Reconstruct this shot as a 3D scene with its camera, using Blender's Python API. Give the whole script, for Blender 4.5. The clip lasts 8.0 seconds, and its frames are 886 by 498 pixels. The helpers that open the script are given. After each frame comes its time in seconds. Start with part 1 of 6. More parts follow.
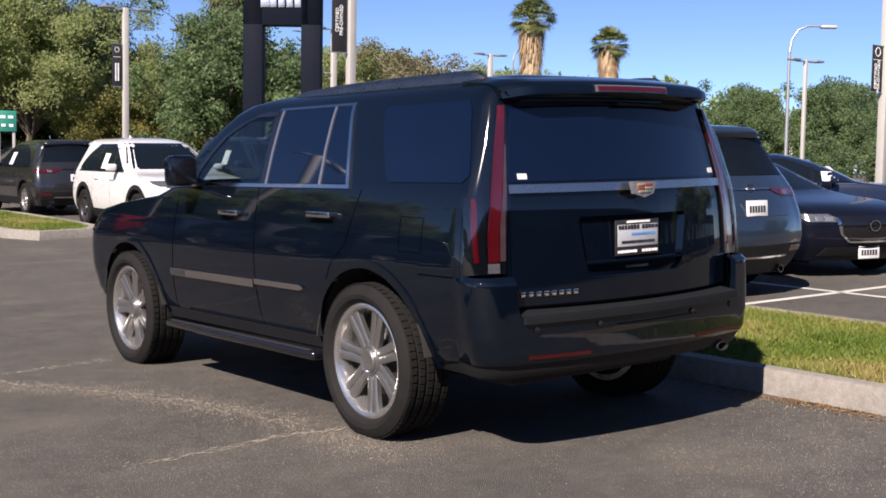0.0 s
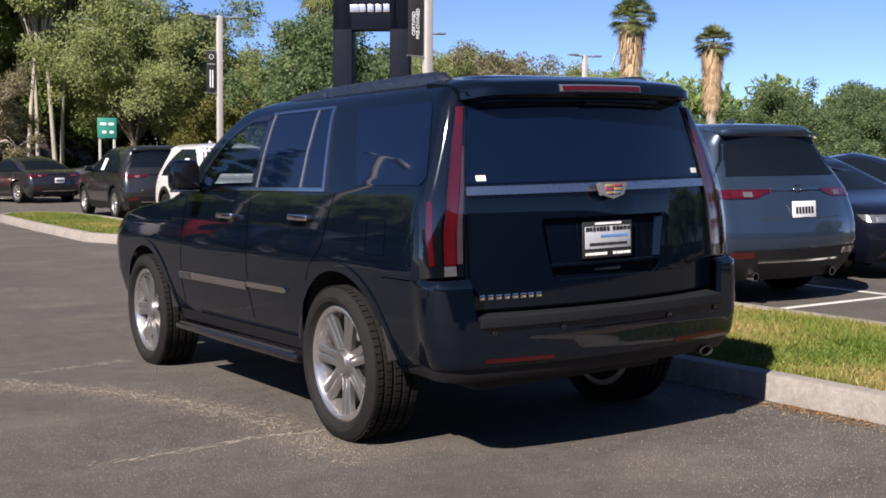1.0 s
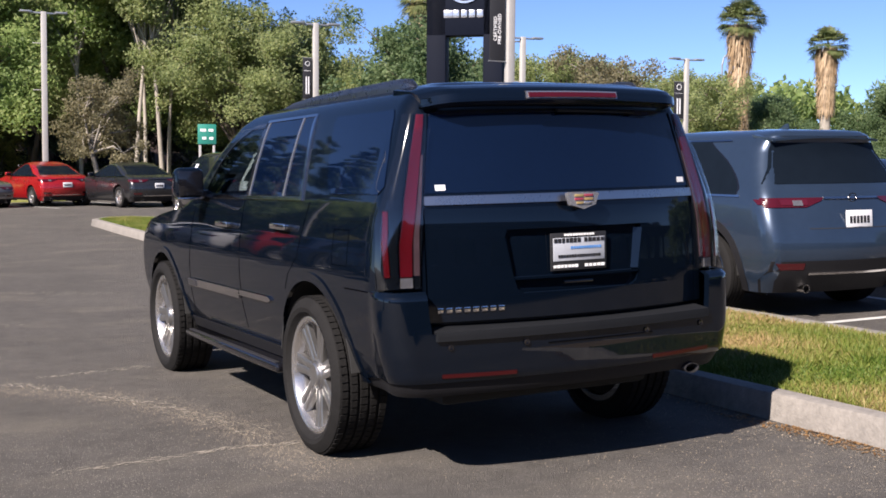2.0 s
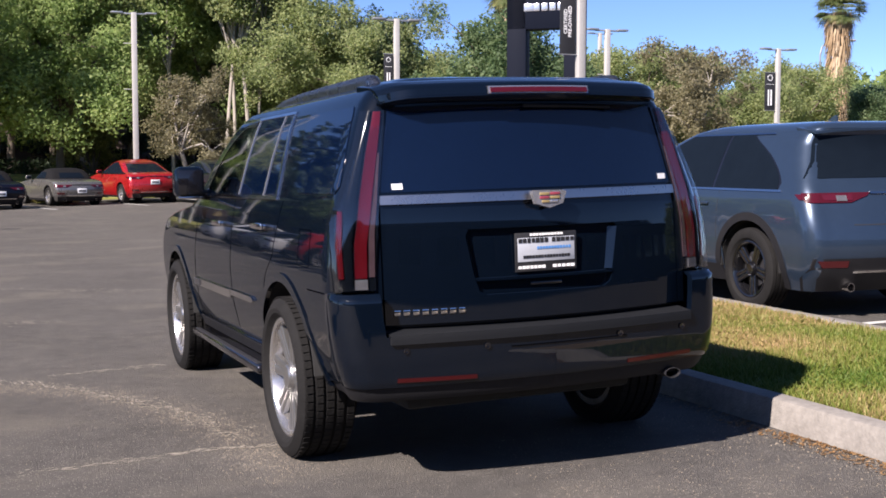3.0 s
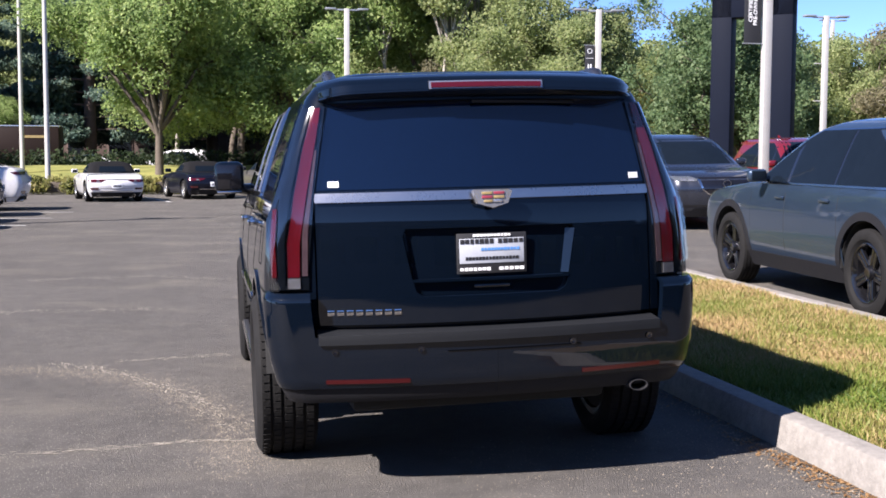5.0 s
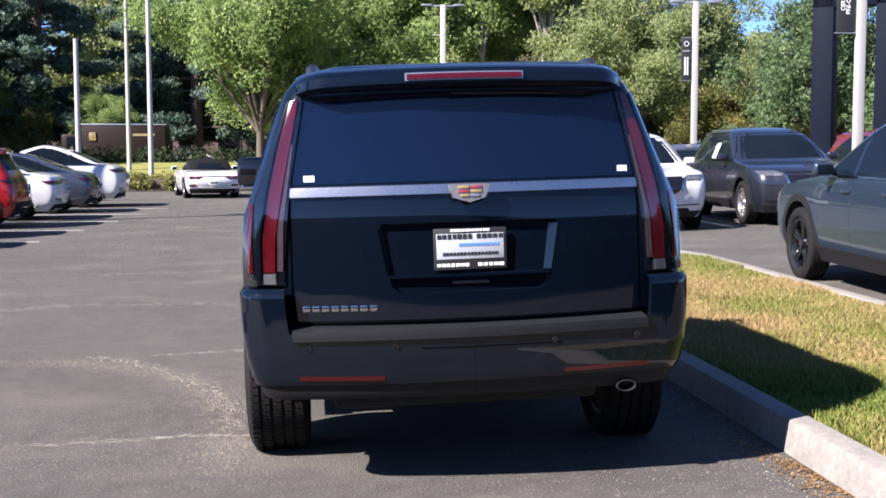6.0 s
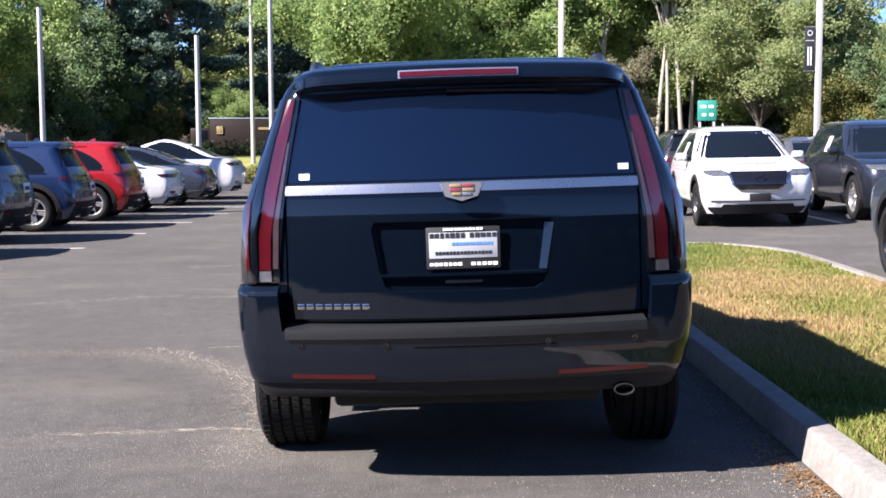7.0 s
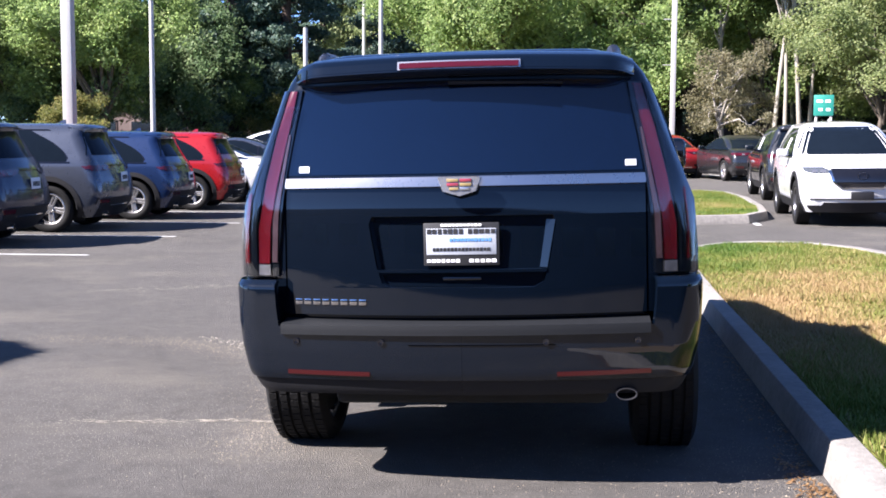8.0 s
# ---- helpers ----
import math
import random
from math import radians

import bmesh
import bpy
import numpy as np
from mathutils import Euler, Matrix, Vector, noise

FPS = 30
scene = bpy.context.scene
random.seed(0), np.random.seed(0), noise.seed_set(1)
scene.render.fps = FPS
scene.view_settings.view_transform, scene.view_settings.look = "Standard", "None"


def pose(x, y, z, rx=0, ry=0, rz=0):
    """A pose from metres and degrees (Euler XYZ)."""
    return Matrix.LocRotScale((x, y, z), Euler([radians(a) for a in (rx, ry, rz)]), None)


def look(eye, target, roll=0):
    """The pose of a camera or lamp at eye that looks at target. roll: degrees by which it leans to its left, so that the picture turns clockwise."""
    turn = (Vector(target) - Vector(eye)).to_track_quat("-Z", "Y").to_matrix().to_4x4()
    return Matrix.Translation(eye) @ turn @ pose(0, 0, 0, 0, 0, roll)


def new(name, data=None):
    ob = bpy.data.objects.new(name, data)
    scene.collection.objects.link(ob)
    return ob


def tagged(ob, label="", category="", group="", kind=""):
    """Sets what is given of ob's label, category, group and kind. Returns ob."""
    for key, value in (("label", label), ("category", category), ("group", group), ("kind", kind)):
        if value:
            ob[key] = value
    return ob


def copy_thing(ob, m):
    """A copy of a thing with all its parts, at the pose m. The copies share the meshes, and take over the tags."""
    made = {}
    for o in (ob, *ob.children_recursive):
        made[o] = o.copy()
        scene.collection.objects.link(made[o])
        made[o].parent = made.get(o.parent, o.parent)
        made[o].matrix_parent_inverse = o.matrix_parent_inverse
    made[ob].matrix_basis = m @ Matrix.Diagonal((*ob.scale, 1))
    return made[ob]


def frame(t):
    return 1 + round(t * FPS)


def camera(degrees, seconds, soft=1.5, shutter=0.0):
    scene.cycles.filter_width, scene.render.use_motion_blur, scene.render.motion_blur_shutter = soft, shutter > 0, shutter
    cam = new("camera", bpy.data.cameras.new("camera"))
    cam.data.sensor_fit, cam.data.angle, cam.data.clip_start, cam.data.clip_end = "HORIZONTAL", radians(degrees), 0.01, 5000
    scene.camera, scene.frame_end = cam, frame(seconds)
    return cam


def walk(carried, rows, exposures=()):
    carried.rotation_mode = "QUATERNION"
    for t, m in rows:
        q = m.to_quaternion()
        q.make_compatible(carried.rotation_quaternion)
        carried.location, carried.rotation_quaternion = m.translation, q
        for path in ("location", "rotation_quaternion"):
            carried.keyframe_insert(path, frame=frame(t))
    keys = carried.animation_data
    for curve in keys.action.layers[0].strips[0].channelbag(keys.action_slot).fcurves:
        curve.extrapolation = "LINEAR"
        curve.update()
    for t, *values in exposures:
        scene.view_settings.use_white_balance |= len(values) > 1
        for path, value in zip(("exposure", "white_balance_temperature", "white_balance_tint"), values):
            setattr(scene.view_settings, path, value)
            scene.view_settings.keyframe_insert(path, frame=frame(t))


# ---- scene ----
cam = camera(40.8, 8.0, soft=1.7)
PATH = [
    (0, (-4.465, -4.028, 1.426), (-3.230, -2.461, 1.282), 0.95),
    (0.5, (-4.169, -4.284, 1.441), (-3.000, -2.668, 1.289), 0.86),
    (1, (-3.864, -4.414, 1.433), (-2.781, -2.739, 1.291), 0.46),
    (1.5, (-3.530, -4.519, 1.458), (-2.520, -2.798, 1.318), 0.27),
    (1.7, (-3.392, -4.582, 1.457), (-2.418, -2.840, 1.320), 0.36),
    (2.8, (-2.640, -4.747, 1.462), (-1.851, -2.915, 1.319), 0.25),
    (3, (-2.532, -4.779, 1.476), (-1.768, -2.936, 1.331), 0.05),
    (3.5, (-2.188, -4.877, 1.484), (-1.541, -2.991, 1.335), 0.03),
    (4, (-1.892, -4.916, 1.472), (-1.331, -3.003, 1.315), 0.01),
    (5.3, (-1.056, -5.026, 1.509), (-0.729, -3.060, 1.347), 0.04),
    (5.5, (-0.949, -5.031, 1.506), (-0.659, -3.059, 1.341), -0.17),
    (6, (-0.651, -4.981, 1.493), (-0.451, -2.998, 1.327), -0.11),
    (6.5, (-0.393, -4.943, 1.503), (-0.278, -2.954, 1.331), -0.04),
    (7, (-0.064, -4.961, 1.515), (-0.084, -2.969, 1.337), -0.21),
    (7.5, (0.179, -4.915, 1.505), (0.024, -2.929, 1.331), -0.38),
    (8, (0.434, -4.809, 1.518), (0.214, -2.830, 1.328), 0.29),
]
walk(cam, [(t, look(e, p, r)) for t, e, p, r in PATH],
     exposures=[(0, 1.14, 6750, 19), (1.5, 1.23, 6590, 18), (3.5, 1.45, 6350, 21), (5.5, 1.82, 6110, 19), (7, 1.98, 6090, 19), (8, 2.16, 5960, 19)])

# sky and sun
world = bpy.data.worlds.new("sky")
scene.world = world
world.use_nodes = True
wn = world.node_tree
sky = wn.nodes.new("ShaderNodeTexSky")
sky.sky_type = 'NISHITA'
sky.sun_disc = False
sky.sun_elevation = radians(39.5)
sky.sun_rotation = radians(-117.5)
sky.air_density, sky.dust_density, sky.ozone_density = 0.5, 0.0, 6.0
wn.links.new(sky.outputs[0], wn.nodes["Background"].inputs[0])
wn.nodes["Background"].inputs[1].default_value = 0.070
sun = new("sun", bpy.data.lights.new("sun", 'SUN'))
sun.data.energy = 5.0
sun.data.angle = radians(0.55)
sun.data.color = (1.0, 0.93, 0.82)
sun.matrix_world = look((-21.5, -11.2, 20), (0, 0, 0))

# ---- materials ----


def mat(name, col, rough=0.5, metal=0.0, var=0.15, scale=6.0, bump=0.0, bscale=60.0, coat=0.0, rand=0.0, spec=0.5, col2=None):
    """A surface with two scales of variation, fine relief and optional clear coat."""
    m = bpy.data.materials.new(name)
    m.use_nodes = True
    nt = m.node_tree
    p = nt.nodes["Principled BSDF"]
    tc = nt.nodes.new("ShaderNodeTexCoord")
    n1 = nt.nodes.new("ShaderNodeTexNoise")
    n1.inputs["Scale"].default_value = scale
    n1.inputs["Detail"].default_value = 6
    n2 = nt.nodes.new("ShaderNodeTexNoise")
    n2.inputs["Scale"].default_value = scale * 9
    n2.inputs["Detail"].default_value = 3
    for n in (n1, n2):
        nt.links.new(tc.outputs["Object"], n.inputs["Vector"])
    mx = nt.nodes.new("ShaderNodeMath")
    mx.operation = 'MULTIPLY_ADD'
    nt.links.new(n2.outputs["Fac"], mx.inputs[0])
    mx.inputs[1].default_value = 0.5
    half = nt.nodes.new("ShaderNodeMath")
    half.operation = 'MULTIPLY'
    nt.links.new(n1.outputs["Fac"], half.inputs[0])
    half.inputs[1].default_value = 0.5
    nt.links.new(half.outputs[0], mx.inputs[2])
    ramp = nt.nodes.new("ShaderNodeMix")
    ramp.data_type = 'RGBA'
    c2 = col2 or [min(1.0, c * (1 + var)) for c in col]
    ramp.inputs[6].default_value = (*[c * (1 - var) for c in col], 1)
    ramp.inputs[7].default_value = (*c2, 1)
    st = nt.nodes.new("ShaderNodeMapRange")
    st.inputs[1].default_value, st.inputs[2].default_value = 0.3, 0.7
    nt.links.new(mx.outputs[0], st.inputs[0])
    nt.links.new(st.outputs[0], ramp.inputs[0])
    out = ramp.outputs[2]
    if rand:
        oi = nt.nodes.new("ShaderNodeObjectInfo")
        hs = nt.nodes.new("ShaderNodeHueSaturation")
        mr = nt.nodes.new("ShaderNodeMapRange")
        mr.inputs[3].default_value, mr.inputs[4].default_value = 1 - rand, 1 + rand
        nt.links.new(oi.outputs["Random"], mr.inputs[0])
        nt.links.new(mr.outputs[0], hs.inputs["Value"])
        nt.links.new(out, hs.inputs["Color"])
        out = hs.outputs[0]
    nt.links.new(out, p.inputs["Base Color"])
    rr = nt.nodes.new("ShaderNodeMapRange")
    rr.inputs[3].default_value, rr.inputs[4].default_value = rough * 0.85, min(1, rough * 1.15)
    nt.links.new(mx.outputs[0], rr.inputs[0])
    nt.links.new(rr.outputs[0], p.inputs["Roughness"])
    p.inputs["Metallic"].default_value = metal
    p.inputs["Specular IOR Level"].default_value = spec
    if coat:
        p.inputs["Coat Weight"].default_value = coat
        p.inputs["Coat Roughness"].default_value = 0.03
    if bump:
        bn = nt.nodes.new("ShaderNodeTexNoise")
        bn.inputs["Scale"].default_value = bscale
        bn.inputs["Detail"].default_value = 4
        nt.links.new(tc.outputs["Object"], bn.inputs["Vector"])
        bp = nt.nodes.new("ShaderNodeBump")
        bp.inputs["Strength"].default_value = bump
        bp.inputs["Distance"].default_value = 0.02
        nt.links.new(bn.outputs["Fac"], bp.inputs["Height"])
        nt.links.new(bp.outputs[0], p.inputs["Normal"])
    return m


def paint(name, col, metal=0.35, rough=0.28, coat=1.0):
    return mat(name, col, rough, metal, var=0.06, scale=1.5, coat=coat)


def leaf_mat(name, a, b, c, back=0.62, nscale=0.9, shift=-0.45, spread=1.4):
    """Leaves: colour by island, part of the light passes through."""
    m = bpy.data.materials.new(name)
    m.use_nodes = True
    nt = m.node_tree
    p = nt.nodes["Principled BSDF"]
    g = nt.nodes.new("ShaderNodeNewGeometry")
    r = nt.nodes.new("ShaderNodeValToRGB")
    e = r.color_ramp.elements
    e[0].color, e[1].color = (*a, 1), (*c, 1)
    k = e.new(0.5)
    k.color = (*b, 1)
    tc = nt.nodes.new("ShaderNodeTexCoord")
    n = nt.nodes.new("ShaderNodeTexNoise")
    n.inputs["Scale"].default_value = nscale
    nt.links.new(tc.outputs["Object"], n.inputs["Vector"])
    ad = nt.nodes.new("ShaderNodeMath")
    ad.operation = 'MULTIPLY_ADD'
    ad.inputs[1].default_value = 0.55
    nt.links.new(g.outputs["Random Per Island"], ad.inputs[0])
    sb = nt.nodes.new("ShaderNodeMath")
    sb.operation = 'MULTIPLY_ADD'
    sb.inputs[1].default_value, sb.inputs[2].default_value = spread, shift
    nt.links.new(n.outputs["Fac"], sb.inputs[0])
    nt.links.new(sb.outputs[0], ad.inputs[2])
    nt.links.new(ad.outputs[0], r.inputs[0])
    nt.links.new(r.outputs[0], p.inputs["Base Color"])
    p.inputs["Roughness"].default_value = 0.55
    p.inputs["Specular IOR Level"].default_value = 0.3
    t = nt.nodes.new("ShaderNodeBsdfTranslucent")
    nt.links.new(r.outputs[0], t.inputs["Color"])
    mx = nt.nodes.new("ShaderNodeMixShader")
    mx.inputs[0].default_value = back
    nt.links.new(p.outputs[0], mx.inputs[1])
    nt.links.new(t.outputs[0], mx.inputs[2])
    nt.links.new(mx.outputs[0], nt.nodes["Material Output"].inputs[0])
    return m


def glass_mat(name, tint, rough=0.02):
    """Tinted pane: a dark see-through sheet with a real surface gloss."""
    m = bpy.data.materials.new(name)
    m.use_nodes = True
    nt = m.node_tree
    nt.nodes.remove(nt.nodes["Principled BSDF"])
    tr = nt.nodes.new("ShaderNodeBsdfTransparent")
    tr.inputs[0].default_value = (*tint, 1)
    gl = nt.nodes.new("ShaderNodeBsdfGlossy")
    gl.inputs["Roughness"].default_value = rough
    lw = nt.nodes.new("ShaderNodeLayerWeight")
    lw.inputs[0].default_value = 0.5
    pw = nt.nodes.new("ShaderNodeMath")
    pw.operation = 'POWER'
    pw.inputs[1].default_value = 3.5
    nt.links.new(lw.outputs["Facing"], pw.inputs[0])
    fr = nt.nodes.new("ShaderNodeMath")
    fr.operation = 'MULTIPLY_ADD'
    fr.inputs[1].default_value, fr.inputs[2].default_value = 0.45, 0.025
    nt.links.new(pw.outputs[0], fr.inputs[0])
    mx = nt.nodes.new("ShaderNodeMixShader")
    nt.links.new(fr.outputs[0], mx.inputs[0])
    nt.links.new(tr.outputs[0], mx.inputs[1])
    nt.links.new(gl.outputs[0], mx.inputs[2])
    nt.links.new(mx.outputs[0], nt.nodes["Material Output"].inputs[0])
    return m


BLACK_PAINT = mat("black paint", (0.0011, 0.0029, 0.0068), 0.5, 0.0, var=0.05, scale=1.5, coat=1.0, spec=0.02)
BLACK_PAINT.node_tree.nodes["Principled BSDF"].inputs["Coat IOR"].default_value = 1.5
SEAM = mat("shadow gap", (0.0008, 0.001, 0.0018), 1.0, var=0.1, spec=0.0)
# Blue in the base colour stands for sky mirrored in the glass.
TINT = mat("privacy glass", (0.0012, 0.0040, 0.0145), 0.03, 0.0, var=0.05, scale=1.0, coat=0.0, spec=0.75)
CLEAR = glass_mat("clear glass", (0.78, 0.83, 0.83))
LAMP_COVER = glass_mat("clear lamp cover", (0.96, 0.96, 0.96), 0.03)
CAR_GLASS = mat("dark car glass", (0.005, 0.008, 0.013), 0.03, 0.0, var=0.1, scale=1.0, spec=0.04)
CHROME = mat("chrome", (0.66, 0.64, 0.63), 0.12, 1.0, var=0.04, scale=4)
BRIGHT = mat("polished aluminium", (0.56, 0.545, 0.535), 0.26, 0.9, var=0.06, scale=8)
SPOKE = mat("machined alloy", (0.36, 0.355, 0.35), 0.30, 0.9, var=0.10, scale=12)
BRUSHED = mat("brushed metal", (0.50, 0.48, 0.47), 0.28, 1.0, var=0.03, scale=10)
GUNMETAL = mat("dark alloy", (0.10, 0.10, 0.11), 0.35, 0.8, var=0.1, scale=8)
BLACK_ALLOY = mat("black alloy", (0.005, 0.005, 0.006), 0.18, 0.0, var=0.1, scale=8, coat=0.5)
RUBBER = mat("tyre rubber", (0.0105, 0.0102, 0.0102), 0.8, spec=0.16, var=0.25, scale=14, bump=0.15, bscale=90)
TRIM = mat("black plastic trim", (0.010, 0.010, 0.012), 0.6, spec=0.25, var=0.15, scale=20, bump=0.08, bscale=200)
GLOSS_TRIM = mat("gloss black trim", (0.006, 0.006, 0.008), 0.1, coat=0.5)
STEP = mat("step pad", (0.005, 0.006, 0.008), 0.7, spec=0.25, var=0.12, scale=20, bump=0.15, bscale=250)
UNDER = mat("underbody", (0.012, 0.012, 0.012), 0.9, var=0.3, scale=5)
RED_LENS = mat("red lens", (0.066, 0.0030, 0.006), 0.12, var=0.12, scale=18, coat=1.0, spec=0.8)
DEEP_RED = mat("dark red lens", (0.050, 0.0022, 0.004), 0.12, var=0.12, scale=18, coat=1.0)
REFLECTOR = mat("dull red reflector", (0.030, 0.0015, 0.002), 0.25, var=0.12, scale=18)
CLEAR_LENS = mat("clear lens", (0.09, 0.09, 0.10), 0.10, 0.1, var=0.3, scale=25, coat=1.0)
HEAD_LENS = mat("headlamp lens", (0.10, 0.11, 0.12), 0.12, 0.4, var=0.3, scale=25, coat=1.0)
PINK_LENS = mat("pinkish clear lens", (0.055, 0.035, 0.042), 0.10, 0.1, var=0.3, scale=25, coat=1.0)
SMOKE_LENS = mat("smoked lens", (0.003, 0.004, 0.006), 0.08, var=0.2, scale=20, coat=1.0)
WHITE_PLASTIC = mat("white card", (0.62, 0.63, 0.65), 0.5, var=0.05, scale=10)
PLATE_CARD = mat("greyish plate card", (0.36, 0.38, 0.42), 0.5, var=0.12, scale=18)
INK = mat("dark print", (0.012, 0.012, 0.014), 0.6)
BLUE_INK = mat("blue print", (0.08, 0.22, 0.50), 0.6)
WHITE_INK = mat("white print", (0.8, 0.8, 0.8), 0.5)
GOLD = mat("gold enamel", (0.38, 0.28, 0.12), 0.25, 0.3, coat=1.0)
RED_ENAMEL = mat("red enamel", (0.26, 0.04, 0.06), 0.2, coat=1.0)
SILVER_ENAMEL = mat("silver enamel", (0.55, 0.56, 0.60), 0.25, 0.8, coat=1.0)
LEATHER = mat("light leather", (0.42, 0.40, 0.37), 0.6, var=0.12, scale=10, bump=0.1, bscale=120)
DARK_LEATHER = mat("black leather", (0.02, 0.02, 0.021), 0.5, var=0.15, scale=10, bump=0.1, bscale=120)

# ---- building helpers ----


def part(name, bm, material, parent=None, label="", angle=35, smooth=True):
    """Links a bmesh as one mesh object, under a parent if there is one."""
    me = bpy.data.meshes.new(name)
    bmesh.ops.recalc_face_normals(bm, faces=bm.faces)
    bm.to_mesh(me)
    bm.free()
    return mesh_part(name, me, material, parent, label, angle, smooth)


def mesh_part(name, me, material, parent=None, label="", angle=35, smooth=True):
    if material is not None and not me.materials:
        me.materials.append(material)
    if smooth and len(me.polygons):
        me.shade_smooth()
        me.set_sharp_from_angle(angle=radians(angle))
    ob = new(name, me)
    if parent is not None:
        ob.parent = parent
    if label:
        ob["label"] = label
    return ob


def box(sx, sy, sz, at=(0, 0, 0), bev=0.0, seg=2, m=None, bm=None):
    """A bevelled box centred at a point, in a new or given bmesh."""
    own = bmesh.new()
    bmesh.ops.create_cube(own, size=1.0)
    bmesh.ops.scale(own, vec=(sx, sy, sz), verts=own.verts)
    if bev:
        bmesh.ops.bevel(own, geom=own.edges[:], offset=bev, segments=seg, affect='EDGES', profile=0.5)
    bmesh.ops.translate(own, vec=at, verts=own.verts)
    if m is not None:
        bmesh.ops.transform(own, matrix=m, verts=own.verts)
    return join(bm, own)


def join(bm, own):
    if bm is None:
        return own
    tmp = bpy.data.meshes.new("tmp")
    own.to_mesh(tmp)
    own.free()
    bm.from_mesh(tmp)
    bpy.data.meshes.remove(tmp)
    return bm


def tube(path, radii, n=8, bm=None, cap=True):
    """A tube along points, with a radius at each."""
    bm = bm or bmesh.new()
    rings = []
    k = len(path)
    path = [Vector(p) for p in path]
    for i, p in enumerate(path):
        d = (path[min(i + 1, k - 1)] - path[max(i - 1, 0)]).normalized()
        a = d.orthogonal().normalized() if i == 0 else (ref - d * ref.dot(d)).normalized()
        ref = a
        b = d.cross(a)
        r = radii[i] if hasattr(radii, "__len__") else radii
        rings.append([bm.verts.new(p + (a * math.cos(q) + b * math.sin(q)) * r) for q in [2 * math.pi * j / n for j in range(n)]])
    for A, B in zip(rings, rings[1:]):
        for j in range(n):
            bm.faces.new((A[j], A[(j + 1) % n], B[(j + 1) % n], B[j]))
    if cap:
        bm.faces.new(rings[0][::-1])
        bm.faces.new(rings[-1])
    return bm


def revolve(profile, n=40, axis='x', bm=None, closed=True):
    """Turns a profile of (along, radius) round an axis."""
    bm = bm or bmesh.new()
    rings = []
    for i in range(n):
        q = 2 * math.pi * i / n
        c, s = math.cos(q), math.sin(q)
        if axis == 'x':
            rings.append([bm.verts.new((a, r * c, r * s)) for a, r in profile])
        else:
            rings.append([bm.verts.new((r * c, r * s, a)) for a, r in profile])
    k = len(profile)
    for i in range(n):
        A, B = rings[i], rings[(i + 1) % n]
        for j in range(k if closed else k - 1):
            bm.faces.new((A[j], A[(j + 1) % k], B[(j + 1) % k], B[j]))
    return bm


def sheet(fn, nu, nv, out, th, bm=None):
    """A thin solid that lies on a surface: fn(u, v, off) gives the place, u and v from 0 to 1."""
    bm = bm or bmesh.new()
    F = [[bm.verts.new(fn(i / nu, j / nv, out)) for i in range(nu + 1)] for j in range(nv + 1)]
    B = [[bm.verts.new(fn(i / nu, j / nv, out - th)) for i in range(nu + 1)] for j in range(nv + 1)]
    for j in range(nv):
        for i in range(nu):
            bm.faces.new((F[j][i], F[j][i + 1], F[j + 1][i + 1], F[j + 1][i]))
            bm.faces.new((B[j][i], B[j + 1][i], B[j + 1][i + 1], B[j][i + 1]))
    for j in range(nv):
        bm.faces.new((F[j][0], F[j + 1][0], B[j + 1][0], B[j][0]))
        bm.faces.new((F[j][nu], B[j][nu], B[j + 1][nu], F[j + 1][nu]))
    for i in range(nu):
        bm.faces.new((F[0][i], B[0][i], B[0][i + 1], F[0][i + 1]))
        bm.faces.new((F[nv][i], F[nv][i + 1], B[nv][i + 1], B[nv][i]))
    return bm


def loft_solid(rows, bm=None):
    """Closed rings of points, one above another, with both ends closed."""
    bm = bm or bmesh.new()
    R = [[bm.verts.new(p) for p in r] for r in rows]
    n = len(R[0])
    for A, B in zip(R, R[1:]):
        for j in range(n):
            bm.faces.new((A[j], A[(j + 1) % n], B[(j + 1) % n], B[j]))
    bm.faces.new(R[0][::-1])
    bm.faces.new(R[-1])
    return bm


def text_mesh(words, size, name="lettering"):
    """Letters as a mesh, lying in the xy plane, centred."""
    cu = bpy.data.curves.new(name, 'FONT')
    cu.body, cu.size, cu.extrude = words, size, 0.004
    cu.align_x, cu.align_y = 'CENTER', 'CENTER'
    ob = bpy.data.objects.new(name, cu)
    scene.collection.objects.link(ob)
    bpy.context.view_layer.update()
    me = bpy.data.meshes.new_from_object(ob.evaluated_get(bpy.context.evaluated_depsgraph_get()))
    bpy.data.objects.remove(ob)
    return me


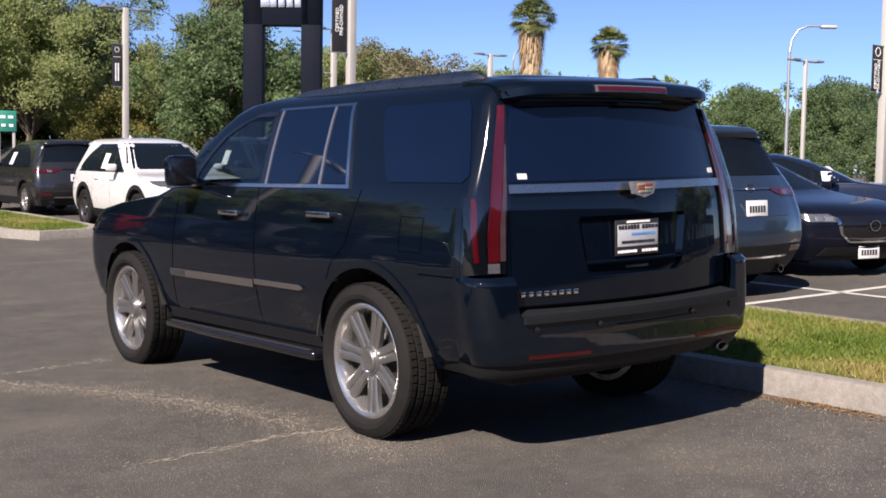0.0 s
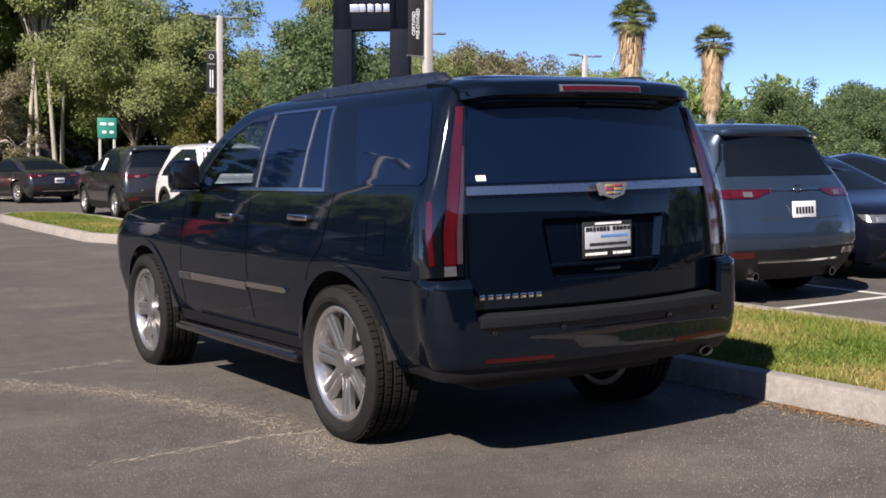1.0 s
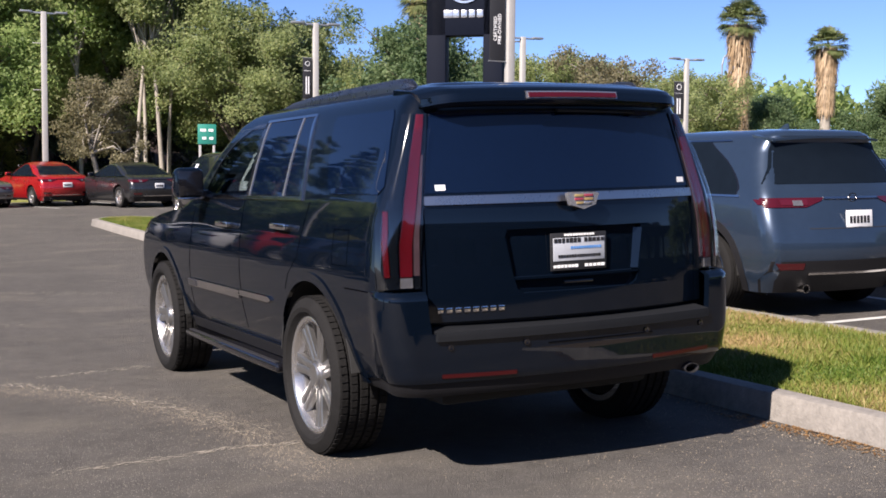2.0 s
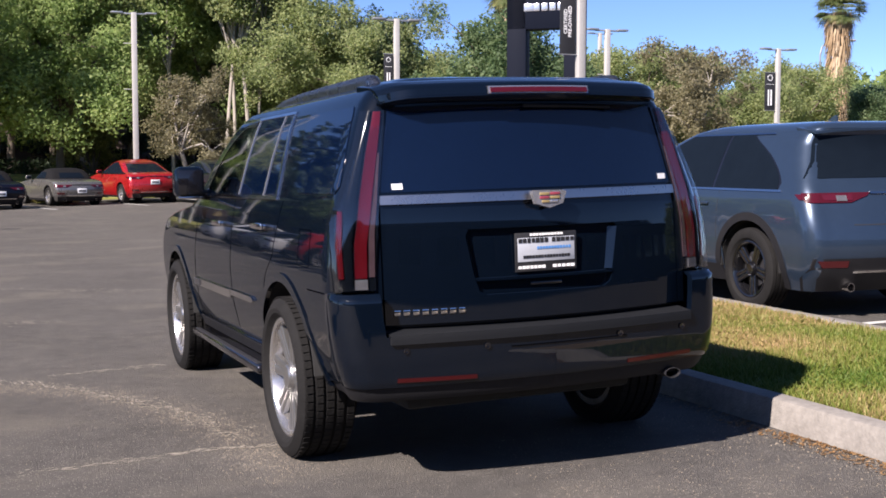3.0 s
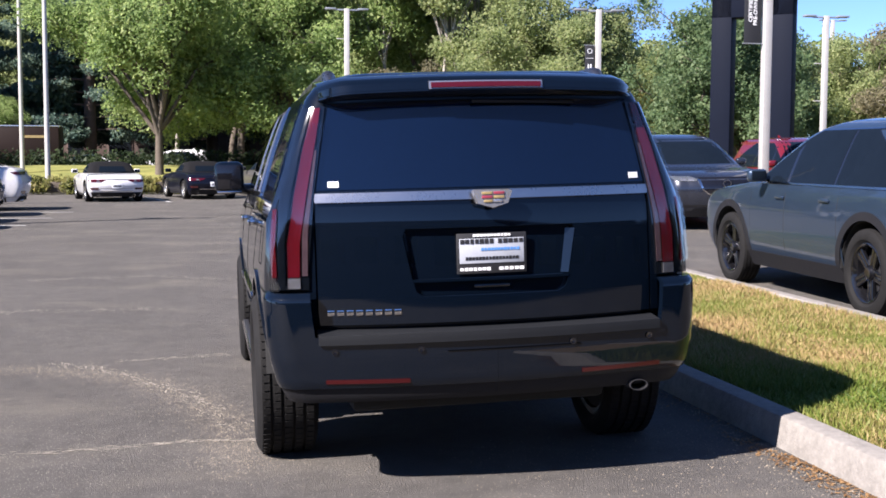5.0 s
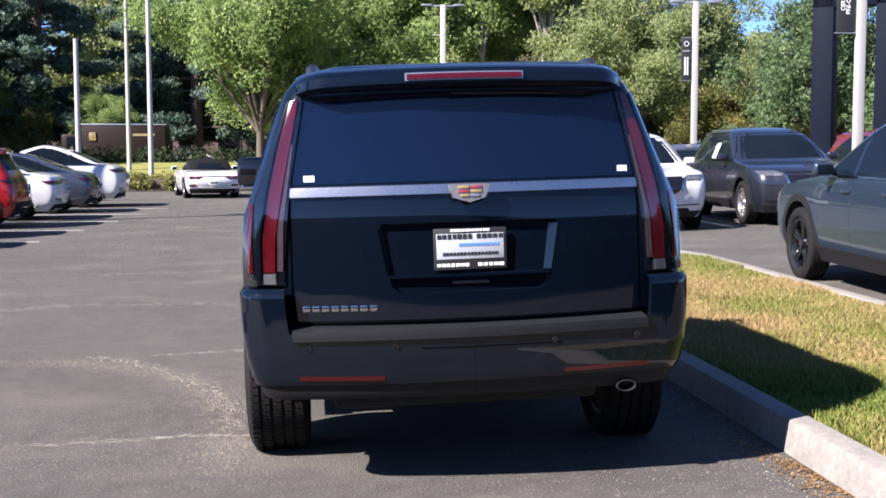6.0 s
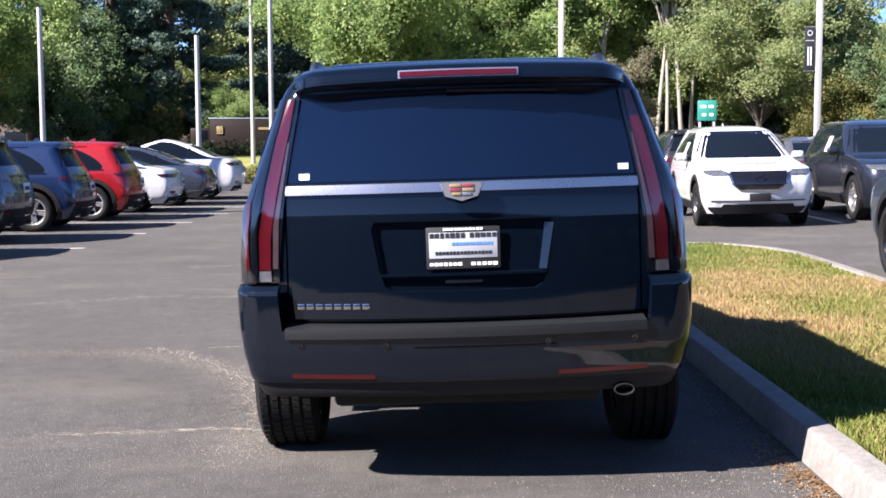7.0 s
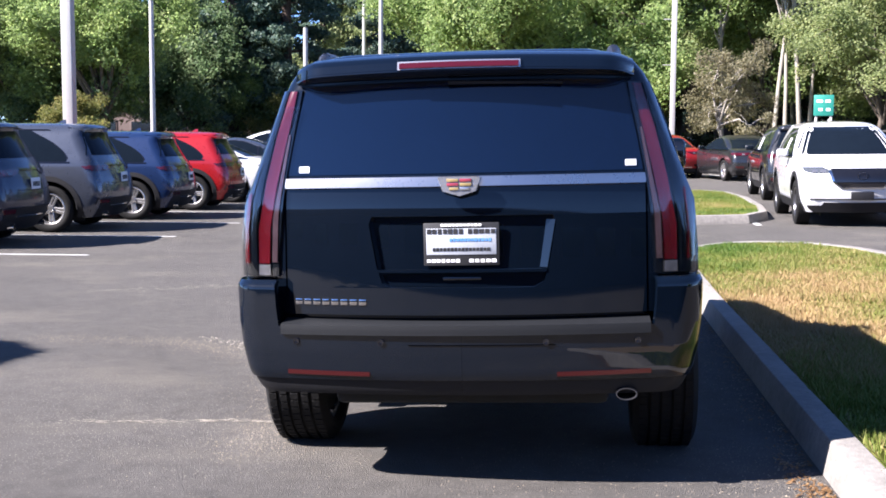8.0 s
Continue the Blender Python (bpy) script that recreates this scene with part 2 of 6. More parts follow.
class Shell:
    """A car body: horizontal outlines, by height, with rounded corners and wheel arches. Rear at y = 0, front at +y."""

    def __init__(s, prof, bow_r=0.16, bow_f=0.30, rc_r=0.12, rc_f=0.22, zb=0.3, zmid=0.9, arches=(), taper=0.03, low=None):
        s.low = low
        s.p = np.array(prof, float)
        s.bow_r, s.bow_f, s.rc_r, s.rc_f = bow_r, bow_f, rc_r, rc_f
        s.zb, s.zmid, s.arches, s.taper = zb, zmid, arches, taper
        s.cache, s.flat = {}, {}
        s.y0, s.y1 = s.p[:, 1].min(), s.p[:, 2].max()

    def row(s, z):
        return [float(np.interp(z, s.p[:, 0], s.p[:, k])) for k in (1, 2, 3)]

    def outline(s, z, ns=64):
        key = (round(z, 4), ns)
        if key in s.cache:
            return s.cache[key]
        yr, yf, hw = s.row(z)
        r1, r2 = min(s.rc_r, hw * 0.5), min(s.rc_f, hw * 0.6)
        pts = []
        a = hw - r1
        for i in range(11):
            x = a * i / 10
            pts.append((x, yr + s.bow_r * x * x))
        ya = yr + s.bow_r * a * a + r1
        for i in range(1, 6):
            q = math.pi / 2 * i / 5
            pts.append((a + r1 * math.sin(q), ya - r1 * math.cos(q)))
        b = hw - r2
        yb = yf - s.bow_f * b * b - r2
        for i in range(1, ns):
            pts.append((hw, ya + (yb - ya) * i / ns))
        for i in range(0, 6):
            q = math.pi / 2 * i / 5
            pts.append((b + r2 * math.cos(q), yb + r2 * math.sin(q)))
        for i in range(1, 11):
            x = b * (1 - i / 10)
            pts.append((x, yf - s.bow_f * x * x))
        ym, hl = (s.y0 + s.y1) / 2, (s.y1 - s.y0) / 2
        pts = [(x * (1 - s.taper * abs((y - ym) / hl) ** 3), y) for x, y in pts]
        s.cache[key] = pts
        return pts

    def arr(s, z):
        k = round(z, 3)
        if k not in s.flat:
            s.flat[k] = np.array(s.outline(k, 6)).T.copy()
        return s.flat[k]

    def X(s, y, z):
        a = s.arr(z)
        return float(np.interp(y, a[1], a[0]))

    def Yr(s, x, z):
        a = s.arr(z)
        return float(np.interp(abs(x), a[0][:17], a[1][:17]))

    def Yf(s, x, z):
        a = s.arr(z)
        return float(np.interp(abs(x), a[0][:-18:-1], a[1][:-18:-1]))

    def bottom(s, y):
        z = s.zb if s.low is None else float(np.interp(y, s.low[0], s.low[1]))
        for yc, zc, ra in s.arches:
            d = abs(y - yc)
            if d < ra:
                z = max(z, zc + math.sqrt(ra * ra - d * d))
        return z

    def body(s, zs, hole=None, ns=64):
        bm = bmesh.new()
        rows = []
        for zn in zs:
            half = []
            for x, y in s.outline(zn, ns):
                z = zn
                if zn < s.zmid:
                    lo = s.bottom(y)
                    z = lo + (s.zmid - lo) * (zn - s.zb) / (s.zmid - s.zb)
                    if lo > s.zb:
                        x = x * s.row(z)[2] / s.row(zn)[2]
                half.append((x, y, z))
            ring = half + [(-x, y, z) for x, y, z in half[-2:0:-1]]
            rows.append([bm.verts.new(p) for p in ring])
        n = len(rows[0])
        for A, B in zip(rows, rows[1:]):
            for j in range(n):
                q = (A[j], A[(j + 1) % n], B[(j + 1) % n], B[j])
                c = sum((v.co for v in q), Vector()) / 4
                if hole is None or not hole(c):
                    bm.faces.new(q)
        T = rows[-1]
        h = (n + 2) // 2
        for j in range(h - 2):
            q = [T[j], T[j + 1], T[(n - j - 1) % n], T[(n - j) % n]]
            q = list(dict.fromkeys(q))
            if len(q) > 2:
                bm.faces.new(q)
        loose = [v for v in bm.verts if not v.link_faces]
        bmesh.ops.delete(bm, geom=loose, context='VERTS')
        return bm

    def side(s, rows, sg, out=0.004, th=0.01, nu=10, nv=8, bm=None):
        """A panel on the flank; rows of (z, y at one edge, y at the other)."""
        rows = np.array(rows, float)
        t = np.linspace(0, 1, len(rows))

        def fn(u, v, off):
            z, a, b = [float(np.interp(v, t, rows[:, k])) for k in range(3)]
            y = a + (b - a) * u
            return (sg * (s.X(y, z) + off), y, z)
        return sheet(fn, nu, nv, out, th, bm)

    def rear(s, rows, out=0.004, th=0.01, nu=12, nv=6, bm=None):
        rows = np.array(rows, float)
        t = np.linspace(0, 1, len(rows))

        def fn(u, v, off):
            z, a, b = [float(np.interp(v, t, rows[:, k])) for k in range(3)]
            x = a + (b - a) * u
            e = s.row(z)[2] * (1 - s.taper * 0.9) - s.rc_r
            k = max(0.0, min(1.0, (abs(x) - e) / s.rc_r))
            y = s.Yr(x, z)
            return (x + math.copysign(off * k, x), y - off * math.sqrt(max(0.0, 1 - k * k)), z)
        return sheet(fn, nu, nv, out, th, bm)

    def front(s, rows, out=0.004, th=0.01, nu=12, nv=6, bm=None):
        rows = np.array(rows, float)
        t = np.linspace(0, 1, len(rows))

        def fn(u, v, off):
            z, a, b = [float(np.interp(v, t, rows[:, k])) for k in range(3)]
            x = a + (b - a) * u
            return (x, s.Yf(x, z) + off, z)
        return sheet(fn, nu, nv, out, th, bm)

    def wrap(s, rows, sg, out, th=0.02, nu=40, nv=8, bm=None):
        """A panel round a rear corner; rows of (z, run from the centre line at one edge, at the other); out(run, z) is how far it stands proud."""
        rows = np.array(rows, float)
        t = np.linspace(0, 1, len(rows))

        def fn(u, v, off):
            z, a, b = [float(np.interp(v, t, rows[:, k])) for k in range(3)]
            r = a + (b - a) * u
            pts = s.arr(z).T
            run = np.concatenate([[0], np.cumsum(np.hypot(*np.diff(pts, axis=0).T))])
            x, y = float(np.interp(r, run, pts[:, 0])), float(np.interp(r, run, pts[:, 1]))
            x2, y2 = float(np.interp(r + 0.04, run, pts[:, 0])), float(np.interp(r + 0.04, run, pts[:, 1]))
            r0 = max(0.0, r - 0.04)
            x1, y1 = float(np.interp(r0, run, pts[:, 0])), float(np.interp(r0, run, pts[:, 1]))
            d = math.hypot(x2 - x1, y2 - y1) or 1.0
            nx, ny = (y2 - y1) / d, -(x2 - x1) / d
            o = out(r, z) - off
            return (sg * (x + nx * o), y + ny * o, z)
        return sheet(lambda u, v, o: fn(u, v, -o), nu, nv, 0.0, th, bm)

    def arch_lip(s, k, sg, width, out=0.004, th=0.012, a0=-0.3):
        yc, zc, ra = s.arches[k]

        def fn(u, v, off):
            q = a0 + (math.pi - 2 * a0) * u
            r = ra + width * v
            y, z = yc + r * math.cos(q), max(s.zb, zc + r * math.sin(q))
            return (sg * (s.X(y, z) + off), y, z)
        return sheet(fn, 28, 2, out, th)


WHEELS = {}


def wheel_meshes(style, R, w, rimR, rim_mat, spokes, twin):
    """The meshes of one wheel, outer face towards -x."""
    key = (style, R)
    if key in WHEELS:
        return WHEELS[key]
    out = []
    h = w / 2
    prof = [(-h * 0.78, rimR), (-h, rimR + 0.03), (-h * 1.04, (R + rimR) / 2), (-h * 0.98, R - 0.03), (-h * 0.86, R - 0.006)]
    tread = []
    g = [-0.55, -0.18, 0.18, 0.55]
    for x in g:
        tread += [(h * (x - 0.05), R), (h * (x - 0.04), R - 0.009), (h * (x + 0.04), R - 0.009), (h * (x + 0.05), R)]
    prof += tread + [(h * 0.86, R - 0.006), (h * 0.98, R - 0.03), (h * 1.04, (R + rimR) / 2), (h, rimR + 0.03), (h * 0.78, rimR)]
    bm = revolve(prof, 56)
    if style == "hero":
        for i in range(64):
            q = 2 * math.pi * i / 64
            for x, sw in ((-0.72, 0.24), (0.0, 0.26), (0.72, 0.24), (-0.36, 0.22), (0.36, 0.22)):
                m = Matrix.Rotation(q + (0.03 if abs(x) == 0.36 else 0), 4, 'X')
                box(h * sw, 0.030, 0.004, (h * x, 0, R + 0.001), m=m, bm=bm)
    out.append(("tyre", bm, RUBBER))
    e = -h * 0.80
    rim = [(e, rimR - 0.02), (e - 0.006, rimR - 0.006), (e, rimR + 0.012), (h * 0.8, rimR + 0.012), (h * 0.8, rimR - 0.03), (0.05, rimR - 0.05), (e + 0.05, rimR - 0.045)]
    out.append(("rim", revolve(rim, 48), BRIGHT if style == "hero" else rim_mat))
    out.append(("brake_disc", revolve([(0.0, 0.05), (-0.02, 0.05), (-0.02, rimR * 0.62), (0.0, rimR * 0.62)], 32), GUNMETAL))
    out.append(("inner_barrel", revolve([(0.03, 0.05), (0.01, 0.05), (0.01, rimR - 0.048), (0.03, rimR - 0.048)], 32), UNDER))
    if style == "hero":
        # Dark disc added over the inner side, standing for the shade there.
        out.append(("shade_disc", revolve([(h * 0.62, 0.04), (h * 0.68, 0.04), (h * 0.70, rimR - 0.038), (h * 0.64, rimR - 0.038)], 32), UNDER))
    sp = []
    for i in range(spokes):
        q = 2 * math.pi * (i + 0.15) / spokes
        for k in ((-1, 1) if twin else (0,)):
            r0, r1 = rimR * 0.20, rimR - 0.016
            w0, w1 = (0.0185, 0.0245) if twin else (0.035, 0.045)
            a0, a1 = k * 0.0220, k * 0.0295
            x0, x1, d = e + 0.030, e + 0.012, 0.03
            P = []
            for r, ww, aa, xx in ((r0, w0, a0, x0), ((r0 + r1) / 2, (w0 + w1) / 2, (a0 + a1) * 0.42, x0 - 0.008), (r1, w1, a1, x1)):
                P.append([(xx + d, aa - ww, r), (xx + 0.004, aa - ww, r), (xx, aa - ww * 0.6, r), (xx, aa + ww * 0.6, r), (xx + 0.004, aa + ww, r), (xx + d, aa + ww, r)])
            b2 = loft_solid(P)
            bmesh.ops.transform(b2, matrix=Matrix.Rotation(q, 4, 'X'), verts=b2.verts)
            sp.append(b2)
    if style in ("hero", "near"):
        for b2 in sp:
            out.append(("spoke", b2, rim_mat))
    else:
        one = bmesh.new()
        for b2 in sp:
            join(one, b2)
        out.append(("spokes", one, rim_mat))
    hub = revolve([(e + 0.07, 0.001), (e + 0.07, rimR * 0.27), (e + 0.026, rimR * 0.27), (e + 0.016, rimR * 0.25), (e + 0.020, rimR * 0.215), (e + 0.010, rimR * 0.205), (e + 0.004, rimR * 0.18), (e + 0.007, rimR * 0.12), (e + 0.006, 0.001)], 28, closed=False)
    made = []
    for name, b, mt in [("wheel", hub, rim_mat)] + out:
        bmesh.ops.recalc_face_normals(b, faces=b.faces)
        me = bpy.data.meshes.new(name)
        b.to_mesh(me)
        b.free()
        me.materials.append(mt)
        me.shade_smooth()
        me.set_sharp_from_angle(angle=radians(32))
        made.append((name, me))
    WHEELS[key] = made
    return made


def add_wheel(car, at, left, meshes, turn=0.0, steer=0.0):
    name, me = meshes[0]
    w = new("wheel", me)
    w.parent = car
    w.matrix_local = Matrix.Translation(at) @ pose(0, 0, 0, 0, 0, (0 if left else 180) + steer) @ Matrix.Rotation(radians(turn), 4, 'X')
    for name, me in meshes[1:]:
        o = new(name, me)
        o.parent = w
    return w

# ---- ground, kerbs, grass ----


def smooth(a, b, x):
    k = max(0.0, min(1.0, (x - a) / (b - a)))
    return k * k * (3 - 2 * k)


def gh(x, y):
    """Height of the lot: it rises gently past the kerb and dips under the front of the large car."""
    z = 0.02 * max(0.0, min(x + 1, 10.0))
    w = (1 - smooth(2.5, 6.0, abs(y - 2.5))) * (1 - smooth(1.3, 4.0, abs(x)))
    return z - 0.009 * (y - 1.2) * w


ASPHALT = mat("asphalt", (0.0815, 0.0755, 0.0690), 0.85, var=0.28, scale=0.8, bump=0.8, bscale=170, spec=0.3)


def asphalt_detail(m):
    """Adds pale aggregate grains and tan, worn streaks."""
    nt = m.node_tree
    p = nt.nodes["Principled BSDF"]
    src = p.inputs["Base Color"].links[0].from_socket
    tc = [n for n in nt.nodes if n.bl_idname == "ShaderNodeTexCoord"][0]
    v = nt.nodes.new("ShaderNodeTexVoronoi")
    v.inputs["Scale"].default_value = 62
    nt.links.new(tc.outputs["Object"], v.inputs["Vector"])
    lt = nt.nodes.new("ShaderNodeMapRange")
    lt.inputs[1].default_value, lt.inputs[2].default_value = 0.24, 0.12
    nt.links.new(v.outputs["Distance"], lt.inputs[0])
    wn2 = nt.nodes.new("ShaderNodeTexNoise")
    wn2.inputs["Scale"].default_value = 0.9
    wn2.inputs["Detail"].default_value = 7
    wn2.inputs["Roughness"].default_value = 0.65
    mp = nt.nodes.new("ShaderNodeMapping")
    mp.inputs["Scale"].default_value = (0.75, 1.15, 1)
    mp.inputs["Rotation"].default_value = (0, 0, 0.35)
    nt.links.new(tc.outputs["Object"], mp.inputs["Vector"])
    nt.links.new(mp.outputs[0], wn2.inputs["Vector"])
    st = nt.nodes.new("ShaderNodeMapRange")
    st.inputs[1].default_value, st.inputs[2].default_value = 0.52, 0.74
    nt.links.new(wn2.outputs["Fac"], st.inputs[0])
    a = nt.nodes.new("ShaderNodeMix")
    a.data_type = 'RGBA'
    a.inputs[7].default_value = (0.130, 0.117, 0.099, 1)
    nt.links.new(st.outputs[0], a.inputs[0])
    nt.links.new(src, a.inputs[6])
    b = nt.nodes.new("ShaderNodeMix")
    b.data_type = 'RGBA'
    b.inputs[7].default_value = (0.36, 0.33, 0.285, 1)
    k = nt.nodes.new("ShaderNodeMath")
    k.operation = 'MULTIPLY'
    k.inputs[1].default_value = 0.85
    pm = nt.nodes.new("ShaderNodeTexNoise")
    pm.inputs["Scale"].default_value = 0.45
    pm.inputs["Detail"].default_value = 5
    nt.links.new(tc.outputs["Object"], pm.inputs["Vector"])
    pr = nt.nodes.new("ShaderNodeMapRange")
    pr.inputs[1].default_value, pr.inputs[2].default_value = 0.40, 0.62
    pr.inputs[3].default_value, pr.inputs[4].default_value = 0.15, 1.0
    nt.links.new(pm.outputs["Fac"], pr.inputs[0])
    gm = nt.nodes.new("ShaderNodeMath")
    gm.operation = 'MULTIPLY'
    nt.links.new(lt.outputs[0], gm.inputs[0])
    nt.links.new(pr.outputs[0], gm.inputs[1])
    nt.links.new(gm.outputs[0], k.inputs[0])
    nt.links.new(k.outputs[0], b.inputs[0])
    nt.links.new(a.outputs[2], b.inputs[6])
    nt.links.new(b.outputs[2], p.inputs["Base Color"])


asphalt_detail(ASPHALT)
CONCRETE = mat("kerb concrete", (0.205, 0.190, 0.172), 0.85, var=0.30, scale=2.5, bump=0.3, bscale=70)
LINE = mat("worn line paint", (0.47, 0.47, 0.45), 0.7, var=0.25, scale=5)
SOIL = mat("turf soil", (0.22, 0.155, 0.08), 0.95, var=0.4, scale=4, bump=0.4, bscale=60)
GRASS = leaf_mat("grass blades", (0.055, 0.118, 0.014), (0.165, 0.195, 0.036), (0.37, 0.255, 0.125), 0.3, 0.8, -0.72, 1.6)


def dry_band(m):
    """The middle of the long island has dried out: more straw there, greener towards its ends."""
    nt = m.node_tree
    ramp = [n for n in nt.nodes if n.bl_idname == "ShaderNodeValToRGB"][0]
    src = ramp.inputs[0].links[0].from_socket
    tc = [n for n in nt.nodes if n.bl_idname == "ShaderNodeTexCoord"][0]
    xyz = nt.nodes.new("ShaderNodeSeparateXYZ")
    nt.links.new(tc.outputs["Object"], xyz.inputs[0])
    up = nt.nodes.new("ShaderNodeMapRange")
    up.inputs[1].default_value, up.inputs[2].default_value = 0.6, 2.8
    nt.links.new(xyz.outputs["Y"], up.inputs[0])
    dn = nt.nodes.new("ShaderNodeMapRange")
    dn.inputs[1].default_value, dn.inputs[2].default_value = 9.0, 5.6
    nt.links.new(xyz.outputs["Y"], dn.inputs[0])
    k = nt.nodes.new("ShaderNodeMath")
    k.operation = 'MULTIPLY'
    nt.links.new(up.outputs[0], k.inputs[0])
    nt.links.new(dn.outputs[0], k.inputs[1])
    ad = nt.nodes.new("ShaderNodeMath")
    ad.operation = 'MULTIPLY_ADD'
    ad.inputs[1].default_value = 0.50
    nt.links.new(k.outputs[0], ad.inputs[0])
    nt.links.new(src, ad.inputs[2])
    nt.links.new(ad.outputs[0], ramp.inputs[0])


dry_band(GRASS)
LAWN = mat("lawn", (0.12, 0.155, 0.030), 0.9, var=0.35, scale=1.2, bump=0.5, bscale=30, col2=(0.26, 0.24, 0.06))
MULCH = mat("bark mulch", (0.13, 0.065, 0.035), 0.95, var=0.35, scale=1.5, bump=0.5, bscale=20)

xs = sorted(set([-400, -200, -100, -60, -40, -25] + [-15 + 0.5 * i for i in range(75)] + [25, 30, 40, 60, 100, 200, 400]))
ys = sorted(set([-400, -150, -60, -30, -15] + [-8 + 0.5 * i for i in range(60)] + [24, 28, 34, 42, 55, 80, 150, 400]))
bm = bmesh.new()
grid = [[bm.verts.new((x, y, gh(x, y))) for x in xs] for y in ys]
for A, B in zip(grid, grid[1:]):
    for i in range(len(xs) - 1):
        bm.faces.new((A[i], A[i + 1], B[i + 1], B[i]))
tagged(part("ground", bm, ASPHALT), "worn dark asphalt of a car lot with pale scuffs", "ground", kind="structure")


def ring_offset(poly, d):
    """The polygon moved inwards by d (counter-clockwise corners)."""
    out = []
    n = len(poly)
    for i in range(n):
        a, b, c = Vector(poly[i - 1]), Vector(poly[i]), Vector(poly[(i + 1) % n])
        u, v = (b - a).normalized(), (c - b).normalized()
        w = Vector((-u.y - v.y, u.x + v.x))
        w = w / max(0.3, w.length_squared / 2)
        out.append(b + w * d)
    return out


def island(poly, name, label, kerb_h=0.15, dry=0.5, blades=0, seed=1, region=None, glabel="short lawn with dry yellow patches inside a kerb"):
    rings = []
    for d, h in ((0, -0.15), (0.0, 0.01), (0.028, kerb_h - 0.014), (0.034, kerb_h - 0.004), (0.046, kerb_h), (0.15, kerb_h), (0.16, kerb_h - 0.01), (0.165, 0.02)):
        rings.append([(p.x, p.y, gh(p.x, p.y) + h) for p in ring_offset(poly, d)])
    b = bmesh.new()
    R = [[b.verts.new(p) for p in r] for r in rings]
    n = len(poly)
    for A, B in zip(R, R[1:]):
        for j in range(n):
            b.faces.new((A[j], A[(j + 1) % n], B[(j + 1) % n], B[j]))
    tagged(part(name, b, CONCRETE, angle=24), label, "kerb", kind="structure")
    inner = ring_offset(poly, 0.163)
    b = bmesh.new()
    b.faces.new([b.verts.new((p.x, p.y, gh(p.x, p.y) + kerb_h - 0.035)) for p in inner])
    bmesh.ops.triangulate(b, faces=b.faces)
    tagged(part("turf_soil", b, SOIL, smooth=False), "dry soil under short lawn", "soil", kind="structure")
    if not blades:
        return
    rng = np.random.default_rng(seed)
    px = np.array([p.x for p in inner])
    py = np.array([p.y for p in inner])
    x0, x1, y0, y1 = region
    verts, faces = [], []
    while len(faces) < blades:
        x, y = rng.uniform(x0, x1), rng.uniform(y0, y1)
        c = False
        j = n - 1
        for i in range(n):
            if (py[i] > y) != (py[j] > y) and x < (px[j] - px[i]) * (y - py[i]) / (py[j] - py[i]) + px[i]:
                c = not c
            j = i
        if not c:
            continue
        bald = noise.noise(Vector((x * 0.9, y * 0.9, 3.0)))
        h = (0.042 + 0.03 * rng.random()) * (0.7 if bald > 0.12 else 1.05)
        q = rng.uniform(0, 6.283)
        w = 0.005 + 0.005 * rng.random()
        lx, ly = rng.normal(0, 0.03, 2)
        z = gh(x, y) + kerb_h - 0.04
        k = len(verts)
        verts += [(x - w * math.cos(q), y - w * math.sin(q), z), (x + w * math.cos(q), y + w * math.sin(q), z), (x + lx, y + ly, z + h)]
        faces.append((k, k + 1, k + 2))
    me = bpy.data.meshes.new("grass")
    me.from_pydata(verts, [], faces)
    tagged(mesh_part("grass", me, GRASS, smooth=False), glabel, "grass", kind="stuff")


def arc_pts(cx, cy, rx, ry, a0, a1, n):
    return [(cx + rx * math.cos(radians(a0 + (a1 - a0) * i / n)), cy + ry * math.sin(radians(a0 + (a1 - a0) * i / n))) for i in range(n + 1)]


long_side = [(1.52, 8.4 - 0.8 * i) for i in range(1, 18)]
ISLAND_A = [(3.98, -5.2 + 0.8 * i) for i in range(17)] + arc_pts(2.75, 8.4, 1.23, 2.05, 0, 180, 14) + long_side
island(ISLAND_A, "kerb_near", "pale weathered concrete kerb along the grass island", blades=150000, region=(1.7, 3.9, -2.6, 10.4))
ISLAND_B = [(2.3, 15.1), (3.3, 15.3), (3.75, 16.2), (3.95, 18.0), (4.1, 21.0), (4.0, 23.6), (3.5, 24.6), (2.7, 24.5), (2.25, 23.6), (2.1, 20.0), (2.02, 16.0)]
island(ISLAND_B, "kerb_far", "pale concrete kerb round a small grass median", blades=26000, seed=4, region=(2.0, 4.2, 15, 25))


def stripe(x0, y0, x1, y1, w=0.1):
    d = Vector((x1 - x0, y1 - y0)).normalized()
    s = Vector((-d.y, d.x)) * w / 2
    b = bmesh.new()
    n = 12
    for i in range(n):
        q = []
        for k, sg in ((i, 1), (i, -1), (i + 1, -1), (i + 1, 1)):
            x, y = x0 + (x1 - x0) * k / n + s.x * sg, y0 + (y1 - y0) * k / n + s.y * sg
            q.append(b.verts.new((x, y, gh(x, y) + 0.004)))
        b.faces.new(q)
    tagged(part("parking_stripe", b, LINE, smooth=False), "worn white painted parking bay line on asphalt", "road marking", group="parking lines", kind="structure")


# loose grit washed into an arc, pale scuffs on the asphalt
GRIT = mat("pale grit", (0.24, 0.20, 0.148), 0.9, var=0.3, scale=30)
DUST = mat("dusty scuff", (0.29, 0.26, 0.215), 0.95, var=0.3, scale=12)
rng4 = np.random.default_rng(9)
gx, gy = [-3.6, -2.6, -2.05, -1.65, -1.36, -1.20, -1.10, -1.12], [3.55, 3.65, 3.45, 3.05, 2.45, 1.9, 1.35, 0.6]
vs, fs = [], []


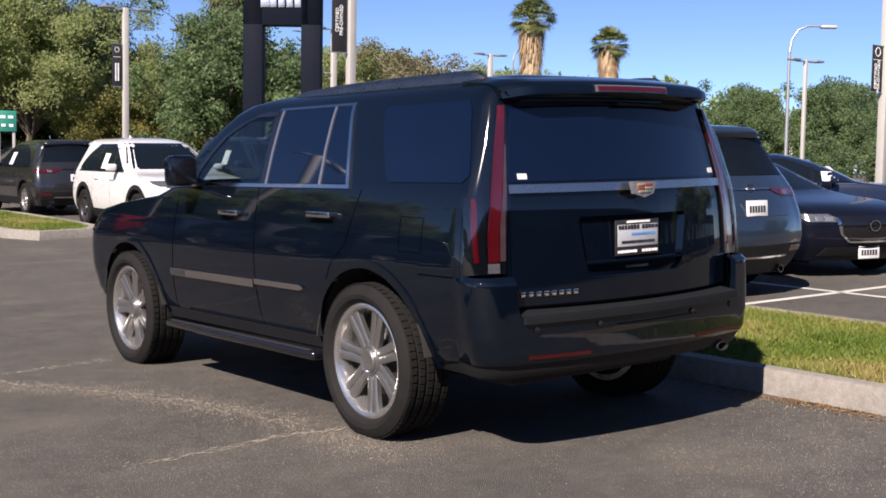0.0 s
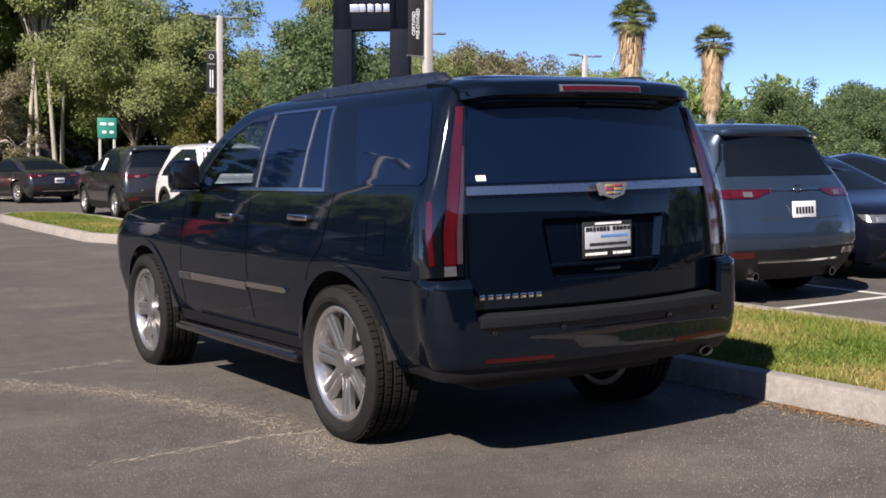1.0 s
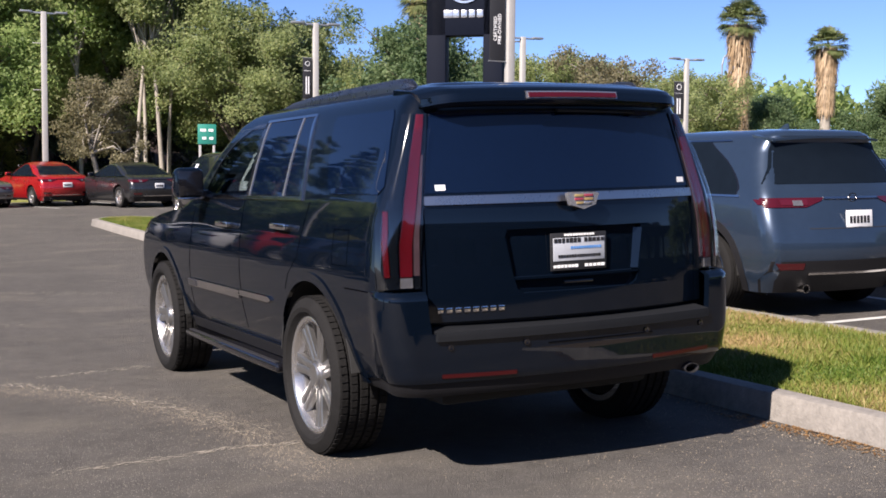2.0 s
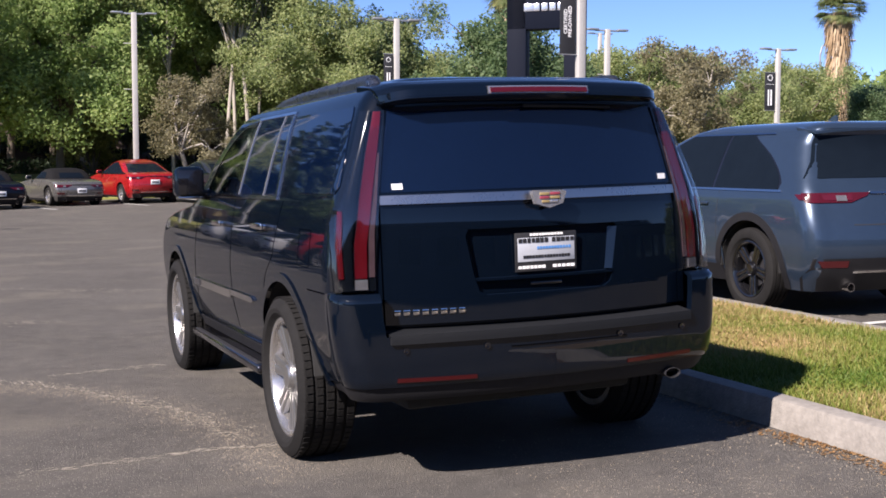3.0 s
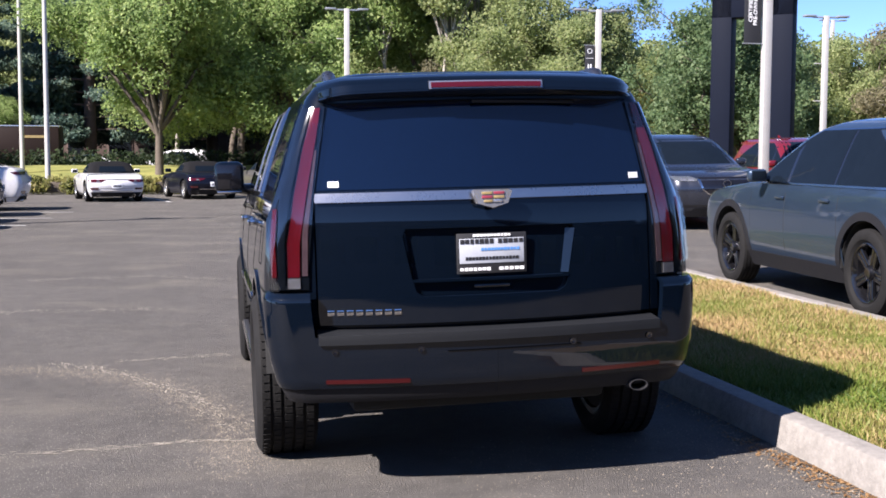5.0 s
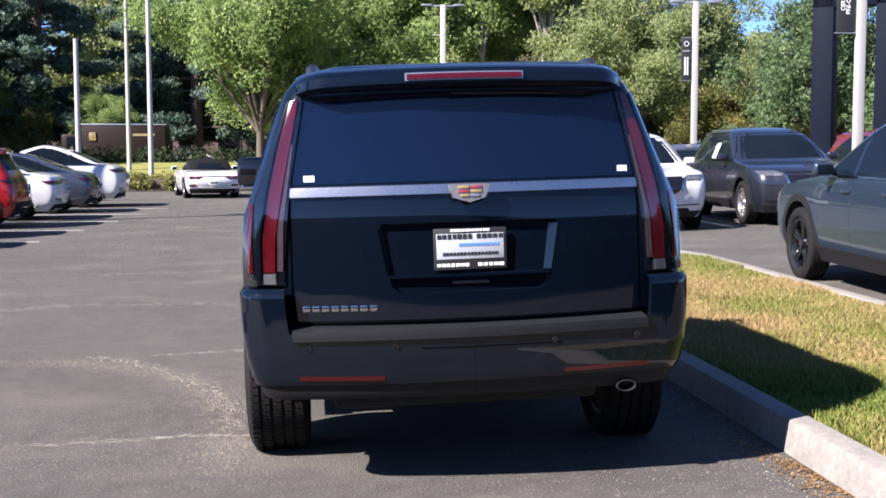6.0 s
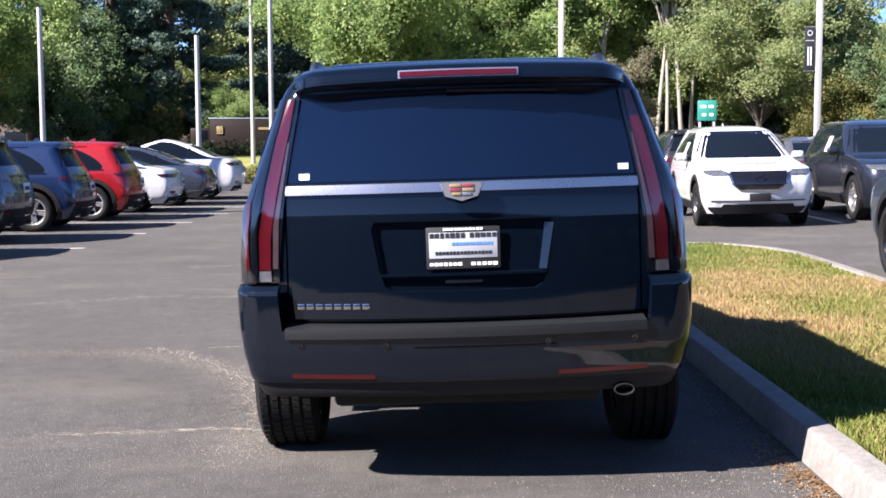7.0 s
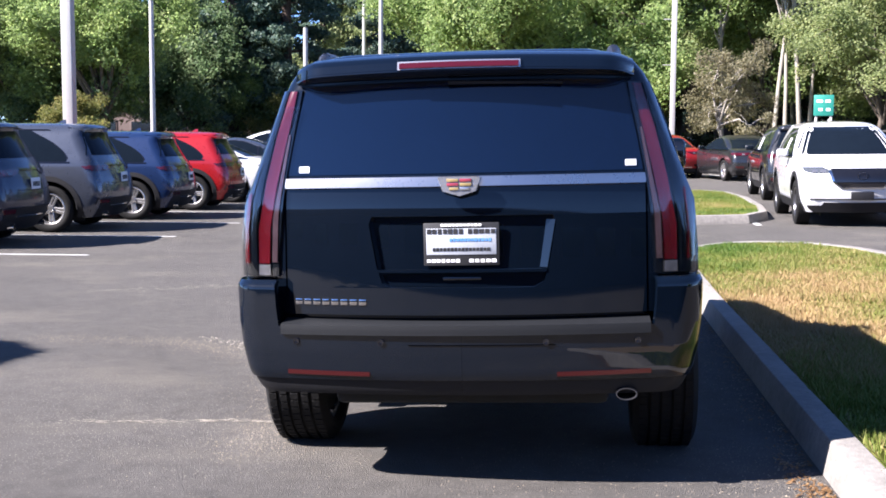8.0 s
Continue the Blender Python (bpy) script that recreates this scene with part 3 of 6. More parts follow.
def pebble(x, y, s):
    k = len(vs)
    z = gh(x, y)
    a = rng4.uniform(0, 6.28)
    c_, s_ = math.cos(a) * s, math.sin(a) * s
    vs.extend([(x + c_, y + s_, z), (x - s_, y + c_, z), (x - c_ * 0.8, y - s_ * 0.8, z), (x + s_, y - c_, z), (x + s * 0.1, y, z + s * 0.8)])
    fs.extend([(k, k + 1, k + 4), (k + 1, k + 2, k + 4), (k + 2, k + 3, k + 4), (k + 3, k, k + 4)])


for i in range(9000):
    t_ = rng4.random() * (len(gx) - 1)
    x = np.interp(t_, range(len(gx)), gx) + rng4.normal(0, 0.13)
    y = np.interp(t_, range(len(gy)), gy) + rng4.normal(0, 0.13)
    pebble(x, y, 0.0012 + 0.003 * rng4.random() ** 2)
for i in range(9000):
    x, y = rng4.uniform(-4.5, 1.5), rng4.uniform(-3.2, 6)
    pebble(x, y, 0.001 + 0.003 * rng4.random() ** 3)
for i in range(2500):
    x, y = 1.51 - abs(rng4.normal(0, 0.12)), rng4.uniform(-3, 8)
    pebble(x, y, 0.0015 + 0.006 * rng4.random() ** 3)
for i in range(6000):
    x, y = 1.48 - 1.6 * rng4.random() ** 1.5, rng4.uniform(-3.2, 0.9)
    pebble(x, y, 0.0010 + 0.0032 * rng4.random() ** 2)
me = bpy.data.meshes.new("grit")
me.from_pydata(vs, [], fs)
tagged(mesh_part("grit", me, GRIT, smooth=False), "loose pale grit and leaf crumbs strewn on the asphalt", "grit", kind="stuff")


LITTER = leaf_mat("dry fallen leaves", (0.10, 0.055, 0.025), (0.20, 0.11, 0.045), (0.30, 0.19, 0.09), 0.2, 3.0)
vs, fs = [], []
for i in range(2600):
    x = 1.50 - 0.16 * rng4.random() ** 2.2
    y = rng4.uniform(-3.4, 0.6) if i % 3 else rng4.uniform(-3.4, 8.0)
    if noise.noise(Vector((x * 2.0, y * 1.6, 7.0))) < -0.12:
        continue
    L, w, q = rng4.uniform(0.006, 0.020), rng4.uniform(0.003, 0.008), rng4.uniform(0, 6.283)
    cq, sq, z, k = math.cos(q), math.sin(q), gh(x, y) + 0.004, len(vs)
    lift = rng4.uniform(0.002, 0.010)
    vs += [(x - cq * L, y - sq * L, z), (x + sq * w, y - cq * w, z + lift * 0.3), (x + cq * L, y + sq * L, z + lift), (x - sq * w, y + cq * w, z + lift * 0.5)]
    fs.append((k, k + 1, k + 2, k + 3))
me = bpy.data.meshes.new("leaf_litter")
me.from_pydata(vs, [], fs)
tagged(mesh_part("leaf_litter", me, LITTER, smooth=False), "dry brown leaf litter swept against the kerb", "leaf litter", kind="stuff")


def scuff(pts, w, seed):
    """An irregular dusty streak lying on the asphalt, broken into flecks."""
    r = random.Random(seed)
    b = bmesh.new()
    L = sum((Vector(q) - Vector(p)).length for p, q in zip(pts, pts[1:]))
    n = int(L / 0.012)
    ts = [k / (len(pts) - 1) for k in range(len(pts))]
    for i in range(n):
        u = r.random()
        x = float(np.interp(u, ts, [p[0] for p in pts])) + r.gauss(0, w)
        y = float(np.interp(u, ts, [p[1] for p in pts])) + r.gauss(0, w)
        a, l, ww = r.uniform(-0.5, 0.5), r.uniform(0.01, 0.05), r.uniform(0.002, 0.006)
        d = Vector(pts[-1]) - Vector(pts[0])
        d = Vector((d.x, d.y)).normalized()
        d = Vector((d.x * math.cos(a) - d.y * math.sin(a), d.x * math.sin(a) + d.y * math.cos(a)))
        e = Vector((-d.y, d.x))
        q = []
        for p, k in ((-l, 0), (0, -ww), (l, 0), (0, ww)):
            v = Vector((x, y)) + d * p + e * k
            q.append(b.verts.new((v.x, v.y, gh(v.x, v.y) + 0.004)))
        b.faces.new(q)
    tagged(part("scuff_mark", b, DUST, smooth=False), "pale dusty scuff streak on the asphalt", "scuff", kind="stuff")


scuff([(-2.3, 1.12), (-1.75, 1.18), (-1.25, 1.28), (-1.0, 1.2)], 0.02, 1)
scuff([(-1.9, 3.9), (-1.5, 4.02), (-1.1, 4.12)], 0.03, 2)
scuff([(-2.4, 3.9), (-2.0, 3.6), (-1.6, 3.0), (-1.3, 2.3), (-1.1, 1.5)], 0.05, 3)
scuff([(-3.4, 9.6), (-2.0, 9.9), (-0.4, 9.0)], 0.10, 4)
scuff([(-4.2, 6.2), (-3.0, 6.8), (-1.6, 6.9)], 0.08, 5)

# ---- the large black car ----
SUV = new("suv")
tagged(SUV, "black full-size luxury suv with chrome trim parked by the kerb", "car")
SUV.matrix_world = Matrix.Translation((0, 2.47, 0)) @ pose(0, 0, 0, -0.95, 0, 0) @ pose(0, 0, 0, 0, -1.6, 0) @ Matrix.Translation((0, -2.47, 0))

H_PROF = [  # height, rear, front, half width
    (0.38, 0.10, 4.86, 0.885), (0.52, 0.03, 4.93, 0.945), (0.68, -0.004, 4.97, 0.980), (0.85, 0.000, 4.96, 0.992),
    (0.95, 0.003, 4.93, 0.990), (1.05, 0.008, 4.86, 0.981), (1.11, 0.011, 4.72, 0.973), (1.16, 0.015, 4.40, 0.965), (1.22, 0.021, 3.80, 0.954),
    (1.27, 0.030, 3.62, 0.943), (1.30, 0.036, 3.55, 0.935), (1.50, 0.084, 3.32, 0.870), (1.66, 0.125, 3.06, 0.808), (1.73, 0.150, 2.92, 0.775),
    (1.78, 0.170, 2.78, 0.735), (1.815, 0.21, 2.55, 0.675), (1.84, 0.28, 2.28, 0.58), (1.855, 0.42, 1.85, 0.42), (1.862, 0.65, 1.6, 0.2)]
H_ARGS = dict(bow_r=0.18, bow_f=0.28, rc_r=0.10, rc_f=0.20, zb=0.38, zmid=1.08, arches=((1.0, 0.40, 0.485), (3.95, 0.40, 0.485)), taper=0.02, low=([0, 0.4, 0.8], [0.50, 0.47, 0.38]))
H = Shell(H_PROF, **H_ARGS)
HB = Shell([(z, a + (0.028 if z < 1.25 else 0), f, w) for z, a, f, w in H_PROF], **H_ARGS)
WIN_F = [(1.305, 2.13, 2.98), (1.40, 2.135, 2.93), (1.50, 2.145, 2.83), (1.60, 2.16, 2.70), (1.68, 2.175, 2.50), (1.715, 2.18, 2.34)]


def front_window_hole(c):
    if 1.315 < c.z < 1.70:
        a = np.interp(c.z, [r[0] for r in WIN_F], [r[1] for r in WIN_F])
        b = np.interp(c.z, [r[0] for r in WIN_F], [r[2] for r in WIN_F])
        if abs(c.x) > 0.55 and a + 0.03 < c.y < b - 0.03:
            return True
        if abs(c.x) < 0.66 and c.y > 2.7:
            return True
    return False


ZS = [0.38, 0.42, 0.47, 0.52, 0.58, 0.64, 0.70, 0.76, 0.82, 0.88, 0.94, 1.0, 1.08, 1.11, 1.135, 1.16, 1.19, 1.22, 1.25, 1.28, 1.30, 1.32, 1.36, 1.40, 1.44,
      1.48, 1.52, 1.56, 1.60, 1.64, 1.68, 1.70, 1.73, 1.755, 1.78, 1.80, 1.815, 1.828, 1.84, 1.848, 1.855, 1.862]
part("body", HB.body(ZS, front_window_hole, 90), BLACK_PAINT, SUV, angle=28)
# underbody and wheel wells
b = box(1.2, 4.3, 0.22, (0, 2.45, 0.42), 0.03)
box(1.72, 1.9, 0.12, (0, 2.47, 0.43), 0.02, bm=b)
box(0.35, 0.5, 0.12, (-0.33, 0.45, 0.43), 0.04, bm=b)
part("underbody", b, UNDER, SUV)
for yc in (1.0, 3.95):
    for sg in (-1, 1):
        b = sheet(lambda u, v, o, yc=yc, sg=sg: (sg * (0.58 + 0.39 * v), yc + (0.50 + o) * math.cos(math.pi * (0.90 * u + 0.05)), 0.40 + (0.50 + o) * math.sin(math.pi * (0.90 * u + 0.05))), 20, 1, 0.0, 0.01)
        box(0.02, 0.92, 0.44, (sg * 0.575, yc, 0.68), bm=b)
        part("wheel_well", b, UNDER, SUV)
# side windows
for sg in (-1, 1):
    part("front_window", H.side(WIN_F, sg, 0.004, 0.006, 14, 12), CLEAR, SUV, "lightly tinted front door glass")
    rows = [(1.315, 1.495, 2.06), (1.5, 1.515, 2.075), (1.735, 1.54, 2.095)]
    part("rear_window", H.side(rows, sg, 0.004, 0.008, 12, 10), TINT, SUV, "dark privacy glass")
    rows = [(1.315, 1.21, 1.475), (1.5, 1.28, 1.495), (1.735, 1.37, 1.52)]
    part("vent_window", H.side(rows, sg, 0.004, 0.008, 6, 10), TINT, SUV, "dark privacy glass")
    rows = [(1.325, 0.27, 0.84), (1.36, 0.235, 0.885), (1.5, 0.27, 0.96), (1.68, 0.34, 1.05), (1.715, 0.37, 1.03)]
    part("quarter_window", H.side(rows, sg, 0.005, 0.010, 14, 12), TINT, SUV, "dark privacy glass")
    # pillars in gloss black
    part("pillar", H.side([(1.31, 2.06, 2.13), (1.5, 2.075, 2.145), (1.735, 2.095, 2.18)], sg, 0.0045, 0.01, 3, 8), GLOSS_TRIM, SUV)
    # bright window surround
    part("lower_window_trim", H.side([(1.290, 1.19, 3.02), (1.310, 1.19, 3.00)], sg, 0.010, 0.014, 40, 2), CHROME, SUV, "thin chrome strip")
    part("upper_window_trim", H.side([(1.735, 1.365, 2.14), (1.750, 1.37, 2.14)], sg, 0.009, 0.012, 16, 2), CHROME, SUV, "thin chrome strip")
    part("rear_window_trim", H.side([(1.29, 1.185, 1.212), (1.5, 1.255, 1.282), (1.75, 1.355, 1.38)], sg, 0.010, 0.013, 2, 10), CHROME, SUV, "thin chrome strip")
    part("vent_divider", H.side([(1.31, 1.473, 1.492), (1.5, 1.497, 1.514), (1.735, 1.523, 1.54)], sg, 0.009, 0.012, 2, 10), BRIGHT, SUV)
    part("door_divider", H.side([(1.31, 2.052, 2.07), (1.5, 2.067, 2.085), (1.735, 2.088, 2.105)], sg, 0.009, 0.012, 2, 10), BRIGHT, SUV)
    part("front_window_frame", H.side([(1.705, 2.15, 2.40), (1.735, 2.15, 2.30)], sg, 0.007, 0.010, 8, 2), GLOSS_TRIM, SUV)

    def a_pillar(u, v, off, sg=sg):
        z = 1.31 + (1.725 - 1.31) * u
        y = float(np.interp(z, [r[0] for r in WIN_F], [r[2] for r in WIN_F])) - 0.012 + 0.045 * v
        return (sg * (H.X(y, z) + off), y, z)
    part("front_pillar", sheet(a_pillar, 16, 2, 0.007, 0.012), GLOSS_TRIM, SUV)
    # door seams
    for rows in ([(0.46, 3.28, 3.286), (1.25, 3.16, 3.166)], [(0.46, 2.13, 2.136), (1.285, 2.13, 2.136)], [(0.90, 1.30, 1.306), (1.0, 1.17, 1.176), (1.285, 1.07, 1.076)],
                 [(0.46, 1.46, 1.466), (0.62, 1.45, 1.456), (0.90, 1.30, 1.306)]):
        part("door_seam", H.side(rows, sg, 0.0015, 0.004, 1, 12), SEAM, SUV)
    part("bumper_seam", H.side([(0.880, 0.16, 0.54), (0.886, 0.16, 0.54)], sg, 0.002, 0.004, 10, 1), SEAM, SUV)
    part("belt_crease", H.side([(1.200, 0.35, 3.6), (1.206, 0.35, 3.6), (1.212, 0.35, 3.6)], sg, 0.003, 0.006, 40, 2), BLACK_PAINT, SUV)
    # fuel door on one flank
    if sg < 0:
        b = bmesh.new()
        for rows in ([(0.985, 0.52, 0.70), (0.988, 0.52, 0.70)], [(1.155, 0.52, 0.70), (1.158, 0.52, 0.70)], [(0.985, 0.52, 0.524), (1.158, 0.52, 0.524)], [(0.985, 0.70, 0.704), (1.158, 0.70, 0.704)]):
            H.side(rows, sg, 0.0015, 0.004, 6, 4, bm=b)
        part("fuel_door", b, SEAM, SUV)
    # bright moulding low on the doors
    part("door_moulding", H.side([(0.700, 2.145, 3.24), (0.725, 2.145, 3.26), (0.748, 2.145, 3.24)], sg, 0.014, 0.02, 20, 4), CHROME, SUV, "brushed bright moulding")
    part("door_moulding", H.side([(0.720, 1.62, 2.13), (0.735, 1.58, 2.13), (0.752, 1.62, 2.13)], sg, 0.014, 0.02, 12, 4), CHROME, SUV, "brushed bright moulding")
    part("fender_badge", H.side([(0.705, 3.05, 3.22), (0.743, 3.05, 3.24)], sg, 0.020, 0.006, 4, 2), GUNMETAL, SUV)
    # handles
    for y, z in ((2.41, 1.135), (1.40, 1.150)):
        x = H.X(y, z)
        hb = box(0.018, 0.235, 0.034, (sg * (x + 0.036), y, z), 0.008, 3)
        box(0.04, 0.03, 0.026, (sg * (x + 0.014), y - 0.10, z), 0.006, bm=hb)
        box(0.04, 0.03, 0.026, (sg * (x + 0.014), y + 0.10, z), 0.006, bm=hb)
        part("door_handle", hb, CHROME, SUV, "chrome pull handle")
    # running board
    b = box(0.13, 1.86, 0.05, (sg * 0.945, 2.40, 0.37), 0.018, 3)
    rb = part("running_board", b, GLOSS_TRIM, SUV)
    part("tread_strip", box(0.03, 1.74, 0.006, (sg * 0.985, 2.40, 0.397), 0.002), GUNMETAL, rb, "thin metal tread strip")
    part("rocker_panel", H.side([(0.40, 1.50, 3.44), (0.47, 1.50, 3.44)], sg, 0.006, 0.02, 20, 2), TRIM, SUV)
    # mirror
    mb = box(0.19, 0.13, 0.20, (sg * 1.07, 2.90, 1.385), 0.045, 4)
    mir = part("door_mirror", mb, BLACK_PAINT, SUV, "large black door mirror")
    part("mirror_glass", box(0.15, 0.006, 0.155, (sg * 1.07, 2.833, 1.385), 0.002), GLOSS_TRIM, mir)
    part("mirror_arm", tube([(sg * 0.93, 2.93, 1.30), (sg * 0.97, 2.92, 1.305), (sg * 1.04, 2.90, 1.32)], [0.04, 0.035, 0.03], 10), GLOSS_TRIM, mir)
    part("mirror_base_trim", box(0.16, 0.10, 0.018, (sg * 1.07, 2.90, 1.288), 0.008), CHROME, mir)
    # roof rail
    def rail(u, v, off, sg=sg):
        y = 0.40 + 1.90 * u
        top = float(np.interp(y, [0.40, 0.47, 0.60, 1.2, 1.7, 2.05, 2.30], [1.830, 1.870, 1.875, 1.873, 1.866, 1.848, 1.808]))
        q = math.pi * v
        return (sg * (0.640 - 0.034 * math.cos(q) * (1 if 0.02 < u < 0.98 else 0.4)), y, 1.79 + (top - 1.79) * math.sin(q) ** 0.6 + off * 0)
    rb2 = sheet(rail, 30, 8, 0.0, 0.004)
    part("roof_rail", rb2, BRUSHED, SUV, "brushed metal roof rail")
    for k in (0, 1):
        part("arch_lip", H.arch_lip(k, sg, 0.045, 0.009, 0.025, 0.06), BLACK_PAINT, SUV)
    # tall rear lamp: bezel, red blade, clear blade, side blade, reverse lamp
    bez = [(0.90, 0.792, 0.948), (1.0, 0.788, 0.947), (1.20, 0.768, 0.930), (1.33, 0.752, 0.885), (1.5, 0.722, 0.822), (1.69, 0.688, 0.757)]

    def lamp(rows, out, th, name, mt, parent, nu=8, nv=16, label="", sg=sg):
        return part(name, H.rear([(z, sg * a, sg * c) for z, a, c in rows], out, th, nu, nv), mt, parent, label)
    base = lamp(bez, 0.012, 0.045, "tail_lamp", SMOKE_LENS, SUV, 10, 20, "tall vertical tail lamp")
    lamp([(0.955, 0.830, 0.878), (1.1, 0.825, 0.874), (1.3, 0.790, 0.838), (1.5, 0.747, 0.788), (1.685, 0.705, 0.731)], 0.022, 0.012, "red_lens", RED_LENS, base, 6, 20, "glowing-red lens blade")
    lamp([(0.905, 0.828, 0.880), (0.950, 0.828, 0.879)], 0.021, 0.012, "reverse_lens", CLEAR_LENS, base, 6, 4)
    lamp([(0.96, 0.796, 0.820), (1.15, 0.789, 0.813), (1.30, 0.766, 0.782), (1.5, 0.735, 0.744)], 0.018, 0.012, "inner_lens", PINK_LENS, base, 3, 14)
    lamp([(0.93, 0.887, 0.896), (1.1, 0.885, 0.894), (1.3, 0.850, 0.860), (1.5, 0.798, 0.808), (1.685, 0.738, 0.747)], 0.020, 0.012, "clear_lens", SMOKE_LENS, base, 3, 18)
    lamp([(0.955, 0.918, 0.936), (1.1, 0.918, 0.936), (1.25, 0.902, 0.916)], 0.019, 0.012, "side_lens", DEEP_RED, base, 5, 12)
    lamp([(z if z < 1.6 else 1.62, a + 0.004, c - 0.004) for z, a, c in bez], 0.034, 0.004, "lamp_cover", LAMP_COVER, base, 12, 24, "clear outer lamp cover")
# windscreen and cabin
part("windscreen", H.front([(1.30, -0.80, 0.80), (1.5, -0.74, 0.74), (1.70, -0.66, 0.66)], 0.003, 0.006, 16, 8), CLEAR, SUV, "clear windscreen")
part("dashboard", box(1.5, 0.5, 0.25, (0, 3.10, 1.17), 0.06, 3), DARK_LEATHER, SUV)
st = revolve([(-0.015, 0.175), (0.0, 0.16), (0.015, 0.175), (0.0, 0.19)], 28)
bmesh.ops.transform(st, matrix=Matrix.Translation((-0.40, 2.72, 1.29)) @ pose(0, 0, 0, 0, 0, 90) @ pose(0, 0, 0, 0, 25, 0), verts=st.verts)
part("steering_wheel", st, LEATHER, SUV, "pale leather steering wheel")
for x in (-0.40, 0.40):
    s1 = box(0.50, 0.50, 0.16, (x, 2.22, 0.98), 0.06, 3)
    box(0.48, 0.16, 0.62, (x, 1.96, 1.28), 0.07, 3, m=Matrix.Translation((x, 1.96, 1.28)) @ pose(0, 0, 0, -8) @ Matrix.Translation((-x, -1.96, -1.28)), bm=s1)
    box(0.26, 0.10, 0.17, (x, 1.90, 1.66), 0.04, 3, bm=s1)
    part("front_seat", s1, LEATHER, SUV, "pale leather front seat")
part("cabin_floor", box(1.6, 2.4, 0.05, (0, 2.2, 0.85)), UNDER, SUV)
part("cabin_divider", box(1.5, 0.03, 0.85, (0, 1.55, 1.28)), DARK_LEATHER, SUV)
# rear window, spoiler, brake lamp
part("back_window", H.rear([(1.325, -0.745, 0.745), (1.45, -0.725, 0.725), (1.60, -0.695, 0.695), (1.70, -0.672, 0.672)], 0.005, 0.01, 24, 10), TINT, SUV, "dark tinted rear window")


def spoiler(u, v, off):
    x = -0.715 + 1.43 * u
    prof = ((0.19, 1.700), (0.075, 1.725), (0.045, 1.745), (0.050, 1.775), (0.085, 1.805), (0.16, 1.825), (0.34, 1.842))
    k = v * (len(prof) - 1)
    i = min(int(k), len(prof) - 2)
    y = prof[i][0] + (prof[i + 1][0] - prof[i][0]) * (k - i)
    z = prof[i][1] + (prof[i + 1][1] - prof[i][1]) * (k - i)
    e = max(0.0, (abs(x) - 0.60) / 0.115)
    return (x, y + 0.13 * x * x + 0.10 * e * e, z - (0.030 * x * x + 0.014 * e * e) * (1.0 if v > 0.3 else 0.5) + off * (1 if v > 0.5 else -0.3))


sp = sheet(spoiler, 30, 18, 0.0, 0.03)
part("roof_spoiler", sp, BLACK_PAINT, SUV, "black roof spoiler")


def brake(u, v, off):
    x = -0.245 + 0.49 * u
    return (x, 0.040 + 0.13 * x * x - off + 0.010 * v, 1.758 + 0.022 * v - 0.03 * x * x)


part("high_brake_lamp", sheet(lambda u, v, o: (lambda p: (p[0] * 1.03, p[1], p[2] + (v - 0.5) * 0.012))(brake(u, v, o)), 14, 2, 0.006, 0.02), BRIGHT, SUV)
part("high_brake_lens", sheet(brake, 14, 2, 0.011, 0.02), DEEP_RED, SUV, "red high brake lens")
# wiper
part("rear_wiper", tube([(-0.05, 0.11, 1.70), (0.22, 0.125, 1.695), (0.42, 0.14, 1.69)], [0.010, 0.008, 0.006], 6), TRIM, SUV)
# bright bar and plain shield
part("tailgate_bar", H.rear([(1.272, -0.755, 0.755), (1.285, -0.757, 0.757), (1.312, -0.752, 0.752)], 0.018, 0.022, 30, 4), BRUSHED, SUV, "brushed bright bar across the tailgate")


def shield(scale, y, z0, th):
    pts = [(-0.085, 0.027), (-0.07, 0.033), (0.07, 0.033), (0.085, 0.027), (0.066, -0.024), (0.0, -0.044), (-0.066, -0.024)]
    bb = bmesh.new()
    bmesh.ops.create_vert(bb, co=(0, 0, 0))
    bmesh.ops.delete(bb, geom=bb.verts[:], context='VERTS')
    A = [bb.verts.new((x * scale, y, z0 + z * scale)) for x, z in pts]
    B = [bb.verts.new((x * scale * 0.94, y - th, z0 + z * scale * 0.94)) for x, z in pts]
    n = len(pts)
    for i in range(n):
        bb.faces.new((A[i], A[(i + 1) % n], B[(i + 1) % n], B[i]))
    bb.faces.new(A)
    bb.faces.new(B[::-1])
    return bb


badge = part("badge", shield(1.08, -0.010, 1.277, 0.022), SILVER_ENAMEL, SUV, "chrome shield badge with coloured bands")
for (x0, x1, z0, z1), mt in {(-0.050, -0.003, 0.014, 0.026): GOLD, (0.003, 0.050, 0.014, 0.026): RED_ENAMEL, (-0.050, -0.003, -0.003, 0.009): RED_ENAMEL,
                             (0.003, 0.050, -0.003, 0.009): GOLD, (-0.040, -0.003, -0.020, -0.009): GOLD, (0.003, 0.040, -0.020, -0.009): SILVER_ENAMEL}.items():
    part("badge_band", box(x1 - x0, 0.005, z1 - z0, ((x0 + x1) / 2, -0.034, 1.277 + (z0 + z1) / 2), 0.001), mt, badge)
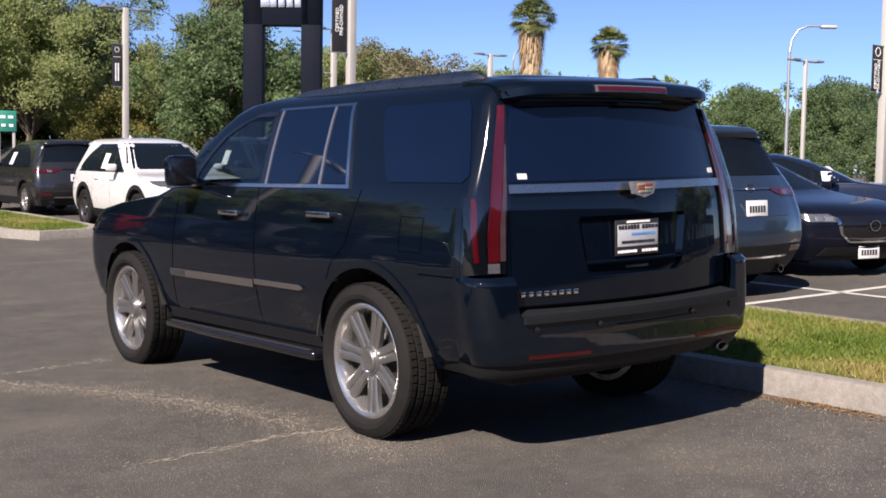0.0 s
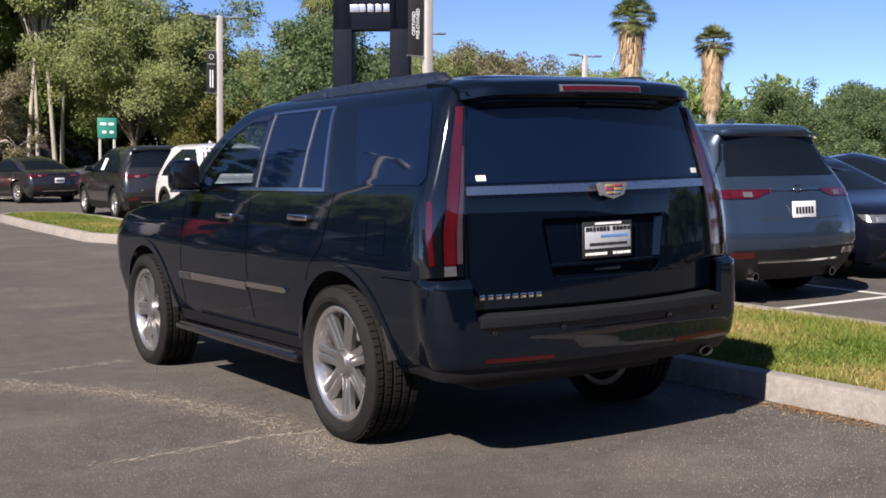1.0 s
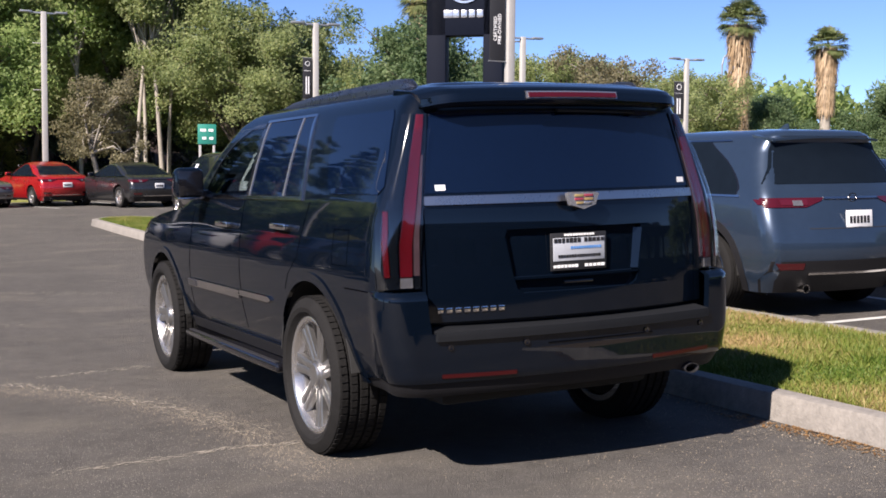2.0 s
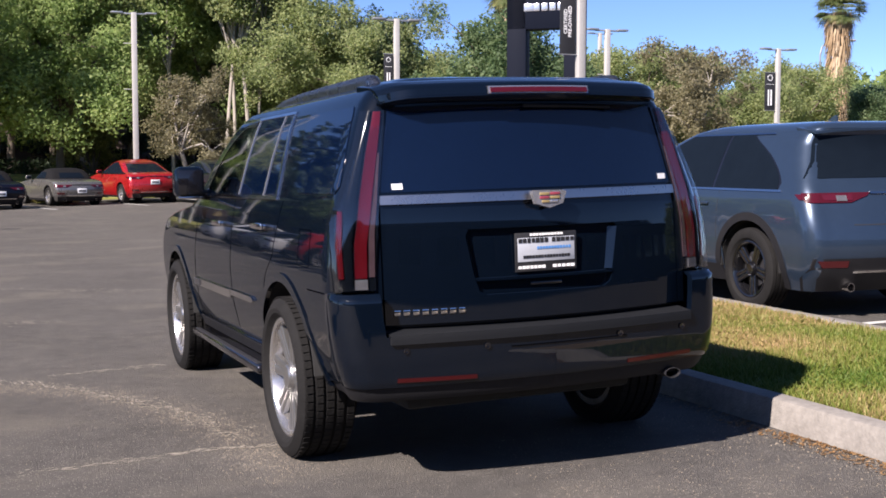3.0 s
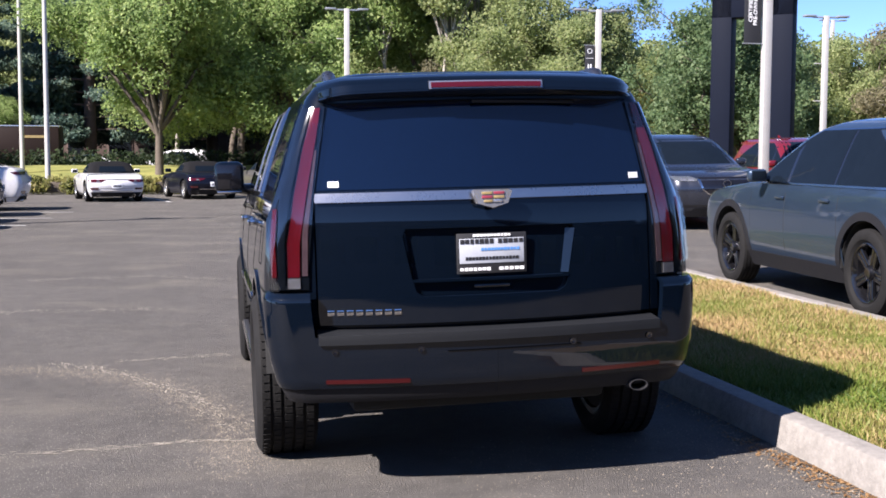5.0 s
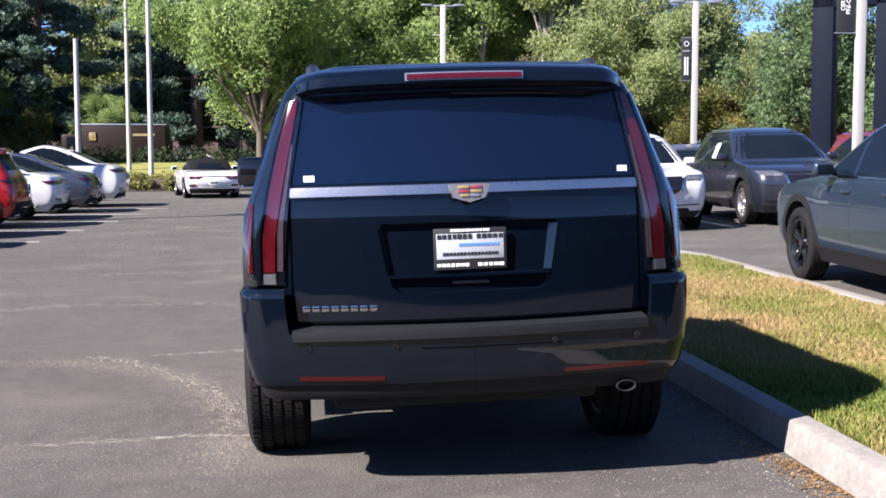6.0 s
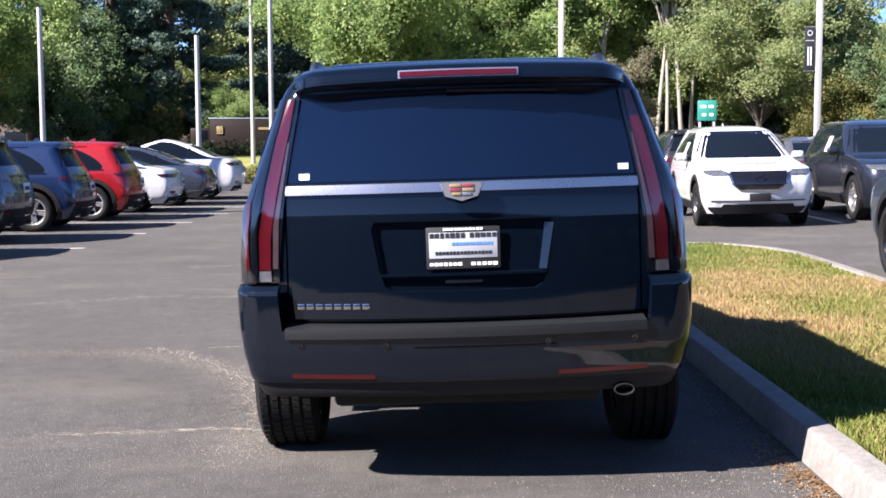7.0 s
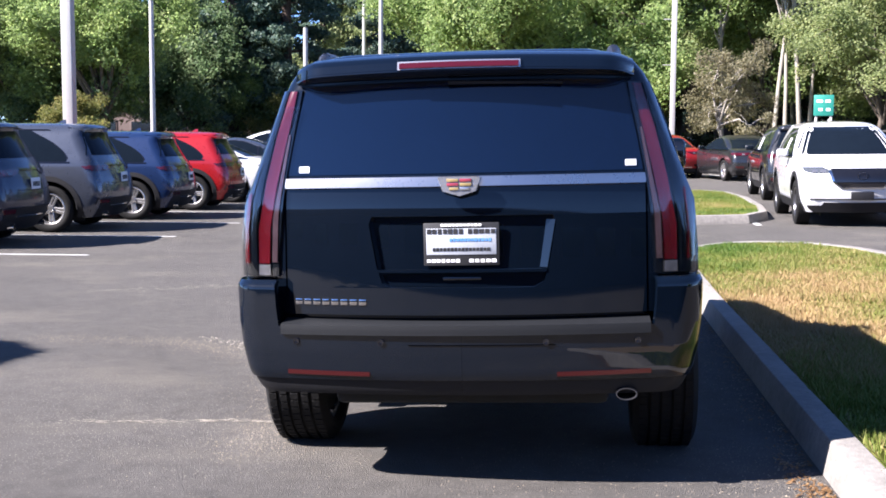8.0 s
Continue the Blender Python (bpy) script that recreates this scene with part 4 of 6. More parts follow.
# tailgate seams, plate recess and plate
for sg in (-1, 1):
    part("tailgate_side", H.rear([(0.742, sg * 0.762, sg * 0.80), (1.26, sg * 0.762, sg * 0.80)], 0.0, 0.027, 2, 10), BLACK_PAINT, SUV)
skin = bmesh.new()
H.rear([(0.742, -0.754, 0.754), (0.80, -0.754, 0.754), (0.855, -0.754, 0.754)], 0.0, 0.027, 40, 4, bm=skin)
H.rear([(1.150, -0.754, 0.754), (1.21, -0.754, 0.754), (1.268, -0.754, 0.754)], 0.0, 0.027, 40, 4, bm=skin)
for sg in (-1, 1):
    H.rear([(0.855, sg * 0.300, sg * 0.754), (0.875, sg * 0.335, sg * 0.754), (0.95, sg * 0.358, sg * 0.754), (1.12, sg * 0.388, sg * 0.754), (1.15, sg * 0.375, sg * 0.754)], 0.0, 0.027, 16, 12, bm=skin)
bmesh.ops.remove_doubles(skin, verts=skin.verts, dist=0.0005)
part("tailgate_skin", skin, BLACK_PAINT, SUV, angle=40)
part("plate_recess", HB.rear([(0.86, -0.40, 0.40), (1.0, -0.40, 0.40), (1.148, -0.40, 0.40)], 0.002, 0.004, 16, 6), BLACK_PAINT, SUV)
part("recess_lip", H.rear([(0.918, -0.345, 0.345), (0.930, -0.352, 0.352)], 0.004, 0.03, 16, 1), BLACK_PAINT, SUV, "ledge over the tailgate handle")
part("tailgate_handle", box(0.16, 0.02, 0.014, (0, 0.026, 0.892), 0.005), GLOSS_TRIM, SUV)
# Left wall shaped narrower so that only the right one looks lit.
for sg in (-1, 1):
    part("recess_wall", sheet(lambda u, v, o, sg=sg: (sg * (0.350 - (0.045 if sg > 0 else 0.014) * u + 0.035 * v), H.Yr(0.36, 0.94 + 0.19 * v) + 0.002 + 0.027 * u - o, 0.935 + 0.195 * v), 3, 8, 0.0, 0.003), BLACK_PAINT, SUV)
PY = 0.020
plate = part("plate_frame", box(0.312, 0.010, 0.176, (0, PY, 1.034), 0.003), INK, SUV, "white dealer plate insert in a dark frame")
part("plate_card", box(0.288, 0.006, 0.108, (0, PY - 0.005, 1.045), 0.001), PLATE_CARD, plate)
rb_ = random.Random(5)


def print_row(x0, x1, z, h, n, mt, y):
    """A line of unreadable characters as small upright bars."""
    w = (x1 - x0) / n
    for i in range(n):
        part("print_bar", box(w * rb_.uniform(0.70, 0.86), 0.002, h * rb_.uniform(0.85, 1.0), (x0 + (i + 0.5) * w, y, z)), mt, plate)


print_row(-0.085, 0.085, 1.113, 0.011, 11, WHITE_INK, PY - 0.010)
print_row(-0.143, 0.01, 1.087, 0.022, 7, INK, PY - 0.009)
print_row(0.025, 0.143, 1.087, 0.020, 5, INK, PY - 0.009)
print_row(-0.05, 0.125, 1.052, 0.013, 12, BLUE_INK, PY - 0.009)
print_row(-0.12, 0.12, 1.013, 0.014, 16, INK, PY - 0.009)
print_row(-0.145, -0.005, 0.966, 0.014, 7, WHITE_INK, PY - 0.006)
print_row(0.03, 0.145, 0.966, 0.014, 5, WHITE_INK, PY - 0.006)
for i in range(8):
    x = -0.715 + 0.0405 * i
    part("badge_letter_bar", box(0.031, 0.008, 0.026, (x + 0.012, H.Yr(x, 0.795) - 0.004, 0.795), 0.003), CHROME, SUV)
for x, z in ((-0.672, 1.350), (0.695, 1.355)):
    part("window_sticker", H.rear([(z - 0.013, x - 0.023, x + 0.023), (z + 0.013, x - 0.023, x + 0.023)], 0.009, 0.003, 4, 2), WHITE_PLASTIC, SUV, "small white sticker")
# rear bumper: one skin that wraps both corners and runs to the wheel arches
BUMP = Shell([(0.36, 0.075, 4.8, 0.83), (0.43, 0.022, 4.8, 0.885), (0.50, -0.006, 4.8, 0.925), (0.60, -0.008, 4.9, 0.958), (0.70, -0.004, 4.9, 0.975), (0.80, 0.000, 4.9, 0.983), (0.90, 0.004, 4.9, 0.985)],
             bow_r=0.125, bow_f=0.28, rc_r=0.11, rc_f=0.2, zb=0.36, zmid=0.8, taper=0.02)


def proud(r, z):
    """How far the bumper stands off the body: most at the rear, flush where it meets the arch, rolled in at its top and foot."""
    k = 1 - smooth(0.86, 1.12, r)
    return 0.008 + k * 0.042 * (1 - 0.65 * smooth(0.865, 0.888, z))


def bumper_y(x, z):
    return BUMP.Yr(x, z) - 0.050


skin = bmesh.new()
for sg in (-1, 1):
    BUMP.wrap([(0.478, 0.0, 1.32), (0.53, 0.0, 1.345), (0.60, 0.0, 1.37), (0.66, 0.0, 1.38), (0.70, 0.0, 1.385)], sg, proud, 0.03, 60, 12, bm=skin)
    BUMP.wrap([(0.70, 0.775, 1.385), (0.78, 0.785, 1.39), (0.86, 0.79, 1.39), (0.888, 0.792, 1.39)], sg, proud, 0.03, 40, 10, bm=skin)
part("rear_bumper", skin, BLACK_PAINT, SUV, "black painted rear bumper", angle=40)
val = bmesh.new()
for sg in (-1, 1):
    BUMP.wrap([(0.410, 0.0, 1.25), (0.44, 0.0, 1.28), (0.475, 0.0, 1.31)], sg, lambda r, z: 0.8 * proud(r, z), 0.03, 50, 5, bm=val)
part("lower_valance", val, TRIM, SUV, "satin black lower valance", angle=40)


def step(u, v, off):
    x = -0.765 + 1.53 * u
    y, z = ((-0.068 - 0.0 * v, 0.668 + 0.035 * v / 0.4) if v < 0.4 else (-0.066 + 0.12 * (v - 0.4) / 0.6, 0.703 + 0.014 * (v - 0.4) / 0.6))
    return (x, y + bumper_y(x, 0.69) + 0.054 - off * (1 if v < 0.45 else 0), z + off * (1 if v > 0.35 else 0))


part("bumper_step", sheet(step, 30, 10, 0.006, 0.03), STEP, SUV, "grey textured step pad")
for x in (-0.70, -0.335, 0.342, 0.712):
    sb = revolve([(0.0, 0.001), (0.0, 0.0135), (0.008, 0.0135), (0.008, 0.010), (0.006, 0.001)], 16, closed=False)
    bmesh.ops.transform(sb, matrix=Matrix.Translation((x, bumper_y(x, 0.638) - 0.002, 0.638)) @ pose(0, 0, 0, 0, 0, -90), verts=sb.verts)
    part("parking_sensor", sb, GLOSS_TRIM, SUV)
for x0, x1 in ((-0.74, -0.385), (0.385, 0.765)):
    part("bumper_reflector", sheet(lambda u, v, o, x0=x0, x1=x1: (x0 + (x1 - x0) * u, bumper_y(x0 + (x1 - x0) * u, 0.50) - o, 0.494 + 0.018 * v + 0.012 * (x0 + (x1 - x0) * u) ** 2), 12, 1, 0.004, 0.012), REFLECTOR, SUV, "dull red reflector strip")
part("tow_cover", sheet(lambda u, v, o: (-0.22 + 0.60 * u, bumper_y(-0.22 + 0.60 * u, 0.625) - o, 0.625 + 0.003 * v), 10, 1, 0.005, 0.01), SEAM, SUV)
# Chrome tip in dark alloy: the shade under the bumper is in its colour.
ex = revolve([(-0.09, 0.028), (-0.09, 0.031), (0.09, 0.031), (0.09, 0.028)], 24)
bmesh.ops.transform(ex, matrix=Matrix.Translation((0.665, 0.105, 0.412)) @ pose(0, 0, 0, 0, 0, 90) @ Matrix.Diagonal((1, 1.40, 0.80, 1)), verts=ex.verts)
part("exhaust_tip", ex, GUNMETAL, SUV, "oval metal exhaust tip, darkened for the shade under the bumper")
# front face
part("grille", H.front([(0.62, -0.5, 0.5), (0.9, -0.56, 0.56), (1.02, -0.52, 0.52)], 0.01, 0.02, 16, 6), BRIGHT, SUV)
for sg in (-1, 1):
    part("headlamp", H.front([(0.60, sg * 0.68, sg * 0.86), (0.9, sg * 0.66, sg * 0.88), (1.06, sg * 0.62, sg * 0.90)], 0.01, 0.02, 6, 6), CLEAR_LENS, SUV)
hero_wheel = wheel_meshes("hero", 0.402, 0.285, 0.295, SPOKE, 7, True)
for at, left, tn in (((-0.868, 1.0, 0.402), True, 12), ((0.868, 1.0, 0.378), False, 40), ((-0.868, 3.95, 0.414), True, 3), ((0.868, 3.95, 0.402), False, 60)):
    add_wheel(SUV, at, left, hero_wheel, tn)

# ---- the other cars ----
P_CX9 = paint("blue grey metallic paint", (0.027, 0.045, 0.076), 0.5, 0.30)
P_NAVY = paint("navy paint", (0.008, 0.014, 0.036), 0.3, 0.25, 0.6)
P_GREY = paint("grey metallic paint", (0.058, 0.067, 0.092), 0.5)
P_BLUE = paint("blue metallic paint", (0.010, 0.024, 0.075))
P_RED = paint("red metallic paint", (0.32, 0.010, 0.012), 0.3)
P_WHITE = paint("white paint", (0.58, 0.58, 0.59), 0.0)
P_SLATE = paint("slate metallic paint", (0.018, 0.021, 0.031), 0.4)
P_DARK = paint("charcoal paint", (0.022, 0.023, 0.026), 0.4)
P_BLACK = mat("black car paint", (0.004, 0.005, 0.011), 0.3, 0.0, var=0.06, scale=1.5, coat=0.35, spec=0.08)
P_SILVER = paint("silver grey paint", (0.16, 0.155, 0.15), 0.6)
P_MAROON = paint("deep red paint", (0.14, 0.008, 0.014), 0.3)
SOFT_TOP = mat("black canvas top", (0.009, 0.009, 0.010), 0.9, spec=0.08, bump=0.1, bscale=150)

SUV_PROF = [(0.24, 0.20, 4.86, 0.86), (0.42, 0.06, 4.99, 0.94), (0.60, 0.0, 5.05, 0.965), (0.78, 0.02, 5.06, 0.968), (0.90, 0.06, 5.0, 0.962), (0.99, 0.10, 4.84, 0.95), (1.05, 0.13, 4.45, 0.94), (1.10, 0.15, 3.80, 0.925),
            (1.16, 0.19, 3.60, 0.905), (1.36, 0.34, 3.24, 0.82), (1.55, 0.46, 2.88, 0.73), (1.63, 0.45, 2.68, 0.68), (1.68, 0.44, 2.50, 0.62), (1.715, 0.50, 2.28, 0.53), (1.735, 0.72, 2.05, 0.38), (1.745, 1.0, 1.8, 0.2)]
LOW_PROF = [(0.24, 0.20, 4.86, 0.86), (0.42, 0.06, 4.99, 0.94), (0.60, 0.0, 5.05, 0.965), (0.78, 0.02, 5.06, 0.968), (0.90, 0.06, 5.0, 0.962), (0.99, 0.10, 4.84, 0.95), (1.05, 0.13, 4.45, 0.94), (1.10, 0.15, 3.80, 0.925),
            (1.16, 0.19, 3.42, 0.905), (1.36, 0.36, 2.92, 0.82), (1.55, 0.50, 2.46, 0.73), (1.63, 0.48, 2.24, 0.68), (1.68, 0.46, 2.06, 0.62), (1.715, 0.52, 1.90, 0.53), (1.735, 0.75, 1.8, 0.38), (1.745, 1.0, 1.6, 0.2)]
SEDAN_PROF = [(0.20, 0.22, 4.66, 0.82), (0.36, 0.06, 4.80, 0.90), (0.55, 0.0, 4.86, 0.92), (0.70, 0.02, 4.86, 0.92), (0.80, 0.06, 4.78, 0.91), (0.87, 0.10, 4.55, 0.90), (0.93, 0.16, 4.1, 0.885), (0.98, 0.28, 3.65, 0.865),
              (1.02, 0.62, 3.35, 0.84), (1.18, 1.0, 3.0, 0.765), (1.32, 1.38, 2.62, 0.68), (1.39, 1.65, 2.38, 0.60), (1.43, 1.85, 2.2, 0.48), (1.445, 2.0, 2.1, 0.3)]
ROAD_PROF = [(0.16, 0.20, 3.72, 0.76), (0.32, 0.05, 3.86, 0.84), (0.50, 0.0, 3.91, 0.865), (0.62, 0.02, 3.90, 0.865), (0.72, 0.08, 3.75, 0.855), (0.79, 0.18, 3.3, 0.84), (0.84, 0.45, 2.75, 0.82), (0.87, 0.75, 2.45, 0.78), (0.88, 0.9, 2.3, 0.6)]
TOP_PROF = [(0.80, 0.72, 2.55, 0.74), (0.95, 0.85, 2.35, 0.71), (1.10, 1.05, 2.08, 0.64), (1.18, 1.2, 1.92, 0.56), (1.22, 1.35, 1.8, 0.42), (1.235, 1.5, 1.7, 0.2)]


def scaled(prof, ky, kx, kz):
    return [(z * kz, a * ky, b * ky, w * kx) for z, a, b, w in prof]


def bars(parent, w, h, at, turn, n=6):
    """A number plate whose characters are plain bars."""
    pl = part("number_plate", box(w, 0.012, h, bev=0.003), WHITE_PLASTIC, parent)
    pl.matrix_local = Matrix.Translation(at) @ turn
    for i in range(n):
        part("plate_bar", box(w * 0.55 / n, 0.004, h * 0.42, ((i - (n - 1) / 2) * w * 0.8 / n, -0.007, -h * 0.05)), INK, pl)


def build_car(name, label, prof, colour, at, rz, axles, R, belt, kind="suv", style="far", rim=BRIGHT, spokes=5, twin=True, cladding=False, plate=True, near=False, lamp_h=None, glass=CAR_GLASS, sticker=False, front_plate=True, sills=True):
    car = new(name)
    tagged(car, label, "car")
    x, y = at
    car.matrix_world = Matrix.Translation((x, y, gh(x, y))) @ pose(0, 0, 0, 0, -1.0 if x > 2 else 0, 0) @ pose(0, 0, 0, 0, 0, rz)
    p = np.array(prof)
    zt = p[-1, 0]
    ra = R + 0.07
    S = Shell(prof, bow_r=0.20, bow_f=0.30, rc_r=0.16, rc_f=0.25, zb=p[0, 0], zmid=belt - 0.06, arches=((axles[0], R, ra), (axles[1], R, ra)), taper=0.05)
    zs = list(np.linspace(p[0, 0], belt - 0.06, 12)) + list(np.linspace(belt - 0.03, zt - 0.10, 14)) + [zt - 0.075, zt - 0.05, zt - 0.03, zt - 0.015, zt]
    part("body", S.body(zs, None, 60), colour, car, angle=30)
    hw = S.row(0.6)[2]
    L = p[:, 2].max()
    b = box(hw * 1.25, L * 0.84, 0.2, (0, L / 2, p[0, 0] + 0.10), 0.03)
    box(hw * 1.8, axles[1] - axles[0] - 2 * ra, 0.12, (0, sum(axles) / 2, p[0, 0] + 0.07), 0.02, bm=b)
    part("underbody", b, UNDER, car)
    for yc in axles:
        for sg in (-1, 1):
            w = sheet(lambda u, v, o, yc=yc, sg=sg: (sg * (hw - 0.36 + 0.33 * v), yc + (ra + 0.005 + o) * math.cos(math.pi * u), R + (ra + 0.005 + o) * math.sin(math.pi * u)), 14, 1, 0.0, 0.01)
            box(0.02, 2 * ra, ra + 0.2, (sg * (hw - 0.37), yc, R + 0.12), bm=w)
            part("wheel_well", w, UNDER, car)
    me = wheel_meshes(style + name, R, 0.235, R * 0.68, rim, spokes, twin) if near else wheel_meshes(style, R, 0.225, R * 0.67, rim, spokes, twin)
    for yc in axles:
        for left in (True, False):
            add_wheel(car, ((-1 if left else 1) * (hw - 0.125), yc, R), left, me, 17 * yc)
    top = S
    if kind == "roadster":
        top = Shell(TOP_PROF, bow_r=0.2, bow_f=0.25, rc_r=0.2, rc_f=0.2, zb=0.80, zmid=0.81, taper=0.0)
        part("soft_top", top.body([0.80, 0.83, 0.87, 0.91, 0.95, 1.0, 1.05, 1.1, 1.14, 1.18, 1.20, 1.22, 1.235], None, 30), SOFT_TOP, car, "folding black fabric roof")
        part("rear_window", top.rear([(0.90, -0.42, 0.42), (1.08, -0.36, 0.36)], 0.006, 0.01, 10, 4), glass, car)
        part("windscreen", top.front([(0.86, -0.62, 0.62), (1.13, -0.5, 0.5)], 0.01, 0.015, 10, 4), glass, car)
        for sg in (-1, 1):
            part("side_window", top.side([(0.89, 1.32, 2.22), (1.0, 1.32, 2.1), (1.10, 1.40, 1.92)], sg, 0.006, 0.01, 10, 5), glass, car)
    else:
        z0, z1 = belt + 0.03, zt - (0.12 if kind == "suv" else 0.09)
        mid = (z0 + z1) / 2

        def edge(z, rear):
            a, f, _ = S.row(z)
            return a + (0.46 if kind == "suv" else 0.30) if rear else f - 0.34
        def kick(k):
            """The rear edge of the last side window: a low point with a swept upper edge."""
            return 0.06 * max(0.0, (0.15 - k) / 0.15) ** 2 + 0.42 * max(0.0, (k - 0.15) / 0.85) ** 2.2
        splits = [axles[0] + (0.62 if kind == "suv" else 0.35), (axles[0] + axles[1]) / 2 + 0.10]
        for sg in (-1, 1):
            def panel(lo, hi, nm, mt=glass):
                rows = []
                for z in np.linspace(z0, z1, 7):
                    a = max(edge(z, True) + (kick((z - z0) / (z1 - z0)) if kind == "suv" else (0.10 if z > z1 - 0.05 else 0)), lo)
                    c = min(edge(z, False), hi)
                    rows.append((z, min(a, c - 0.02), c))
                part(nm, S.side(rows, sg, 0.005, 0.012, 10, 8), mt, car)
            rows = []
            for z in np.linspace(z0 - 0.004, z1 + 0.004, 9):
                k = (z - z0) / (z1 - z0)
                rows.append((z, edge(z, True) + (kick(k) if kind == "suv" else 0.0) - 0.015, edge(z, False) + 0.015))
            part("window_frame", S.side(rows, sg, 0.003, 0.010, 24, 8), GLOSS_TRIM, car, "gloss black window surround")
            panel(-9, splits[0] - 0.02, "quarter_window")
            panel(splits[0] + 0.02, splits[1] - 0.03, "rear_door_window")
            panel(splits[1] + 0.03, 9, "front_door_window")
            rows = [(z0 - 0.022, edge(z0, True), edge(z0, False) + 0.02), (z0 - 0.002, edge(z0, True), edge(z0, False))]
            part("window_trim", S.side(rows, sg, 0.009, 0.012, 30, 1), CHROME if near or kind == "sedan" else GLOSS_TRIM, car)
            if near or style == "mid":
                rows = [(z1 + 0.002, edge(z1, True) + 0.1, edge(z1, False)), (z1 + 0.018, edge(z1, True) + 0.14, edge(z1, False) - 0.03)]
                part("upper_window_trim", S.side(rows, sg, 0.008, 0.012, 24, 1), CHROME if near else GLOSS_TRIM, car)
            if sticker:
                ws = splits[1] + 0.15 if sticker == 2 else splits[0] + 0.28
                part("window_sticker", S.side([(z0 + 0.03, ws, ws + 0.25), (mid + 0.07, ws - 0.03, ws + 0.22)], sg, 0.012, 0.005, 3, 3), WHITE_PLASTIC, car, "white price sheet")
            for ys_ in (splits[1] - 0.02,):
                part("pillar", S.side([(z0, ys_ - 0.05, ys_ + 0.06), (z1, ys_ - 0.05, ys_ + 0.06)], sg, 0.004, 0.01, 2, 6), GLOSS_TRIM, car)
            for k, yd in enumerate((splits[0] + 0.12, splits[1] + 0.10)):
                xh = S.X(yd, belt - 0.10)
                part("door_handle", box(0.02, 0.19, 0.03, (sg * (xh + 0.018), yd, belt - 0.12), 0.008), colour, car)
            for yd in (splits[0] - 0.12, splits[1], axles[1] - ra - 0.10):
                part("door_seam", S.side([(p[0, 0] + 0.14, yd, yd + 0.006), (belt, yd, yd + 0.006)], sg, 0.0015, 0.004, 1, 8), UNDER, car)
        wr = S.row(z0 + 0.02)[2] - (0.085 if kind == "suv" else 0.125)
        wt = S.row(z1)[2] - (0.075 if kind == "suv" else 0.10)
        part("rear_window", S.rear([(z0 + (0.10 if kind == "suv" else 0.03), -wr, wr), (mid, -(wr + wt) / 2, (wr + wt) / 2), (z1 - 0.02, -wt, wt)], 0.006, 0.012, 16, 6), glass, car)
        part("windscreen", S.front([(z0 + 0.03, -wr - 0.05, wr + 0.05), (mid, -(wr + wt) / 2 - 0.04, (wr + wt) / 2 + 0.04), (z1 + 0.02, -wt, wt)], 0.006, 0.012, 16, 6), glass, car)
        if kind == "suv":
            y_s = S.row(zt - 0.06)[0]
            part("roof_antenna", loft_solid([[(-0.012, y_s + 0.55, zt - 0.03), (0.012, y_s + 0.55, zt - 0.03), (0.014, y_s + 0.72, zt - 0.02), (-0.014, y_s + 0.72, zt - 0.02)], [(-0.004, y_s + 0.56, zt + 0.055), (0.004, y_s + 0.56, zt + 0.055), (0.004, y_s + 0.60, zt + 0.05), (-0.004, y_s + 0.60, zt + 0.05)]]), colour, car, "small shark-fin aerial")
            part("spoiler", sheet(lambda u, v, o: ((2 * u - 1) * (wt + 0.035), y_s - 0.025 + 0.28 * v + 0.16 * ((2 * u - 1) * wt) ** 2, zt - 0.085 + 0.045 * v - 0.03 * (2 * u - 1) ** 2 + o), 14, 4, 0.008, 0.022), colour, car)
    ll = lamp_h or belt - 0.10
    fw = S.row(ll)[2] * 0.955
    for sg in (-1, 1):
        tl = part("tail_lamp", S.rear([(ll - 0.050, sg * fw * 0.58, sg * fw * 0.985), (ll + 0.005, sg * fw * 0.40, sg * fw), (ll + 0.035, sg * fw * 0.36, sg * fw * 0.985)], 0.010, 0.02, 14, 4), DEEP_RED, car, "red tail lamp")
        part("lamp_core", S.rear([(ll - 0.03, sg * fw * 0.56, sg * fw * 0.84), (ll + 0.02, sg * fw * 0.56, sg * fw * 0.86)], 0.016, 0.012, 6, 2), RED_LENS, tl)
        part("reverse_lens", S.rear([(ll - 0.035, sg * fw * 0.62, sg * fw * 0.72), (ll + 0.012, sg * fw * 0.62, sg * fw * 0.72)], 0.020, 0.012, 3, 2), CLEAR_LENS, tl)
        if kind == "sedan":
            part("side_lens", S.side([(ll - 0.035, 0.20, 0.34), (ll + 0.030, 0.20, 0.46)], sg, 0.010, 0.016, 6, 2), DEEP_RED, tl)
        if kind == "suv":
            part("side_lens", S.side([(ll - 0.025, 0.20, 0.36), (ll + 0.022, 0.20, 0.43)], sg, 0.010, 0.016, 6, 2), DEEP_RED, tl)
        hl = part("headlamp", S.front([(ll - 0.145, sg * fw * 0.58, sg * fw * 0.90), (ll - 0.11, sg * fw * 0.52, sg * fw * 0.98), (ll - 0.055, sg * fw * 0.66, sg * fw * 1.0)], 0.010, 0.02, 10, 4), HEAD_LENS, car, "slim clear headlamp")
        for k in (0.66, 0.80):
            part("lamp_core", S.front([(ll - 0.135, sg * fw * (k - 0.05), sg * fw * (k + 0.05)), (ll - 0.085, sg * fw * (k - 0.05), sg * fw * (k + 0.05))], 0.016, 0.012, 4, 3), BRIGHT, hl)
        zl = p[0, 0] + 0.22
